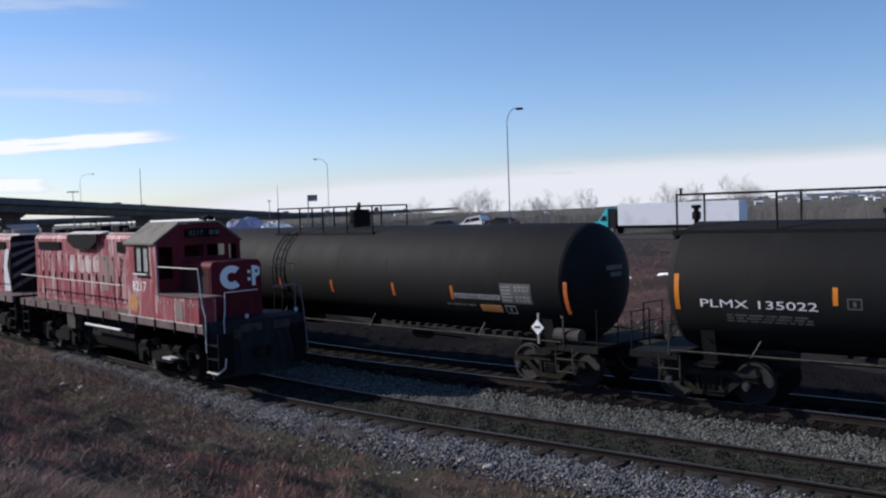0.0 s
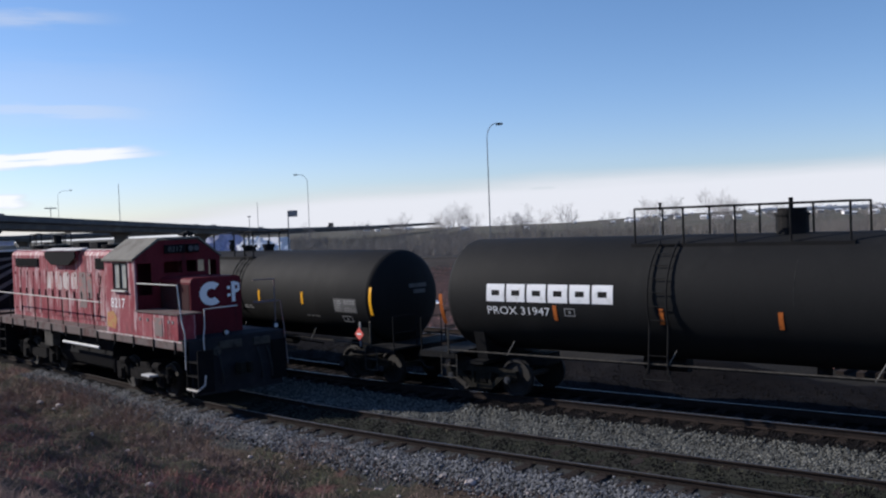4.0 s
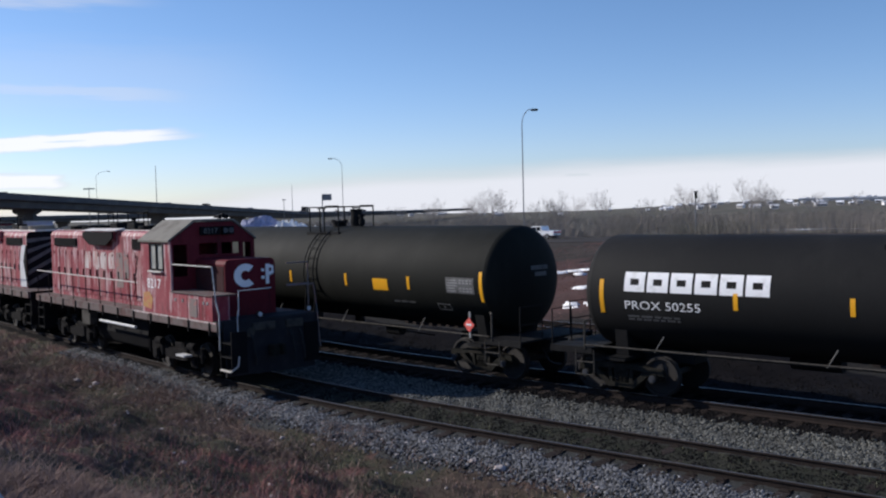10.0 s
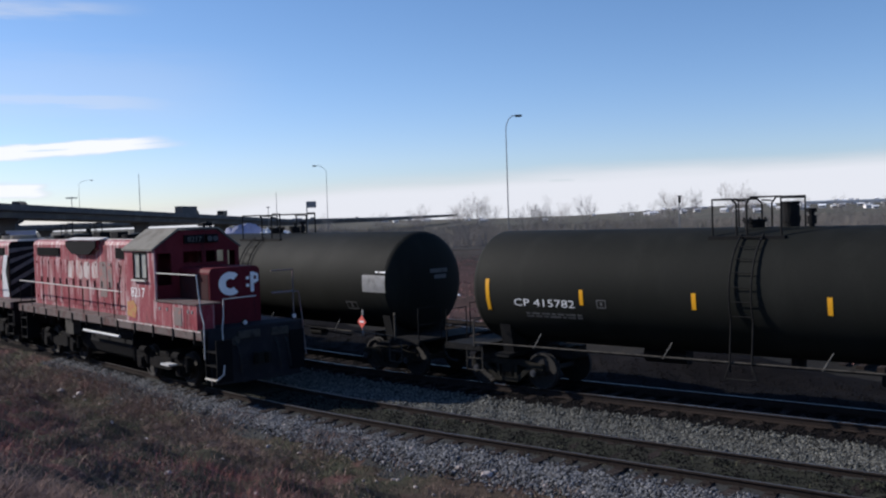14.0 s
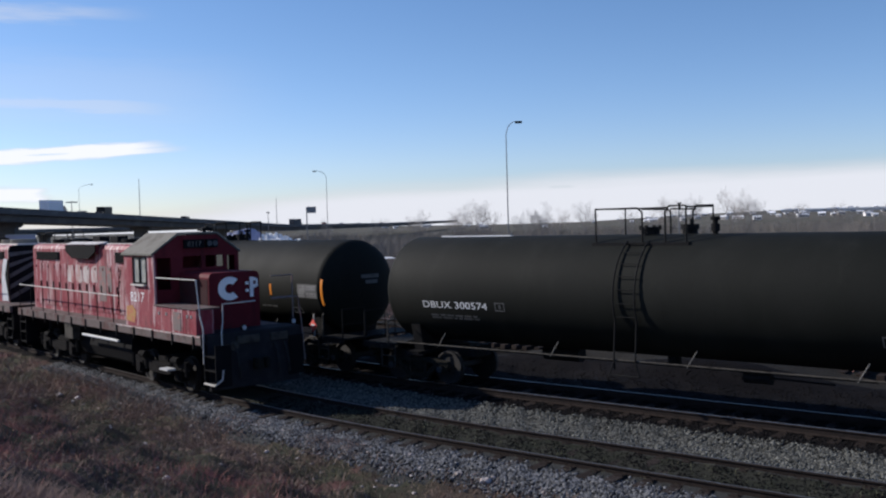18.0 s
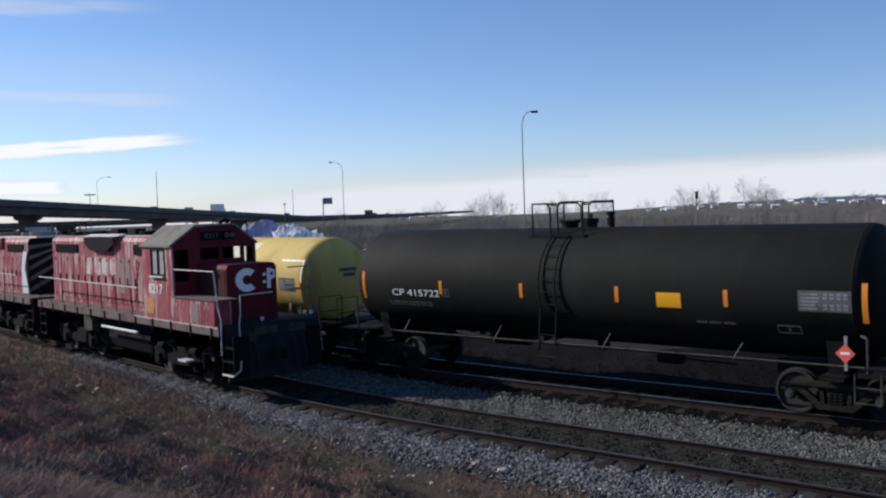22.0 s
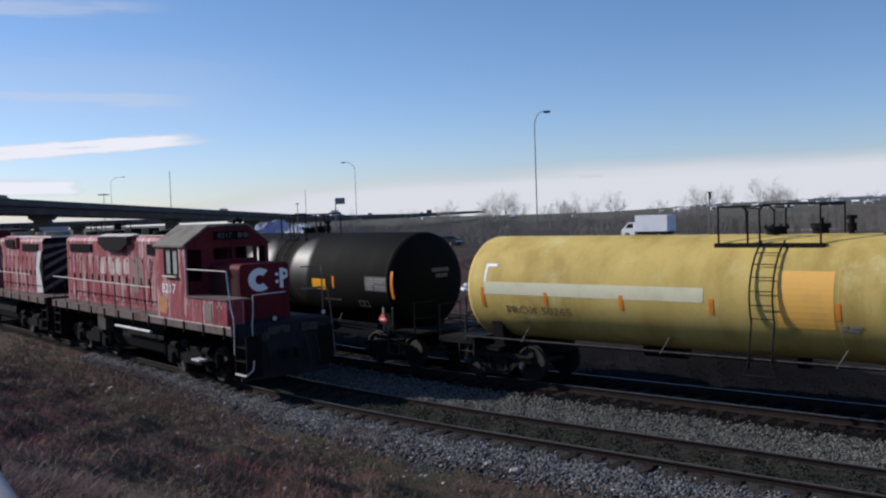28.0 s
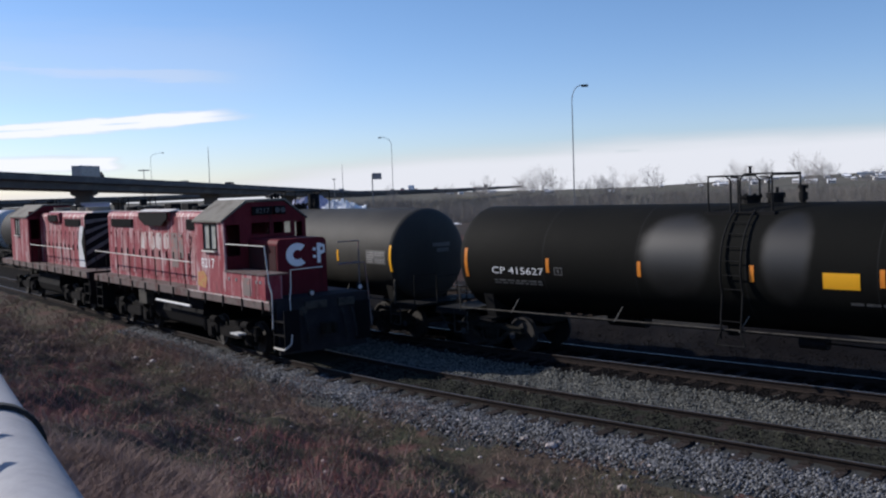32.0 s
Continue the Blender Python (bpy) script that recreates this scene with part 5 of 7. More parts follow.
def make_loco():
    lo = thing("diesel_locomotive", pose(*LOCO_AT, 0, 0, LOCO_TURN), "faded red diesel locomotive with a low nose and weathered paint", "locomotive", "standing locomotives")
    part("underframe", boxed(-14.15, 0.12, -1.5, 1.5, 1.46, 1.70, bevel=0.015), M["loco_deck"], lo)
    for i in range(12):
        x = -13.7 + i * 1.22
        part("frame_tab", boxed(x, x + 0.05, -1.53, -1.49, 1.36, 1.68), M["loco_black"], lo)
    part("sill_edge", boxed(-5.2, 0.1, -1.508, -1.5, 1.655, 1.695), M["loco_fade"], lo, "pale edge strip of the walkway")
    part("front_walkway", boxed(-0.78, 0.1, -1.48, 1.48, 1.705, 1.72), M["loco_front"], lo)
    part("end_sill", boxed(0.125, 0.14, -1.5, 1.5, 1.44, 1.72), M["loco_front"], lo)
    part("long_hood", hood_shell(-14.0, -4.5, 0.93, 1.7, 3.98), M["loco_red"], lo)
    hood_doors(lo, -13.7, -5.0, 1.85, 3.32, 14, -0.932, [M["loco_red"], M["loco_red"], M["loco_fade2"], M["loco_red"], M["loco_red"]])
    grille(lo, -13.55, -11.3, 3.44, 3.72, -0.932)
    grille(lo, -6.42, -5.5, 3.42, 3.74, -0.932)
    bm = prism(bmesh.new(), [(-0.92, 3.66), (-1.02, 3.72), (-1.04, 3.98), (-0.9, 4.02)], "x", -10.25, -7.8)
    bl = part("roof_blister", bm, M["loco_red"], lo)
    part("grille", prism(bmesh.new(), [(-9.75, 3.52), (-8.3, 3.52), (-7.72, 3.76), (-7.72, 3.95), (-10.33, 3.95), (-10.33, 3.76)], "y", -1.08, -1.04), M["loco_black"], bl)
    # pale panel and strips paint the sun's white glint along the hood top
    part("roof_walk", prism(bmesh.new(), [(-1.08, 3.985), (-0.74, 4.06), (-0.7, 4.06), (-0.7, 3.985)], "x", -10.5, -7.55), M["roof_glint"], lo, "sloping roof panel, its sunlit white put into the colour")
    part("roof_edge", boxed(-7.5, -4.6, -0.78, -0.70, 3.984, 4.005), M["roof_glint"], lo)
    part("roof_edge", boxed(-13.9, -10.6, -0.78, -0.72, 3.984, 3.998), M["loco_fade"], lo)
    part("roof_panel", boxed(-13.9, -4.6, -0.68, 0.72, 3.984, 4.0), M["loco_roof"], lo)
    for x in (-13.1, -11.9, -6.9):
        fan = part("roof_fan", rod(bmesh.new(), (x, 0, 4.0), (x, 0, 4.13), 0.5, 22), M["loco_black"], lo)
        part("fan_cap", rod(bmesh.new(), (x, 0, 4.13), (x, 0, 4.17), 0.3, 14), M["loco_roof"], fan)
    for x in (-9.9, -8.4):
        part("exhaust_outlet", boxed(x - 0.3, x + 0.3, -0.18, 0.18, 4.0, 4.22, bevel=0.03), M["loco_black"], lo)
    # worn lettering on the hood: pale weathered blocks
    rnd = random.Random(3)
    for i, (a, b) in enumerate(((-10.5, -9.9), (-9.75, -9.2), (-9.05, -8.55), (-8.4, -7.9))):
        out = [(a, 2.75), (a + 0.1, 2.72), (b - 0.12, 2.74), (b, 2.8), (b - 0.02, 3.22), (b - 0.15, 3.3), (a + 0.05, 3.28), (a - 0.03, 3.1)]
        part("worn_mark", prism(bmesh.new(), [(x + rnd.uniform(-0.04, 0.04), z + rnd.uniform(-0.04, 0.04)) for x, z in out], "y", -0.962, -0.952), M["loco_fade"], lo, "faded pale patch of old lettering")
    for a, b, z0, z1 in ((-7.75, -7.2, 2.2, 3.3), (-7.1, -6.75, 2.5, 3.25)):
        part("bare_panel", boxed(a, b, -0.962, -0.952, z0, z1), M["loco_bare"], lo, "greyed bare metal panel")
    # cab
    cab(lo, -4.5, -2.53, 3.72, 4.25, 1, 3.22)
    me, co = letters("8217", 0.27, 0.92)
    co[:, 0] += -4.12
    co[:, 1] = -1.485
    co[:, 2] += 2.4
    part("lettering", put_co(me, co), M["decal_white"], lo)
    part("stain", prism(bmesh.new(), [(-4.45, 1.85), (-3.9, 1.8), (-3.75, 2.1), (-4.0, 2.3), (-4.4, 2.25)], "y", -1.487, -1.481), M["rust_patch"], lo, "rust-yellow stain")
    nb = part("number_board", boxed(-2.53, -2.46, -0.6, 0.02, 3.86, 4.1, bevel=0.01), M["loco_black"], lo)
    me, co = letters("8217", 0.14, 0.42)
    co2 = co.copy()
    co2[:, 0], co2[:, 1], co2[:, 2] = -2.455, co[:, 0] - 0.5, co[:, 2] + 3.91
    part("lettering", put_co(me, co2), M["decal_dim"], nb)
    hl = part("headlight_box", boxed(-2.53, -2.40, 0.06, 0.4, 3.86, 4.1, bevel=0.02), M["loco_black"], lo)
    for y in (0.14, 0.31):
        part("headlight", rod(bmesh.new(), (-2.41, y, 3.98), (-2.38, y, 3.98), 0.075, 12), M["bearing"], hl)
    horn = part("horn", rod(bmesh.new(), (-2.85, 0.2, 4.27), (-2.85, 0.2, 4.37), 0.035, 8), M["loco_black"], lo)
    for y, z in ((0.1, 4.36), (0.2, 4.4), (0.3, 4.36)):
        part("trumpet", rod(bmesh.new(), (-3.0, y, z), (-2.62, y, z + 0.01), 0.025, 10, 0.06), M["loco_black"], horn)
    # nose
    bm = hood_shell(-2.53, -0.8, 0.75, 1.7, 3.22, 0.12)
    part("nose", bm, M["loco_red_shaded"], lo, "red nose, its shade put into a darker colour")
    # thin dark plate lays the cab's shade over the nose side
    part("nose_side", boxed(-2.5, -0.86, -0.762, -0.752, 1.72, 3.05), M["nose_shade"], lo)
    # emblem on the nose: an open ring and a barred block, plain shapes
    arc = [radians(48 + (312 - 48) * k / 26) for k in range(27)]
    out = [(-0.145 + 0.345 * math.cos(a), 2.78 + 0.315 * math.sin(a)) for a in arc] + [(-0.145 + 0.14 * math.cos(a), 2.78 + 0.13 * math.sin(a)) for a in arc[::-1]]
    ring = prism(bmesh.new(), out, "x", -0.80, -0.786)
    part("emblem", ring, M["emblem_white"], lo, "white open-ring emblem")
    bm = prism(bmesh.new(), [(0.46, 2.52), (0.56, 2.52), (0.56, 2.74), (0.70, 2.8), (0.70, 3.0), (0.56, 3.06), (0.46, 3.06)], "x", -0.80, -0.786)
    part("emblem", bm, M["emblem_white"], lo, "white block emblem")
    part("emblem_slot", boxed(-0.786, -0.782, 0.56, 0.635, 2.86, 2.95), M["loco_red_shaded"], lo)
    for z in (2.66, 2.86):
        part("emblem_dot", boxed(-0.80, -0.786, 0.33, 0.42, z, z + 0.08), M["emblem_white"], lo)
    # lockers along the front walkway
    for a, b, mt in ((-2.5, -1.55, "loco_red"), (-1.52, -0.85, "loco_bare"), (-0.82, -0.1, "loco_red")):
        lk = part("locker", boxed(a, b, -1.49, -1.0, 1.7, 2.34, bevel=0.012), M["loco_red"], lo)
        if mt == "loco_bare":
            part("locker_door", boxed(a + 0.12, b - 0.1, -1.505, -1.488, 1.76, 2.24), M["loco_bare"], lk)
        else:
            part("latch", boxed(a + 0.2, a + 0.28, -1.505, -1.488, 2.12, 2.2), M["decal_grey"], lk)
            part("latch", boxed(b - 0.3, b - 0.22, -1.505, -1.488, 2.12, 2.2), M["decal_grey"], lk)
    part("locker_top", boxed(-2.52, -0.05, -1.52, -0.82, 2.345, 2.38), M["loco_deck"], lo)
    # rails, steps, pilot
    handrail(lo, [(-14.05, -1.44, 2.55), (-5.4, -1.44, 2.5), (-4.9, -1.44, 2.5)], [(-14.05 + i * 1.22, -1.44, 2.54) for i in range(8)], 1.7, M["handrail_pale"])
    handrail(lo, [(-2.5, -1.44, 3.1), (-0.15, -1.44, 3.1), (0.05, -1.46, 2.2), (0.2, -1.46, 1.9), (0.18, -1.46, 1.0)], [], 1.7, M["handrail_pale"])
    handrail(lo, [(0.1, 0.1, 2.48), (0.1, -0.85, 2.46), (0.12, -0.87, 2.0), (0.25, -0.98, 1.75), (0.3, -0.98, 0.7)], [], 1.7, M["handrail_pale"])
    bm = bmesh.new()
    rod(bm, (-0.2, 1.42, 1.7), (-0.2, 1.42, 3.08), 0.02, 6)
    rod(bm, (-0.2, 0.75, 3.08), (-0.2, 1.42, 3.08), 0.02, 6)
    rod(bm, (-0.2, 0.75, 2.5), (-0.2, 1.42, 2.5), 0.02, 6)
    pipe(bm, [(0.1, 0.6, 2.5), (0.1, 1.4, 2.5), (0.15, 1.45, 1.9), (0.3, 1.45, 0.8)], 0.02, 6)
    part("far_handrail", bm, M["loco_bare"], lo)
    bm = bmesh.new()
    for i in range(4):
        rod(bm, (-5.15 + i * 0.08, -1.46, 2.1 + i * 0.3), (-5.05 + i * 0.08, -1.46, 2.1 + i * 0.3 + 0.25), 0.016, 6)
    part("grab_iron", bm, M["loco_black"], lo)
    step_well(lo, 0.42, -1, True)
    step_well(lo, -0.05, 1, False)
    step_well(lo, -13.9, -1, False)
    bm = boxed(0.1, 0.2, -1.35, 1.35, 0.9, 1.7)
    prism(bm, [(-1.3, 0.3), (1.3, 0.3), (1.3, 0.95), (-1.3, 0.95)], "x", 0.15, 0.22)
    part("pilot", bm, M["loco_front"], lo)
    part("bumper_plate", boxed(0.2, 0.27, -0.55, 0.1, 1.42, 1.62, bevel=0.015), M["dusty_iron"], lo)
    part("bumper_plate", boxed(0.2, 0.27, 0.45, 0.95, 1.42, 1.62, bevel=0.015), M["dusty_iron"], lo)
    part("brake_wheel", rod(rod(bmesh.new(), (0.2, -0.62, 1.38), (0.26, -0.62, 1.38), 0.12, 14), (0.26, -0.62, 1.38), (0.3, -0.62, 1.38), 0.04, 8), M["dusty_iron"], lo)
    for y, z in ((-0.3, 1.82), (1.18, 1.86)):
        cl = part("class_light", rod(bmesh.new(), (0.13, y, z), (0.2, y, z), 0.085, 14), M["loco_black"], lo)
        part("lens", rod(bmesh.new(), (0.2, y, z), (0.215, y, z), 0.06, 12), M["decal_grey2"], cl)
    part("step_bracket", pipe(bmesh.new(), [(0.7, -1.43, 0.51), (0.84, -1.3, 0.66), (0.86, -1.28, 0.9)], 0.022, 6), M["handrail_pale"], lo, "white bent step bracket")
    # small pale slab added on the truck, in place of a brake shoe highlight
    part("footboard", boxed(-2.35, -1.85, -1.5, -1.25, 0.62, 0.67, bevel=0.01), M["handrail_pale2"], lo, "pale piece on the truck, painted as a brake highlight")
    part("coupler", COUPLER, None, lo, at=pose(0.35, 0, 0.05))
    for y in (-0.9, -0.6, 0.55, 0.85):
        bm = pipe(bmesh.new(), [(0.22, y, 1.35), (0.36, y, 1.2), (0.38, y + 0.05, 0.8), (0.3, y + 0.1, 0.55)], 0.028, 6)
        part("air_hose", bm, M["rubber"], lo)
    # below the frame
    bm = prism(bmesh.new(), [(-1.0, 0.5), (-0.8, 0.38), (0.8, 0.38), (1.0, 0.5), (1.12, 0.8), (1.05, 1.3), (-1.05, 1.3), (-1.12, 0.8)], "x", -9.2, -5.1)
    part("fuel_tank", bm, M["loco_black"], lo)
    part("air_pipe", rod(bmesh.new(), (-8.1, -1.40, 1.16), (-5.3, -1.40, 1.16), 0.042, 12), M["handrail_pale2"], lo, "pale grey air pipe under the frame")
    part("battery_box", boxed(-9.6, -8.9, -1.45, -1.2, 0.95, 1.45, bevel=0.02), M["dusty_iron"], lo)
    loco_truck(lo, -3.2)
    loco_truck(lo, -11.1)
    return lo


def make_second_loco():
    at = pose(*LOCO_AT, 0, 0, LOCO_TURN) @ pose(-15.2, 0.03, 0, 0, 0, -0.6)
    lo = thing("diesel_locomotive", at, "second faded red locomotive with a striped black end, coupled behind", "locomotive", "standing locomotives")
    part("underframe", boxed(-14.2, 0.0, -1.5, 1.5, 1.46, 1.70, bevel=0.015), M["loco_deck"], lo)
    for i in range(10):
        x = -11.8 + i * 1.22
        part("frame_tab", boxed(x, x + 0.05, -1.53, -1.49, 1.36, 1.68), M["loco_black"], lo)
    part("long_hood", hood_shell(-8.7, -1.9, 0.93, 1.7, 3.92), M["loco_red"], lo)
    part("hood_end", hood_shell(-1.9, -1.84, 0.93, 1.7, 3.92), M["loco_black"], lo, "black end with diagonal grey stripes")
    for i in range(6):
        z = 1.8 + i * 0.42
        out = [(-0.92, z), (-0.92, z + 0.17), (0.92, z + 1.15), (0.92, z + 0.98)]
        out = [(y, min(zz, 3.75)) for y, zz in out]
        part("stripe", prism(bmesh.new(), out, "x", -1.842, -1.834), M["decal_dim"], lo)
    chev = [(-2.75, 1.75), (-1.95, 1.75), (-1.95, 1.95), (-2.3, 2.75), (-1.95, 3.35), (-1.95, 3.4), (-2.45, 3.4), (-2.75, 2.75)]
    part("chevron", prism(bmesh.new(), chev, "y", -0.968, -0.955), M["decal_grey2"], lo, "pale grey chevron")
    part("chevron", prism(bmesh.new(), [(-2.3, 2.75), (-1.95, 1.95), (-1.9, 1.95), (-1.9, 3.4)], "y", -0.966, -0.954), M["loco_black"], lo)
    hood_doors(lo, -8.4, -2.8, 1.85, 3.2, 9, -0.932, [M["loco_red"], M["loco_fade2"], M["loco_red"]])
    grille(lo, -4.6, -2.4, 3.38, 3.68, -0.932)
    bm = prism(bmesh.new(), [(-0.92, 3.45), (-1.02, 3.56), (-1.04, 3.9), (-0.9, 3.96)], "x", -7.0, -5.2)
    part("roof_blister", bm, M["loco_red"], lo)
    grille(lo, -6.8, -5.4, 3.56, 3.84, -1.04, 4)
    part("roof_panel", boxed(-8.6, -2.0, -0.55, 0.55, 3.92, 3.98), M["roof_glint"], lo)
    for x in (-3.0, -4.2, -7.9):
        part("roof_fan", rod(bmesh.new(), (x, 0, 3.98), (x, 0, 4.14), 0.5, 20), M["loco_roof"], lo)
    part("exhaust_outlet", boxed(-6.4, -5.6, -0.2, 0.2, 3.98, 4.2), M["loco_black"], lo)
    cab(lo, -12.0, -8.7, 3.75, 4.25, -1, 3.9)
    part("nose", hood_shell(-13.6, -12.0, 0.8, 1.7, 3.2), M["loco_red_shaded"], lo)
    handrail(lo, [(-8.6, -1.44, 2.52), (-1.9, -1.44, 2.52)], [(-8.4 + i * 1.22, -1.44, 2.52) for i in range(6)], 1.7, M["handrail_pale"])
    bm = boxed(-0.1, 0.05, -1.4, 1.4, 0.8, 1.7)
    part("pilot", bm, M["loco_black"], lo)
    step_well(lo, -0.35, -1, False)
    part("coupler", COUPLER, None, lo, at=pose(0.2, 0, 0.05))
    part("coupler", COUPLER, None, lo, at=pose(-14.1, 0, 0.05, 0, 0, 180))
    part("fuel_tank", prism(bmesh.new(), [(-1.0, 0.5), (-0.8, 0.38), (0.8, 0.38), (1.0, 0.5), (1.12, 0.8), (1.05, 1.3), (-1.05, 1.3), (-1.12, 0.8)], "x", -8.9, -5.4), M["loco_black"], lo)
    loco_truck(lo, -3.0)
    loco_truck(lo, -11.2)
    return lo


M["loco_fade2"] = material("loco_fade2", (0.205, 0.040, 0.048), 0.6, spec=0.25, second=(0.25, 0.12, 0.117), scale=2.5, amount=0.7, layers=(((0.30, 0.22, 0.215), (5.0, 0.5), 0.5, 0.62, 0.85, 1.0), ((0.04, 0.014, 0.014), (3.4, 0.8), 0.56, 0.7, 0.75, 6.0)), grain=0.15, grain_scale=25, stretch=(1, 1, 0.3))
M["loco_bare"] = material("loco_bare", (0.135, 0.108, 0.100), 0.65, second=(0.25, 0.095, 0.085), scale=4, amount=0.6, grain=0.15)
M["handrail_pale2"] = material("handrail_pale2", (0.45, 0.45, 0.45), 0.5, scale=4)
M["decal_grey2"] = material("decal_grey2", (0.46, 0.47, 0.48), 0.55, second=(0.36, 0.34, 0.34), scale=4, amount=0.5)
make_loco()
make_second_loco()


# ---- beyond the tracks: road, overpass, lamps, trees, far houses ----
def polar(az, r):
    return r * math.cos(radians(az)), r * math.sin(radians(az))


ROAD_Z = 0.0


def strip(name, pts_l, pts_r, mat, label, category, thick=0.12):
    bm = bmesh.new()
    prev = None
    for a, b in zip(pts_l, pts_r):
        row = [bm.verts.new(p) for p in (a, b, (b[0], b[1], b[2] - thick), (a[0], a[1], a[2] - thick))]
        if prev:
            for i in range(4):
                j = (i + 1) % 4
                bm.faces.new((prev[i], prev[j], row[j], row[i]))
        else:
            bm.faces.new(row[::-1])
        prev = row
    bm.faces.new(prev)
    ob = new(name, finish(bm, name))
    ob.data.materials.append(mat)
    return tagged(ob, label, category, kind="structure")


ROAD_XS = (-900, -500, -300, -178, -118, -58, 100, 400, 900)
strip("road", [(x, 99.5, ROAD_Z + float(road_dip(x))) for x in ROAD_XS], [(x, 120.5, ROAD_Z + float(road_dip(x))) for x in ROAD_XS], M["asphalt"], "grey asphalt highway beyond the field", "road", 0.3)

# overpass: a long dark deck on hammerhead piers, sinking towards the right
BR0, BRV = Vector((-202.5, 86.0)), Vector((-112.0, 161.0))
BR_LEN = BRV.length
BR_TURN = math.degrees(math.atan2(BRV.y, BRV.x))


def deck_z(k):
    return 9.74 - 4.46 * k if k < 1.25 else max(4.17 - 0.6 * (k - 1.25), 3.2)


def overpass(name, k0, k1, shift, drop, thick, width, label, piers, mat, level=None):
    root = thing(name, Matrix(), label, "overpass", kind="structure")
    n = BRV.normalized().orthogonal()
    n = Vector((-BRV.y, BRV.x)).normalized()
    bm = bmesh.new()
    prev = None
    ks = np.arange(k0, k1 + 0.01, 0.25)
    for k in ks:
        c = BR0 + BRV * k + n * shift
        z = deck_z(k) - drop if level is None else level
        sect = [(-width / 2, 0.0), (-width / 2, -1.35), (-width / 2 + 1.2, -1.6), (-width / 2 + 1.6, -thick), (width / 2 - 1.6, -thick), (width / 2 - 1.2, -1.6), (width / 2, -1.35), (width / 2, 0.0), (width / 2 - 0.35, 0.0), (width / 2 - 0.45, -0.85), (-width / 2 + 0.45, -0.85), (-width / 2 + 0.35, 0.0)]
        row = [bm.verts.new((c.x + n.x * a, c.y + n.y * a, z + b)) for a, b in sect]
        if prev:
            for i in range(len(sect)):
                j = (i + 1) % len(sect)
                bm.faces.new((prev[i], prev[j], row[j], row[i]))
        else:
            bm.faces.new(row[::-1])
        prev = row
    bm.faces.new(prev)
    part("deck", bm, mat, root)
    for k in piers:
        c = BR0 + BRV * k + n * shift
        z = (deck_z(k) - drop if level is None else level) - thick
        m = pose(c.x, c.y, 0, 0, 0, BR_TURN)
        p = part("pier", boxed(-0.9, 0.9, -1.9, 1.9, -6.0, z - 0.9, bevel=0.15), mat, root, at=m)
        part("pier_cap", prism(bmesh.new(), [(-2.1, z - 1.1), (2.1, z - 1.1), (2.9, z - 0.6), (2.9, z), (-2.9, z), (-2.9, z - 0.6)], "x", -1.1, 1.1), mat, p)
    return root


overpass("overpass_near", -1.0, 6.0, 0.0, 0.0, 2.9, 13.0, "dark concrete overpass on hammerhead piers", (-0.75, -0.4, 0.10, 0.47, 0.85), M["bridge_dark"])
overpass("overpass_far", -1.0, 2.0, 90.0, 3.6, 2.6, 12.0, "second lower concrete overpass behind", (-0.3, 0.15, 0.6, 1.05), M["bridge_dark"], 5.2)


def street_lamp(az, r, top, arm, label, name="street_lamp", lamp_way=1):
    x, y = polar(az, r)
    z0 = float(ground_z(x, y, False)) - 0.1
    yaw = math.degrees(math.atan2(-math.cos(radians(az)), math.sin(radians(az))))   # across the line of sight
    root = thing(name, pose(x, y, z0, 0, 0, yaw), label, "street lamp", "street lamps by the highway")
    h = top - z0
    bm = bmesh.new()
    rod(bm, (0, 0, 0), (0, 0, h - 1.6), 0.075, 10, 0.045)
    part("pole", bm, M["galvanised"], root)
    pts = [(lamp_way * arm * (1 - math.cos(a)), 0, h - 1.6 + 1.6 * math.sin(a)) for a in (math.pi / 2 * i / 7 for i in range(8))]
    part("arm", pipe(bmesh.new(), pts, 0.042, 8), M["galvanised"], root)
    e = pts[-1]
    hd = part("lamp_head", boxed(min(e[0], e[0] + lamp_way * 0.75), max(e[0], e[0] + lamp_way * 0.75), -0.16, 0.16, e[2] - 0.16, e[2] + 0.05, bevel=0.05), M["loco_black"], root)
    part("lens", boxed(min(e[0], e[0] + lamp_way * 0.6) + 0.08, max(e[0], e[0] + lamp_way * 0.6), -0.12, 0.12, e[2] - 0.19, e[2] - 0.162), M["galvanised"], hd)
    return root


street_lamp(126.45, 105, 4.46 + 105 * math.tan(radians(5.62)), 1.0, "tall grey steel street lamp with a curved arm")
street_lamp(137.1, 200, 4.46 + 200 * math.tan(radians(3.05)), 2.0, "grey street lamp beside the sign", lamp_way=-1)
street_lamp(150.85, 300, 4.46 + 300 * math.tan(radians(2.5)), 3.2, "grey street lamp behind the overpass")


def mast(az, r, el, cross, label):
    x, y = polar(az, r)
    root = thing("mast", pose(x, y, -3, 0, 0, az - 90), label, "mast")
    h = 7.46 + r * math.tan(radians(el))
    part("pole", rod(bmesh.new(), (0, 0, 0), (0, 0, h), 0.16, 8, 0.08), M["galvanised"], root)
    if cross:
        part("crossarm", boxed(-cross, cross, -0.12, 0.12, h - 0.5, h - 0.2), M["galvanised"], root)


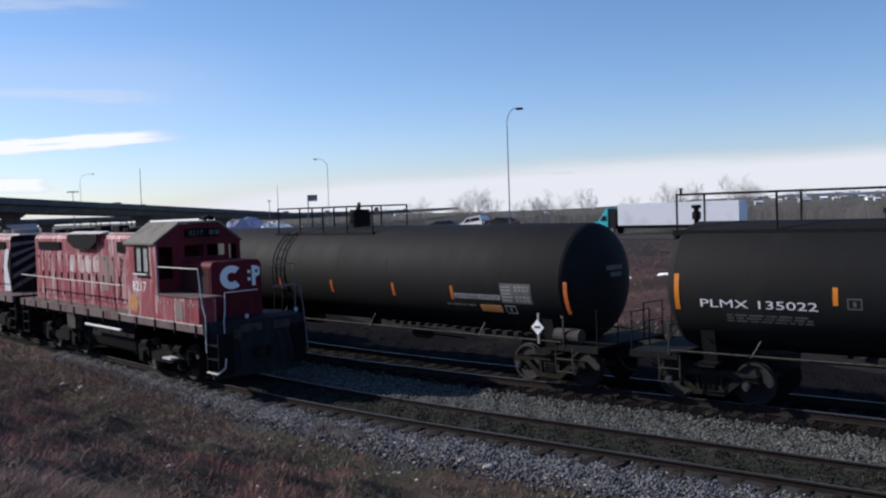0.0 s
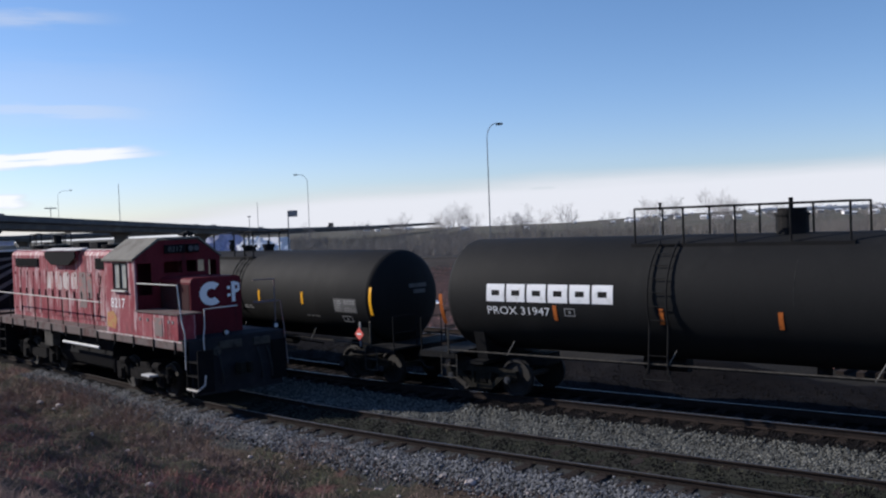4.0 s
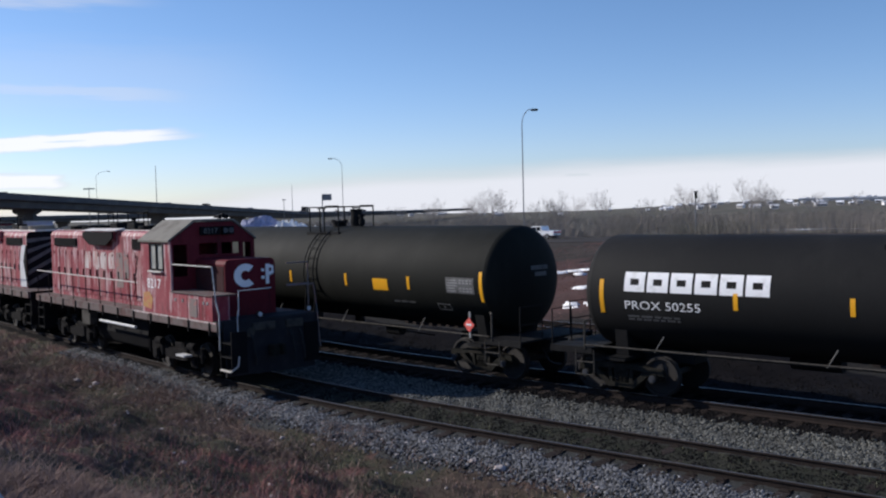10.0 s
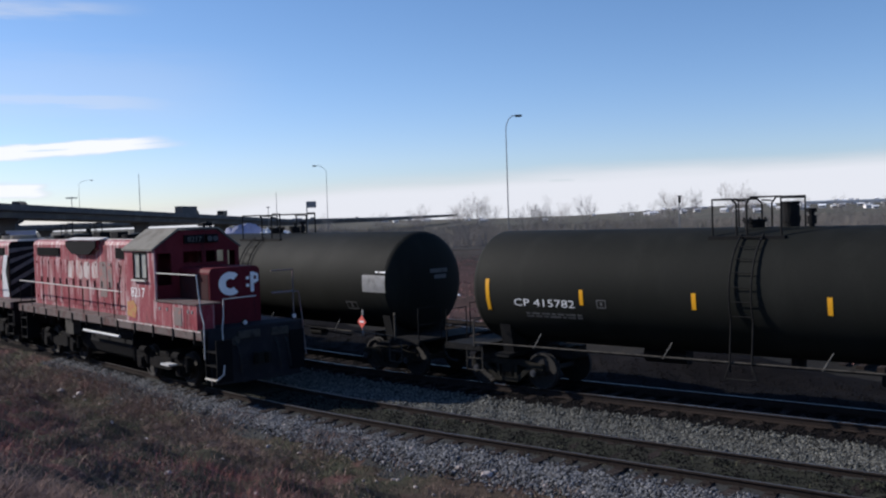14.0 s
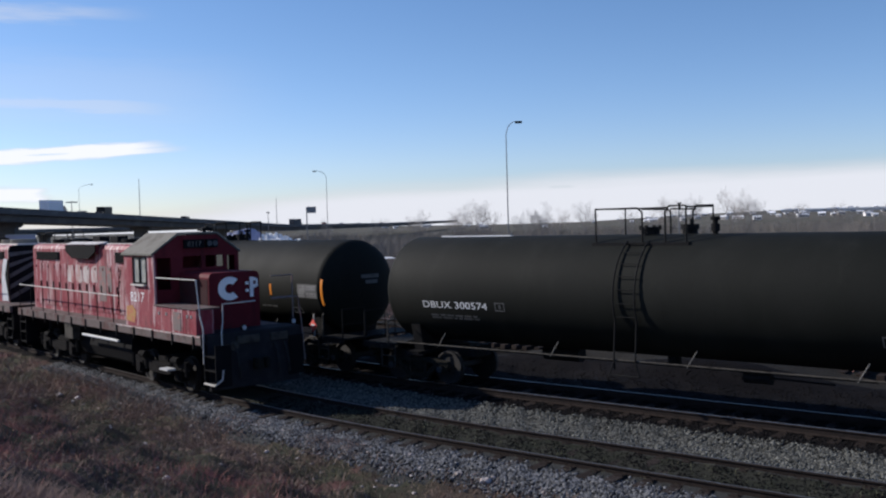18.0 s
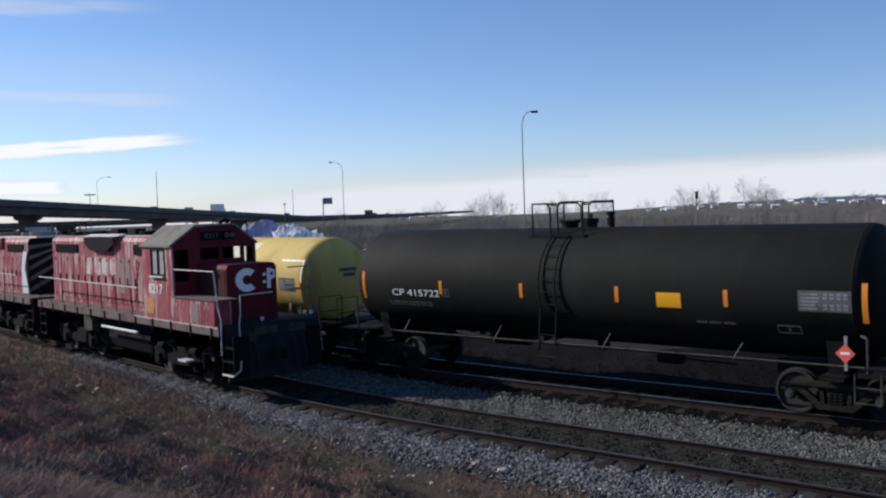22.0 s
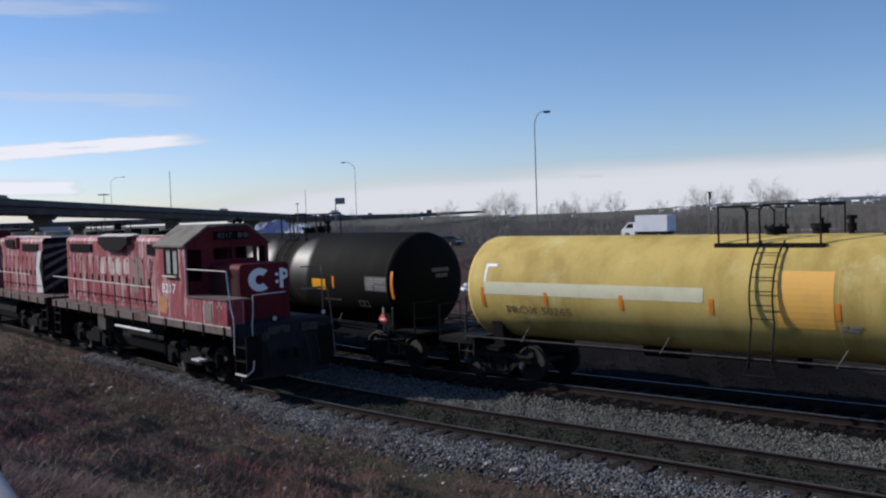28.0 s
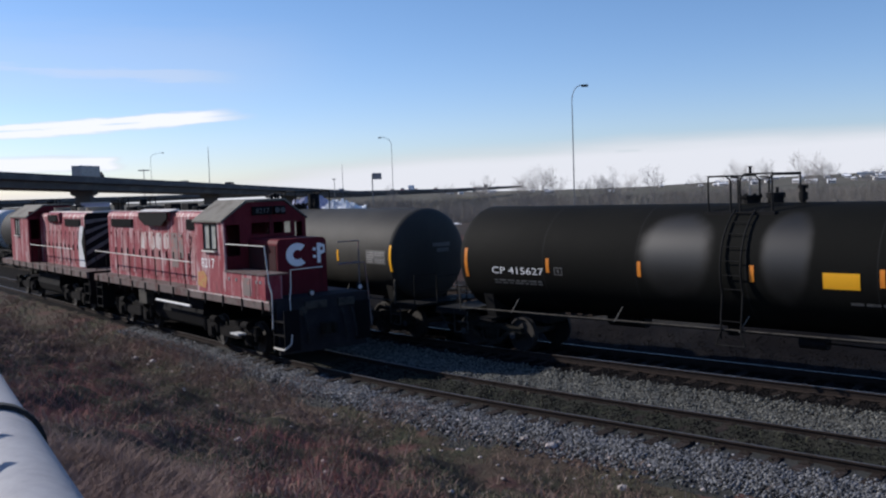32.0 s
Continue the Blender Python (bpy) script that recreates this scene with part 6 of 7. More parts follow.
mast(147.66, 330, 2.78, 0, "thin grey high mast behind the overpass")
mast(151.25, 280, 1.6, 1.5, "short pole with a crossarm")
mast(140.04, 420, 1.55, 0, "thin pale mast in the distance")
mast(140.53, 330, 0.75, 0.6, "thin dark pole in the distance")
mast(116.6, 150, 0.6, 0, "thin wooden pole among bare trees")
sx, sy = polar(116.57, 149.6)
head = thing("signal_head", pose(sx, sy, 4.46 + 149.6 * math.tan(radians(0.18)), 0, 0, 26.57), "dark signal head at the top of a pole", "signal")
part("housing", boxed(-0.2, 0.2, -0.16, 0.16, 0.0, 1.05, bevel=0.04), M["loco_black"], head)
part("hood", boxed(-0.34, 0.34, -0.26, 0.16, 0.95, 1.08, bevel=0.03), M["loco_black"], head)

sx, sy = polar(138.02, 215)
sign = thing("road_sign", pose(sx, sy, 0, 0, 0, 138.02 - 90), "dark rear of a road sign on one post", "road sign")
part("post", rod(bmesh.new(), (-1.05, 0, -1), (-1.05, 0, 8.0), 0.12, 8), M["galvanised"], sign)
part("panel", boxed(-1.0, 1.0, -0.18, -0.10, 6.72, 8.1, bevel=0.03), M["sign_grey"], sign)


# bare trees: trunk, forking limbs, fine twigs
def tree_meshes(seed, h):
    rnd = random.Random(seed)
    wood, fine = bmesh.new(), bmesh.new()

    def twig(bm, p, q, r):
        d = (q - p).normalized()
        a = d.orthogonal().normalized() * r
        b = d.cross(a)
        ring = [bm.verts.new(p + a), bm.verts.new(p - a * 0.5 + b * 0.87), bm.verts.new(p - a * 0.5 - b * 0.87)]
        tip = bm.verts.new(q)
        for i in range(3):
            bm.faces.new((ring[i], ring[(i + 1) % 3], tip))

    def grow(p, d, length, r, level):
        q = p + d * length
        if level < 3:
            rod(wood, p, q, r, 5, r * 0.55)
        else:
            twig(fine, p, q, r)
        if level == 4:
            return
        n = (6, 6, 6, 5)[level]
        side = d.orthogonal().normalized()
        for i in range(n):
            k = rnd.uniform(0.55, 1.0) if level == 0 else 0.3 + 0.7 * (i + rnd.random()) / n
            turn = Matrix.Rotation(i * 2.4 + rnd.uniform(-0.5, 0.5), 3, d)
            spread = radians(rnd.uniform(14, 42) if level == 0 else rnd.uniform(24, 50))
            way = d * math.cos(spread) + (turn @ side) * math.sin(spread)
            way = (way + Vector((0, 0, 0.16))).normalized()
            size = rnd.uniform(0.85, 1.35) if level == 0 else rnd.uniform(0.40, 0.62) * (1.25 - 0.45 * k)
            grow(p + d * length * k, way, length * size, max(r * 0.42, 0.0082), level + 1)
    grow(Vector((0, 0, 0)), Vector((rnd.uniform(-0.06, 0.06), 0, 1)).normalized(), h * 0.34, h * 0.0095, 0)
    k = h / max(v.co.z for v in fine.verts)
    for v in list(wood.verts) + list(fine.verts):
        v.co = Vector((v.co.x * k, v.co.y * k, v.co.z * k))
    a, b = finish(wood, "trunk"), finish(fine, "crown")
    a.materials.append(M["bark"])
    b.materials.append(M["tree_twig"])
    return a, b


TREES = [tree_meshes(s, 8.0) for s in (11, 23, 37, 41)]


def tree(az, r, top_el, k, label="bare leafless tree in grey-brown winter twigs"):
    x, y = polar(az, r)
    z = float(ground_z(x, y, False)) - 0.2
    h = 4.46 + r * math.tan(radians(top_el)) - z
    root = thing("tree", pose(x, y, z, 0, 0, k * 77 % 360), label, "tree", "bare trees beyond the highway")
    root.scale = (h / 8.0,) * 3
    part("trunk", TREES[k % 4][0], None, root)
    part("crown", TREES[k % 4][1], None, root)


for i, (az, r, el) in enumerate(((128.4, 190, 1.25), (127.7, 200, 0.7), (129.2, 200, 0.75), (124.3, 180, 1.0), (124.9, 190, 0.6), (123.5, 190, 0.65), (121.9, 200, 1.0), (131.6, 220, 0.75), (117.0, 175, 1.1), (116.0, 185, 1.2), (113.7, 180, 1.5), (113.1, 190, 1.05), (112.5, 185, 0.95),
                                 (131.8, 240, 0.6), (134.0, 260, 0.3), (137.3, 260, 0.35), (129.3, 230, 0.5), (125.6, 230, 0.4), (119.5, 240, 0.4), (117.9, 210, 0.5), (110.2, 220, 0.5), (107.8, 220, 0.5), (105.5, 230, 0.4), (103, 220, 0.5), (100, 220, 0.5))):
    tree(az, r, el, i)


def blades(name, n, place, height, width, lean, mat, label, category, seed, z_off=0.0, clump=0.0):
    """Many thin leaning stems as one object; place(rng, n) gives x, y."""
    rng = np.random.default_rng(seed)
    x, y = place(rng, n)
    n = len(x)
    z = ground_z(x, y) + z_off
    h = rng.uniform(*height, n)
    if clump:
        h = h * np.clip(0.62 + 0.3 * np.sin(x * clump + 2 * np.sin(y * clump * 0.6)) + 0.25 * np.sin(x * clump * 2.7 + y * clump * 1.9), 0.15, 1.3)
    ang = rng.uniform(0, math.pi * 2, n)
    w = rng.uniform(*width, n)
    lx, ly = rng.normal(0, lean, n) * h, rng.normal(0, lean, n) * h
    cx, cy = np.cos(ang) * w / 2, np.sin(ang) * w / 2
    base = np.stack([x, y, z], -1)
    v0 = base + np.stack([-cx, -cy, 0 * x], -1)
    v1 = base + np.stack([cx, cy, 0 * x], -1)
    mid = base + np.stack([lx * 0.4, ly * 0.4, h * 0.6], -1)
    v2 = mid + np.stack([cx * 0.8, cy * 0.8, 0 * x], -1)
    v3 = mid - np.stack([cx * 0.8, cy * 0.8, 0 * x], -1)
    v4 = base + np.stack([lx, ly, h], -1)
    co = np.stack([v0, v1, v2, v3, v4], 1).reshape(-1, 3)
    i0 = np.arange(n)[:, None] * 5
    tri = np.concatenate([i0 + np.array([0, 1, 2]), i0 + np.array([0, 2, 3]), i0 + np.array([3, 2, 4])], 1).reshape(-1, 3)
    me = bpy.data.meshes.new(name)
    me.vertices.add(len(co))
    me.vertices.foreach_set("co", co.astype(np.float32).ravel())
    me.loops.add(tri.size)
    me.loops.foreach_set("vertex_index", tri.ravel().astype(np.int32))
    me.polygons.add(len(tri))
    me.polygons.foreach_set("loop_start", np.arange(0, tri.size, 3, dtype=np.int32))
    me.update(calc_edges=True)
    me.materials.append(mat)
    return tagged(new(name, me), label, category, kind="stuff")


def sector(a0, a1, r0, r1):
    def place(rng, n):
        a = np.radians(rng.uniform(a0, a1, n))
        r = np.sqrt(rng.uniform(r0 ** 2, r1 ** 2, n))
        keep = np.sin(a * 90) + np.sin(a * 41 + r * 0.05) + rng.normal(0, 0.8, n) > -0.9
        a, r = a[keep], r[keep]
        return r * np.cos(a), r * np.sin(a)
    return place


blades("brush", 150000, sector(96, 142, 136, 270), (0.4, 3.9), (0.015, 0.04), 0.5, M["twigs"], "grey-brown belt of bare shrubs beyond the highway", "shrubs", 1, 0.0, 0.16)
blades("far_woods", 60000, sector(96, 150, 300, 700), (1.0, 5.5), (0.06, 0.16), 0.3, M["twigs"], "distant band of bare woodland", "woods", 2, 0.0, 0.05)

# a tarp-grey heap and a jagged pile of old snow behind the locomotive
def heap(name, az, r, w, d, top_el, mat, label, category, seed, jag):
    x, y = polar(az, r)
    z = float(ground_z(x, y, False)) - 0.3
    h = 4.46 + r * math.tan(radians(top_el)) - z
    bm = bmesh.new()
    bmesh.ops.create_icosphere(bm, subdivisions=5, radius=1.0)
    for v in bm.verts:
        p = v.co + Vector((seed, seed * 1.7, 0))
        k = 1 + 0.2 * noise.noise(p * 2.3) + jag * noise.noise(p * 6.1) + jag * 0.6 * noise.noise(p * 13.0)
        v.co = Vector((v.co.x * w * k, v.co.y * d * k, max(v.co.z, -0.1) * h * k))
    ob = new(name, finish(bm, name))
    ob.data.materials.append(mat)
    ob.matrix_basis = pose(x, y, z, 0, 0, az - 90)
    tagged(ob, label, category)


heap("covered_mound", 141.9, 152, 4.6, 3.0, -0.30, M["tarp_lilac"], "lilac-grey covered heap beside the overpass", "heap", 1.0, 0.08)
heap("snow_mound", 140.5, 148, 2.6, 2.4, -0.62, M["debris"], "jagged pile of dirty snow and rubble", "snow mound", 2.0, 0.17)
heap("snow_mound", 139.6, 146, 2.8, 2.2, -0.80, M["debris"], "white jagged pile of ploughed snow", "snow mound", 3.0, 0.2)
heap("snow_mound", 138.7, 145, 1.9, 1.6, -1.15, M["debris"], "low end of a ploughed snow pile", "snow mound", 5.0, 0.2)


# snow left in hollows of the field
def snow_patch(x, y, w, d, seed):
    rng = random.Random(seed)
    bm = bmesh.new()
    n = 22
    rim, core = [], []
    c = bm.verts.new((x, y, float(ground_z(x, y)) + 0.10))
    for i in range(n):
        a = 2 * math.pi * i / n
        k = rng.uniform(0.65, 1.1)
        px, py = x + w * k * math.cos(a), y + d * k * math.sin(a)
        qx, qy = x + w * k * 0.75 * math.cos(a), y + d * k * 0.75 * math.sin(a)
        rim.append(bm.verts.new((px, py, float(ground_z(px, py)) - 0.03)))
        core.append(bm.verts.new((qx, qy, float(ground_z(qx, qy)) + rng.uniform(0.07, 0.13))))
    for i in range(n):
        j = (i + 1) % n
        bm.faces.new((rim[i], rim[j], core[j], core[i]))
        bm.faces.new((core[i], core[j], c))
    ob = new("snow_patch", finish(bm, "snow_patch", smooth=True))
    ob.data.materials.append(M["snow"])
    tagged(ob, "thin patch of old snow on brown grass", "snow patch", "snow patches on the field")


for i, (x, y, w, d) in enumerate(((-15, 47, 5.5, 1.1), (-9, 50, 3.6, 0.9), (-22, 49, 4.2, 1.0), (-28.5, 46, 2.6, 0.7), (-3, 46, 4, 1.0), (-33, 52, 3, 0.8), (-20, 57, 2.5, 0.6), (-12, 41, 1.8, 0.35), (-26, 40, 1.6, 0.35),
                                  (-30, 150, 22, 3.5), (-5, 152, 18, 3), (-14, 68, 4, 0.7), (-38, 44, 2.2, 0.6), (-94, 95.5, 5.0, 1.6), (-62, 165, 12, 4.0), (-24, 39.5, 1.7, 0.4))):
    rng = random.Random(70 + i)
    if w > 8 or x < -90:
        snow_patch(x, y, w, d, i)
        continue
    for j in range(9):
        k = rng.uniform(0.1, 0.3)
        snow_patch(x + rng.uniform(-0.8, 0.8) * w, y + rng.uniform(-1.6, 1.6) * d, w * k, d * rng.uniform(0.15, 0.4), i * 11 + j)


# houses on the far rise
def house(w, d, h, label):
    root = thing("house", Matrix(), label, "house", "houses on the far rise")
    part("wall", boxed(-w / 2, w / 2, -d / 2, d / 2, -3, h), M["house_pale"], root)
    part("roof", prism(bmesh.new(), [(-d / 2 - 0.6, h), (d / 2 + 0.6, h), (0, h + d * 0.3)], "x", -w / 2 - 0.5, w / 2 + 0.5), M["house_roof"], root)
    for i in range(3):
        part("window", boxed(-w * 0.35 + i * w * 0.28, -w * 0.35 + i * w * 0.28 + 1.6, -d / 2 - 0.05, -d / 2 + 0.02, h * 0.35, h * 0.75), M["window_dark"], root)
    return root


KINDS = [house(7.5, 6, 2.7, "pale two-storey house far off"), house(12, 6, 2.2, "long pale building far off"), house(5, 4.5, 1.9, "small pale house far off")]
rnd_h = random.Random(8)
for i in range(110):
    az = rnd_h.uniform(101, 118.5) if i < 96 else rnd_h.uniform(118, 134)
    r = rnd_h.uniform(1000, 2500)
    x, y = polar(az, r)
    m = pose(x, y, float(ground_z(x, y, False)), 0, 0, az - 90 + rnd_h.uniform(-30, 30))
    if i < 3:
        KINDS[i].matrix_basis = m
    else:
        copy_thing(KINDS[i % 3], m)


for az, r, w in ((108.9, 1150, 34), (106.6, 1200, 60), (110.6, 1300, 20), (103.8, 1250, 40)):
    x, y = polar(az, r)
    root = thing("long_building", pose(x, y, 4.46 + r * math.tan(radians(-0.02)), 0, 0, az - 90), "long pale flat-roofed building on the far rise", "building")
    part("wall", boxed(-w / 2, w / 2, -6, 6, -2.2, 0.2), M["house_pale"], root)
    part("roof", boxed(-w / 2 - 0.5, w / 2 + 0.5, -6.5, 6.5, 0.2, 1.3), M["snow"], root, "white roof")


# ---- vehicles ----
def vehicle(name, label, profile, width, mat, windows, wheels, r=0.35, extra=()):
    """A road vehicle that faces +x. profile, windows: outlines in x and z; wheels: x of the axles."""
    root = thing(name, Matrix(), label, name.replace("_", " "))
    bm = prism(bmesh.new(), profile, "y", -width / 2, width / 2)
    bmesh.ops.bevel(bm, geom=list(bm.edges), offset=0.05, segments=1, affect="EDGES")
    part("body", bm, mat, root)
    for w in windows:
        part("window", prism(bmesh.new(), w, "y", -width / 2 - 0.012, width / 2 + 0.012), M["window_dark"], root)
    tyre = rod(bmesh.new(), (0, -0.11, 0), (0, 0.11, 0), r, 16)
    tyre = finish(tyre, "wheel")
    tyre.materials.append(M["rubber"])
    for x in wheels:
        for s in (-1, 1):
            w = part("wheel", tyre, None, root, at=pose(x, s * (width / 2 - 0.08), r))
            part("rim", rod(bmesh.new(), (0, s * 0.1, 0), (0, s * 0.125, 0), r * 0.6, 10), M["galvanised"], w)
    for nm, outline, y0, y1, mt in extra:
        part(nm, prism(bmesh.new(), outline, "y", y0, y1), mt, root)
    return root


def rect(x0, x1, z0, z1):
    return [(x0, z0), (x1, z0), (x1, z1), (x0, z1)]


def suv(mat, label, name="car"):
    return vehicle(name, label, [(-2.35, 0.35), (2.3, 0.35), (2.35, 0.8), (2.2, 1.0), (1.1, 1.12), (0.35, 1.72), (-2.05, 1.78), (-2.38, 1.1)], 1.85, mat,
                   [[(0.85, 1.12), (0.28, 1.62), (-0.35, 1.64), (-0.35, 1.12)], [(-0.45, 1.12), (-0.45, 1.64), (-1.9, 1.66), (-2.1, 1.14)]], (-1.4, 1.45), 0.37,
                   [("headlight", rect(2.28, 2.37, 0.68, 0.85), -0.9, 0.9, M["decal_white"]), ("tail_light", rect(-2.4, -2.33, 0.9, 1.1), -0.9, 0.9, M["placard_red"])])


def sedan(mat, label):
    return vehicle("car", label, [(-2.35, 0.32), (2.3, 0.32), (2.35, 0.65), (2.1, 0.86), (1.0, 0.95), (0.35, 1.40), (-0.95, 1.42), (-1.75, 1.02), (-2.38, 0.95)], 1.8, mat,
                   [[(0.8, 0.97), (0.28, 1.32), (-0.3, 1.34), (-0.3, 0.97)], [(-0.38, 0.97), (-0.38, 1.34), (-0.92, 1.34), (-1.5, 1.02)]], (-1.4, 1.45), 0.33,
                   [("headlight", rect(2.26, 2.37, 0.58, 0.72), -0.88, 0.88, M["decal_white"]), ("tail_light", rect(-2.4, -2.33, 0.75, 0.92), -0.88, 0.88, M["placard_red"])])


def pickup(label):
    return vehicle("pickup_truck", label, [(-2.85, 0.5), (2.75, 0.5), (2.8, 1.0), (2.6, 1.15), (1.5, 1.2), (0.9, 1.82), (-0.65, 1.85), (-0.75, 1.18), (-2.85, 1.18)], 1.95, M["car_white"],
                   [[(1.25, 1.22), (0.82, 1.72), (0.2, 1.74), (0.2, 1.22)], [(0.1, 1.22), (0.1, 1.74), (-0.55, 1.75), (-0.6, 1.22)]], (-1.75, 1.75), 0.4,
                   [("tail_light", rect(-2.9, -2.83, 0.85, 1.1), -0.9, 0.9, M["placard_red"])])


def van(label):
    return vehicle("van", label, [(-2.8, 0.45), (2.7, 0.45), (2.75, 0.95), (2.5, 1.15), (1.75, 1.25), (1.15, 1.95), (-2.7, 2.0), (-2.82, 1.0)], 1.95, M["car_white"],
                   [[(1.55, 1.28), (1.08, 1.82), (0.4, 1.84), (0.4, 1.28)]], (-1.75, 1.8), 0.36,
                   [("roof_rack", rect(-2.4, 0.9, 2.12, 2.2), -0.8, 0.8, M["car_dark"]), ("rack_foot", rect(-2.2, -2.1, 1.98, 2.12), -0.8, 0.8, M["car_dark"]), ("rack_foot", rect(0.5, 0.6, 1.95, 2.12), -0.8, 0.8, M["car_dark"])])


def box_truck(label, length=6.2, mat="trailer_white", cab_mat="car_white", height=3.45):
    t = vehicle("box_truck", label, [(length / 2, 0.5), (length / 2 + 2.1, 0.5), (length / 2 + 2.15, 1.25), (length / 2 + 1.7, 1.45), (length / 2 + 1.1, 2.15), (length / 2, 2.2)], 2.1, M[cab_mat],
                [[(length / 2 + 1.5, 1.45), (length / 2 + 1.02, 2.02), (length / 2 + 0.3, 2.05), (length / 2 + 0.3, 1.45)]], (-length / 2 + 1.3, length / 2 + 1.2), 0.42)
    part("cargo_box", boxed(-length / 2, length / 2 - 0.1, -1.2, 1.2, 0.95, height, bevel=0.04), M[mat], t)
    part("chassis", boxed(-length / 2, length / 2 + 1.5, -0.5, 0.5, 0.55, 0.95), M["car_dark"], t)
    return t


def semi(label):
    t = vehicle("semi_truck", label, [(9.9, 0.6), (12.6, 0.6), (12.7, 1.5), (11.3, 1.75), (10.85, 2.55), (9.9, 3.75)], 2.4, M["car_teal"],
                [[(11.1, 1.8), (10.7, 2.45), (10.1, 2.5), (10.1, 1.8)]], (11.7, 9.3, -6.3, -7.6), 0.5)
    part("sleeper", boxed(8.75, 9.9, -1.1, 1.1, 0.7, 3.45, bevel=0.05), M["car_dark"], t)
    part("trailer", boxed(-8.6, 8.3, -1.28, 1.28, 1.15, 4.05, bevel=0.04), M["trailer_white"], t)
    part("chassis", boxed(-8.0, 10.0, -0.5, 0.5, 0.75, 1.15), M["car_dark"], t)
    return t


def car_carrier(label):
    t = vehicle("car_transporter", label, [(9.4, 0.6), (12.4, 0.6), (12.5, 1.4), (12.2, 1.6), (11.6, 1.9), (11.3, 2.35), (9.6, 2.4)], 2.3, M["car_dark"],
                [[(11.9, 1.62), (11.2, 2.2), (10.4, 2.2), (10.4, 1.62)]], (11.5, -7.5, -8.6), 0.46)
    part("deck", boxed(-9.8, 9.0, -1.2, 1.2, 0.82, 0.96, bevel=0.02), M["galvanised"], t)
    for x in (-2.9, 2.6, 4.6, 8.6):
        part("ramp_support", boxed(x - 0.08, x + 0.08, -1.1, 1.1, 0.96, 1.42), M["galvanised"], t)
    part("chassis", boxed(-9.0, 11.0, -0.45, 0.45, 0.55, 0.82), M["car_dark"], t)
    return t


TRAFFIC = []          # (thing, place at time t, heading and tilt): steady speeds along the road


def on_road(ob, x_at, t0, speed, lane_y, lift=0.0, tilt=0.0, backwards=False):
    TRAFFIC.append((ob, lambda t: (x_at + speed * (t - t0), lane_y, ROAD_Z + float(road_dip(x_at + speed * (t - t0))) + lift), (0 if (speed > 0) != backwards else 180, tilt)))


def on_bridge(ob, k_at, t0, rate, side):
    n = Vector((-BRV.y, BRV.x)).normalized()

    def place(t):
        k = min(max(k_at + rate * (t - t0), -0.95), 5.9)
        c = BR0 + BRV * k + n * side
        return c.x, c.y, deck_z(k) - 0.85
    TRAFFIC.append((ob, place, (BR_TURN if rate > 0 else BR_TURN + 180, 0.0)))


on_road(car_carrier("long car transporter trailer carrying three cars"), -82.6, 0.0, 18.1, 104.0)
on_road(suv(M["car_white"], "white sport utility car on a car transporter"), -83.1, 0.0, 18.1, 104.0, 1.52, 6.5, True)
on_road(sedan(M["car_dark"], "black saloon car on a car transporter"), -78.2, 0.0, 18.1, 104.0, 1.75, -4.0, True)
on_road(sedan(M["car_dark"], "black car low on a car transporter"), -88.1, 0.0, 18.1, 104.0, 1.62)
on_road(semi("long white semi-trailer with a teal cab"), -57.8, 0.0, -20.3, 115.0)
on_road(van("white van with a black roof rack"), -62.7, 5.5, -22.8, 115.0)
on_road(pickup("white pickup truck on the highway"), -82.9, 6.0, 26.0, 104.0)
on_road(pickup("white pickup truck with an empty bed"), -61.3, 9.0, -20.6, 115.0)
on_road(sedan(M["car_dark"], "dark car on the highway"), -44.0, 13.0, -22.0, 115.0)
on_road(box_truck("white box truck on the highway", 4.9, height=3.1), -65.5, 28.0, -22.5, 115.0)
on_road(sedan(M["car_dark"], "dark car on the highway"), -49.0, 30.0, 22.0, 104.0)
on_bridge(box_truck("dark truck crossing the overpass", 14.0, "bridge_dark", "car_dark"), 0.254, 12.0, 0.184, -3.0)
on_bridge(box_truck("dark box truck crossing the overpass", 5.0, "car_dark", "car_dark"), 0.25, 19.0, -0.13, 3.0)
on_bridge(box_truck("pale box truck crossing the overpass", 7.0, "trailer_white", "car_grey"), 0.82, 23.0, 0.13, -3.0)
on_bridge(box_truck("grey box truck crossing the overpass", 8.0, "car_grey", "car_dark"), 0.08, 32.0, 0.128, -3.0)
on_bridge(suv(M["car_dark"], "dark car on the overpass"), 0.513, 9.0, 0.13, -3.0)
for i, (k, t0, rate, side) in enumerate(((0.75, 9.0, 0.13, -3.0), (0.2, 9.0, -0.13, 3.0), (0.03, 19.0, 0.13, -3.0), (0.17, 19.0, 0.13, -3.0), (0.38, 19.0, 0.13, -3.0), (0.75, 19.0, 0.13, -3.0), (0.3, 23.0, -0.13, 3.0), (0.5, 23.0, -0.13, 3.0), (0.35, 0.0, 0.13, -3.0), (0.5, 0.0, -0.13, 3.0), (0.28, 31.5, 0.13, -3.0), (0.45, 31.5, 0.13, -3.0), (0.62, 31.5, -0.13, 3.0), (0.28, 12.0, -0.13, 3.0), (0.6, 16.0, -0.13, 3.0), (0.4, 26.0, 0.13, -3.0))):
    on_bridge((suv if i % 2 else sedan)(M[("car_dark", "car_grey")[i % 3 == 0]], "dark car on the overpass"), k, t0, rate, side)


def drive():
    for ob, place, (turn, tilt) in TRAFFIC:
        walk(ob, [(t, pose(*place(t), 0, tilt, turn)) for t in (i * 2.0 for i in range(17))])


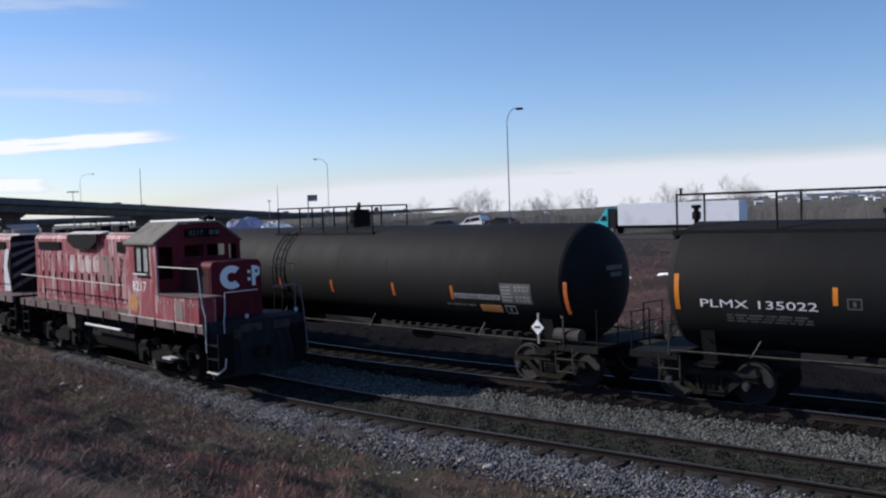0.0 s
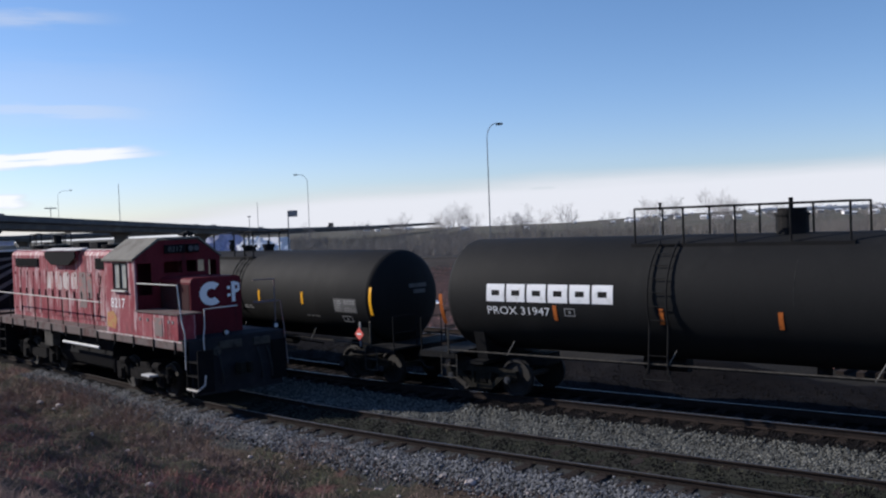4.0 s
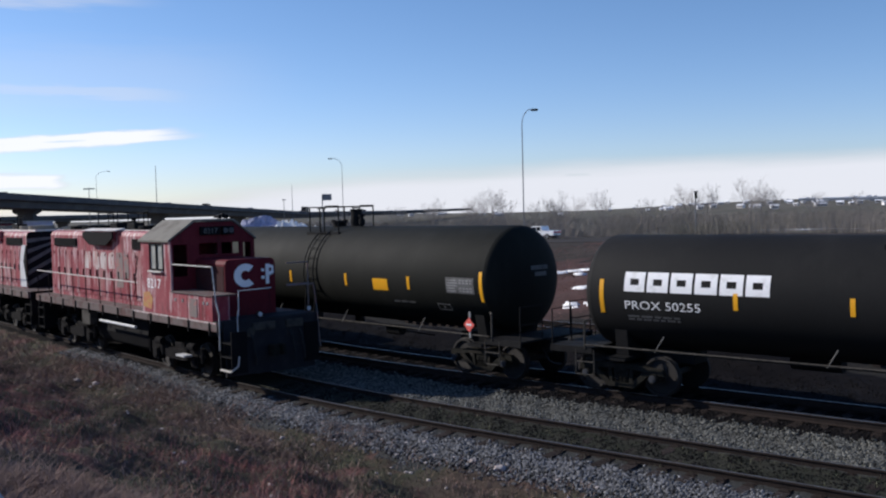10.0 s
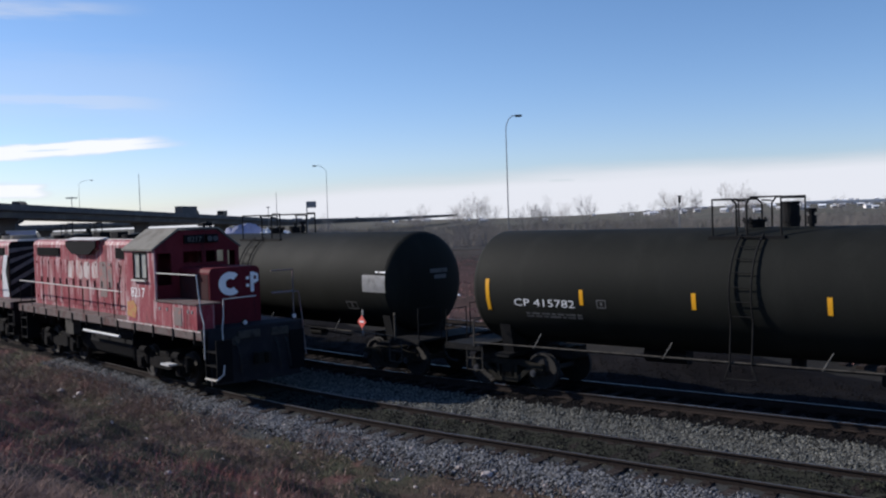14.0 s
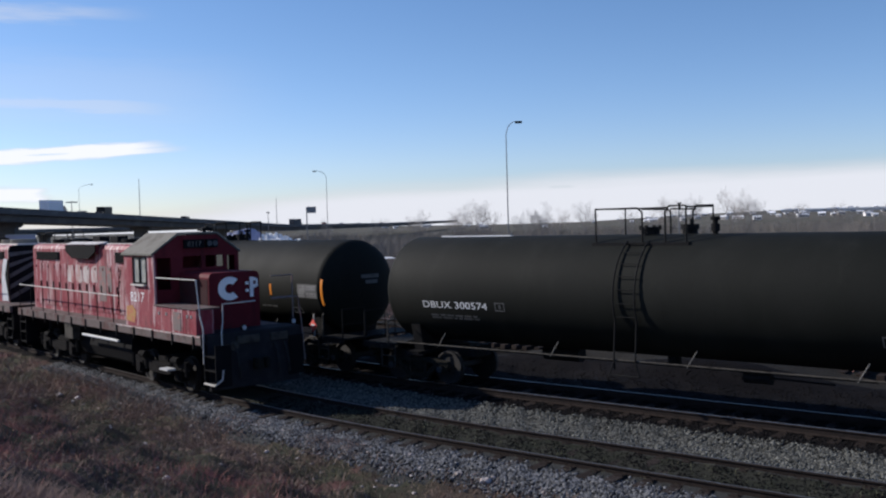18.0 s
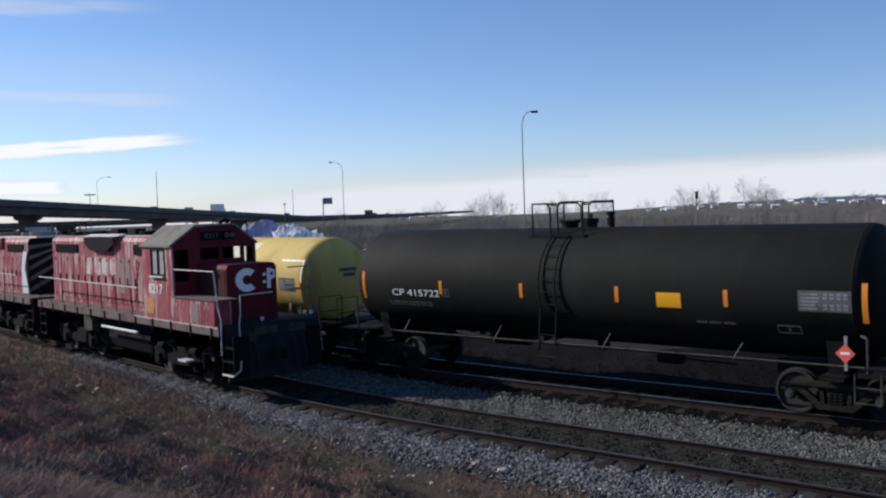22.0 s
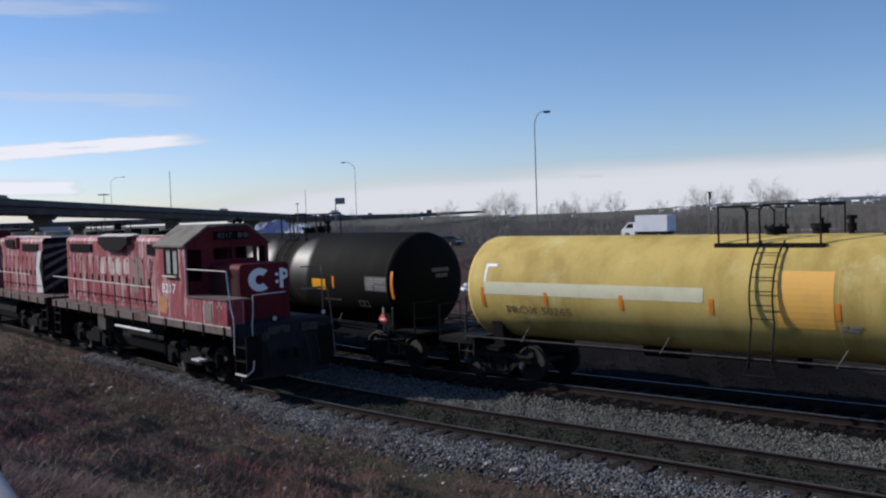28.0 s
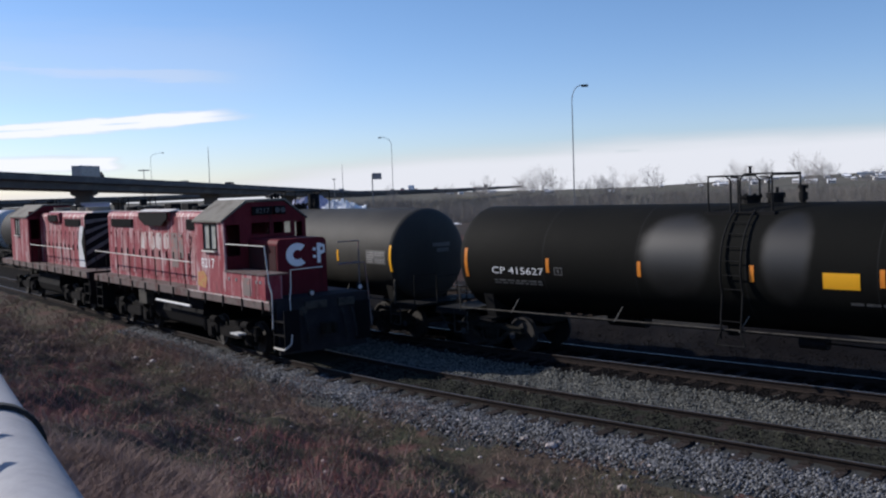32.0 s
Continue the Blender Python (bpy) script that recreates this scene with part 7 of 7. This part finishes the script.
M["house_lilac"] = material("house_lilac", (0.42, 0.42, 0.52), 0.7, second=(0.36, 0.36, 0.45), scale=0.4)
# pale building under the overpass
bx, by = polar(153.9, 232)
shed = thing("building", pose(bx, by, -2, 0, 0, 153.9 - 90), "pale lilac flat building seen under the overpass", "building")
part("wall", boxed(-3.0, 3.0, 0, 8, 0, 5.6), M["house_lilac"], shed)
part("roof", boxed(-3.2, 3.2, -0.2, 8.2, 5.6, 5.8), M["house_roof"], shed)


M["stone_warm"] = material("stone_warm", (0.080, 0.080, 0.072), 0.95, spec=0.2, second=(0.022, 0.0225, 0.020), scale=9, grain=0.2, grain_scale=30, spread=0.85)
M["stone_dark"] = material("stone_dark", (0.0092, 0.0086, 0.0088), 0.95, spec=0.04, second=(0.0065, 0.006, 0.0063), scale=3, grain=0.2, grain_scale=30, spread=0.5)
M["weed_green"] = material("weed_green", (0.062, 0.068, 0.040), 0.9, second=(0.085, 0.078, 0.048), scale=0.9, amount=0.6, spread=0.4)
M["weed_field"] = material("weed_field", (0.17, 0.085, 0.075), 0.9, second=(0.13, 0.088, 0.068), scale=0.12, amount=0.6, spread=0.4)
M["rock_pale"] = material("rock_pale", (0.33, 0.29, 0.27), 0.9, second=(0.22, 0.17, 0.155), scale=8, grain=0.2, spread=0.4)


# ---- the bank in front: ballast stones, weeds, litter, a white pipe rail ----
def scatter_stones(name, n, place, size, mat, label, seed, sink=0.35):
    rng = np.random.default_rng(seed)
    x, y = place(rng, n)
    n = len(x)
    z = ground_z(x, y)
    s = rng.uniform(*size, n)
    base = np.array([(1, 0, 0), (0.3, 0.95, 0.1), (-0.85, 0.5, -0.1), (-0.7, -0.65, 0.1), (0.35, -0.9, -0.05), (0.1, 0.15, 0.8), (-0.05, -0.1, -0.7)])
    tri = np.array([(0, 1, 5), (1, 2, 5), (2, 3, 5), (3, 4, 5), (4, 0, 5), (1, 0, 6), (2, 1, 6), (3, 2, 6), (4, 3, 6), (0, 4, 6)])
    jit = base[None] * rng.uniform(0.65, 1.25, (n, 7, 3))
    a = rng.uniform(0, 2 * math.pi, n)
    ca, sa = np.cos(a)[:, None], np.sin(a)[:, None]
    tilt = rng.normal(0, 0.5, n)[:, None]
    X = jit[:, :, 0] * ca - jit[:, :, 1] * sa
    Y = jit[:, :, 0] * sa + jit[:, :, 1] * ca
    Z = jit[:, :, 2] + X * tilt * 0.5
    co = np.stack([X, Y, Z], -1) * s[:, None, None] + np.stack([x, y, z + s * (0.5 - sink)], -1)[:, None, :]
    co = co.reshape(-1, 3)
    f = (np.arange(n)[:, None, None] * 7 + tri[None]).reshape(-1, 3)
    me = bpy.data.meshes.new(name)
    me.vertices.add(len(co))
    me.vertices.foreach_set("co", co.astype(np.float32).ravel())
    me.loops.add(f.size)
    me.loops.foreach_set("vertex_index", f.ravel().astype(np.int32))
    me.polygons.add(len(f))
    me.polygons.foreach_set("loop_start", np.arange(0, f.size, 3, dtype=np.int32))
    me.update(calc_edges=True)
    me.materials.append(mat)
    return tagged(new(name, me), label, "ballast", kind="stuff")


def band(x0, x1, v0, v1, soft=0.3, narrow=False):
    """Places between two offsets from the near track's middle."""
    def place(rng, n):
        x = rng.uniform(x0, x1, n)
        k = np.clip((x + 24) / 11, 0, 1) if narrow else 1.0      # the shoulder narrows beside the locomotives
        v = v1 + (rng.uniform(v0, v1, n) - v1) * (0.45 + 0.55 * k) + rng.normal(0, soft, n)
        return x, near_y(x) + v
    return place


scatter_stones("ballast_stones", 42000, band(-32, 3, -2.12, -1.2, 0.13, True), (0.018, 0.050), M["stone"], "grey crushed-stone ballast shoulder", 4)
scatter_stones("ballast_stones", 48000, band(-26, 4, 1.05, 3.3, 0.12), (0.018, 0.050), M["stone_warm"], "pale grey crushed stone between the tracks", 5)
scatter_stones("ballast_stones", 7000, band(-20, 4, -0.62, 0.62, 0.08), (0.014, 0.032), M["stone_dark"], "dark dirty ballast between the rails", 6, 0.5)
scatter_stones("ballast_stones", 14000, band(-26, 6, 3.4, 6.4, 0.1), (0.02, 0.045), M["stone_dark"], "near-black ballast under the train", 7, 0.5)

scatter_stones("trackside_stones", 15000, band(-42, 4, 6.4, 10.3, 0.3), (0.014, 0.035), M["stone_dark"], "near-black stones beyond the train", 8, 0.4)

# dry weeds and grass on the bank
def bank_place(x0, x1, v0, v1, lumps):
    def place(rng, n):
        x = rng.uniform(x0, x1, n)
        v = rng.uniform(v0, v1, n)
        y = near_y(x) + v
        m = np.sin(x * lumps + 1.7 * np.sin(y * 1.1)) + np.sin(y * lumps * 1.7 + x * 0.8) + rng.normal(0, 0.9, n)
        k = m > -0.2
        return x[k], y[k]
    return place


blades("dry_grass", 110000, bank_place(-40, 0, -11.5, -1.95, 1.3), (0.03, 0.15), (0.006, 0.016), 0.9, M["weed"], "dry brown grass and weeds on the bank", "grass", 11)
blades("dry_grass", 60000, bank_place(-95, -26, -9.0, -1.5, 0.8), (0.05, 0.22), (0.012, 0.03), 0.7, M["weed"], "dry brown grass beside the standing locomotives", "grass", 17)
blades("dry_grass", 26000, bank_place(-32, -14, -3.4, -1.55, 1.6), (0.03, 0.12), (0.006, 0.016), 0.9, M["weed"], "dry grass along the edge of the ballast", "grass", 18)
blades("green_grass", 40000, bank_place(-34, 0, -8.0, -2.3, 0.9), (0.03, 0.11), (0.006, 0.016), 0.6, M["weed_green"], "dull green grass low on the bank", "grass", 12)
blades("red_weeds", 26000, bank_place(-26, -3, -11.5, -4.5, 0.7), (0.06, 0.24), (0.004, 0.012), 0.6, M["weed_red"], "reddish dry weed stems on the bank", "weeds", 13)
blades("field_grass", 60000, bank_place(-60, 20, 13.0, 72.0, 0.3), (0.05, 0.20), (0.02, 0.05), 0.9, M["weed_field"], "russet dry grass on the field", "grass", 14)
blades("track_weeds", 2500, bank_place(-18, 3, -1.2, 1.2, 2.1), (0.03, 0.10), (0.006, 0.014), 0.6, M["weed_green"], "sparse green weeds between the rails", "weeds", 15)


def near_brush(rng, n):
    a = np.radians(rng.uniform(148, 168, n))
    r = rng.uniform(3.5, 9.5, n)
    return r * np.cos(a), r * np.sin(a)


blades("tall_weeds", 40000, near_brush, (0.05, 0.2), (0.003, 0.007), 1.1, M["weed"], "tall dry brown weeds near the rail", "weeds", 16)


# loose pale stones and scraps on the bank
def rock(x, y, s, seed, mat="rock_pale", label="pale stone lying on the bank", rings=2):
    bm = bmesh.new()
    bmesh.ops.create_icosphere(bm, subdivisions=rings, radius=s)
    for v in bm.verts:
        v.co *= 1 + 0.5 * noise.noise(v.co * (2.2 / s) + Vector((seed * 3.1, 0, 0)))
        v.co.z *= 0.6
    ob = new("rock", finish(bm, "rock"))
    ob.data.materials.append(M[mat])
    ob.matrix_basis = pose(x, y, float(ground_z(x, y)) + s * 0.25, 0, 0, seed * 40)
    tagged(ob, label, "rock", "stones on the bank")


ROCKS = ((-27.4, 14.41, 0.112), (-26.44, 14.47, 0.104), (-26.33, 14.24, 0.056), (-11.4, 13.69, 0.08), (-10.7, 13.59, 0.104), (-10.65, 13.77, 0.056), (-12.85, 13.97, 0.064), (-13.88, 13.81, 0.048), (-13.25, 13.85, 0.04), (-15.39, 13.25, 0.056), (-15.89, 14.0, 0.048), (-16.86, 14.13, 0.048), (-19.62, 12.33, 0.056), (-13.82, 9.07, 0.064), (-20.09, 11.42, 0.048), (-19.22, 13.39, 0.04), (-16.35, 10.52, 0.04), (-16.44, 13.28, 0.056), (-16.55, 13.05, 0.04), (-9.47, 13.65, 0.056), (-8.69, 13.67, 0.04), (-12.32, 13.65, 0.04), (-11.84, 13.67, 0.04), (-8.7, 12.86, 0.088), (-13.08, 9.69, 0.04), (-21.42, 15.07, 0.04), (-18.22, 14.24, 0.04), (-12.47, 13.01, 0.048), (-12.53, 12.62, 0.032), (-10.47, 11.98, 0.04), (-9.99, 7.87, 0.04), (-26.96, 10.53, 0.048), (-14.02, 12.12, 0.028))
for i, (x, y, s) in enumerate(ROCKS):
    rock(x, y, s, i)

pebble_rng = random.Random(21)
for i in range(90):
    px = pebble_rng.uniform(-26, -6)
    pv = -2.15 - abs(pebble_rng.gauss(0, 0.5)) if i < 55 else pebble_rng.uniform(-7.0, -2.6)
    rock(px, float(near_y(px)) + pv, pebble_rng.uniform(0.022, 0.05), 40 + i, label="small pale pebble on the bank", rings=1)

# a white pipe rail close to the camera, with a dark strap and a bare shrub beside it
PIPE_P, PIPE_D = Vector((-1.478, 0.618, 4.11)), Vector((-0.961, 0.276, 0.0)).normalized()
rail_root = thing("pipe_rail", Matrix(), "white painted pipe rail with a black strap", "railing")
a_, b_ = PIPE_P - PIPE_D * 4.0 - PIPE_D.orthogonal() * 0, PIPE_P + PIPE_D * 2.2
PIPE_R = 0.062
side_ = Vector((-PIPE_D.y, PIPE_D.x, 0))
off_ = side_ * 0.077                                 # its middle lies left of its visible edge
me_ = finish(rod(bmesh.new(), a_ + off_, b_ + off_, PIPE_R, 28), "pipe", smooth=True)
part("pipe", me_, M["pipe_white"], rail_root)
me_ = finish(rod(bmesh.new(), PIPE_P + off_ - PIPE_D * 0.118, PIPE_P + off_ - PIPE_D * 0.098, PIPE_R + 0.007, 28), "strap")
part("strap", me_, M["rubber"], rail_root, "black rubber strap")
for k in (-3.0, 1.8):
    q = PIPE_P + off_ + PIPE_D * k
    part("post", rod(bmesh.new(), (q.x, q.y, float(ground_z(q.x, q.y)) - 0.2), (q.x, q.y, q.z), 0.045, 14), M["pipe_white"], rail_root)


# a bare shrub close beside the rail, towards the sun: its twigs shade the pipe
shrub = thing("shrub", Matrix(), "bare shrub whose twigs shade the pipe rail", "shrub")
toward_sun = Vector((-travel.x, -travel.y, -travel.z))
TWIGS = ((0.30, ((0.10, 0.03), (0.03, 0.0), (-0.05, 0.03))), (0.06, ((0.12, 0.01), (0.05, -0.01), (0.0, 0.0), (-0.05, 0.01))), (-0.16, ((0.12, -0.05), (0.06, 0.02), (0.02, -0.01), (-0.03, -0.03), (-0.08, -0.02))), (-0.19, ((0.03, 0.0), (0.0, -0.03), (-0.03, -0.06))),
         (-0.36, ((0.12, -0.08), (0.05, 0.05), (0.03, -0.01), (-0.02, -0.03), (-0.07, -0.02))), (-0.40, ((0.05, -0.06), (0.04, 0.0), (0.0, 0.01), (-0.02, -0.03))), (-0.52, ((0.12, 0.0), (0.05, 0.03), (0.0, -0.02), (-0.06, 0.0))))
for along, bends in TWIGS:
    pts = [PIPE_P + off_ + PIPE_D * (along + d) + side_ * lat + toward_sun * 0.30 for lat, d in bends]
    pts = [pts[0] + side_ * 0.25 - Vector((0, 0, 0.25))] + pts
    part("twig", pipe(bmesh.new(), pts, 0.006, 6), M["bark"], shrub)
root_at = PIPE_P + off_ + side_ * 0.37 + toward_sun * 0.30 - Vector((0, 0, 0.25))
part("stem", pipe(bmesh.new(), [(root_at.x, root_at.y, float(ground_z(root_at.x, root_at.y)) - 0.1), (root_at.x + 0.05, root_at.y, 3.4), tuple(root_at)], 0.012, 7), M["bark"], shrub)
part("branch", pipe(bmesh.new(), [tuple(root_at - PIPE_D * 0.45), tuple(root_at), tuple(root_at + PIPE_D * 0.5)], 0.007, 6), M["bark"], shrub)


# ---- what moves ----
def rolled(t):
    """Metres that the train has rolled since the clip's start."""
    return 3.56 * t + 0.0043 * t * t


def motions():
    times = [i * 0.5 for i in range(65)]
    for u0, L, car in CARS:
        rows = []
        half = L / 2 - 2.05
        for t in times:
            u = u0 + rolled(t)
            xa, ya, _ = on_track(FAR, u - half)
            xb, yb, _ = on_track(FAR, u + half)
            rows.append((t, pose((xa + xb) / 2, (ya + yb) / 2, 0, 0, 0, math.degrees(math.atan2(yb - ya, xb - xa)))))
        walk(car, rows)
    # wheels turn under 90 degrees from row to row
    spin = [i * 4 / FPS for i in range(241)]
    turned = [(t, math.degrees(rolled(t) / 0.457)) for t in spin]
    for wheel, k in WHEELS:
        walk(wheel, [(t, pose(k, 0, 0.457, 0, a % 360, 0)) for t, a in turned])
    drive()


motions()
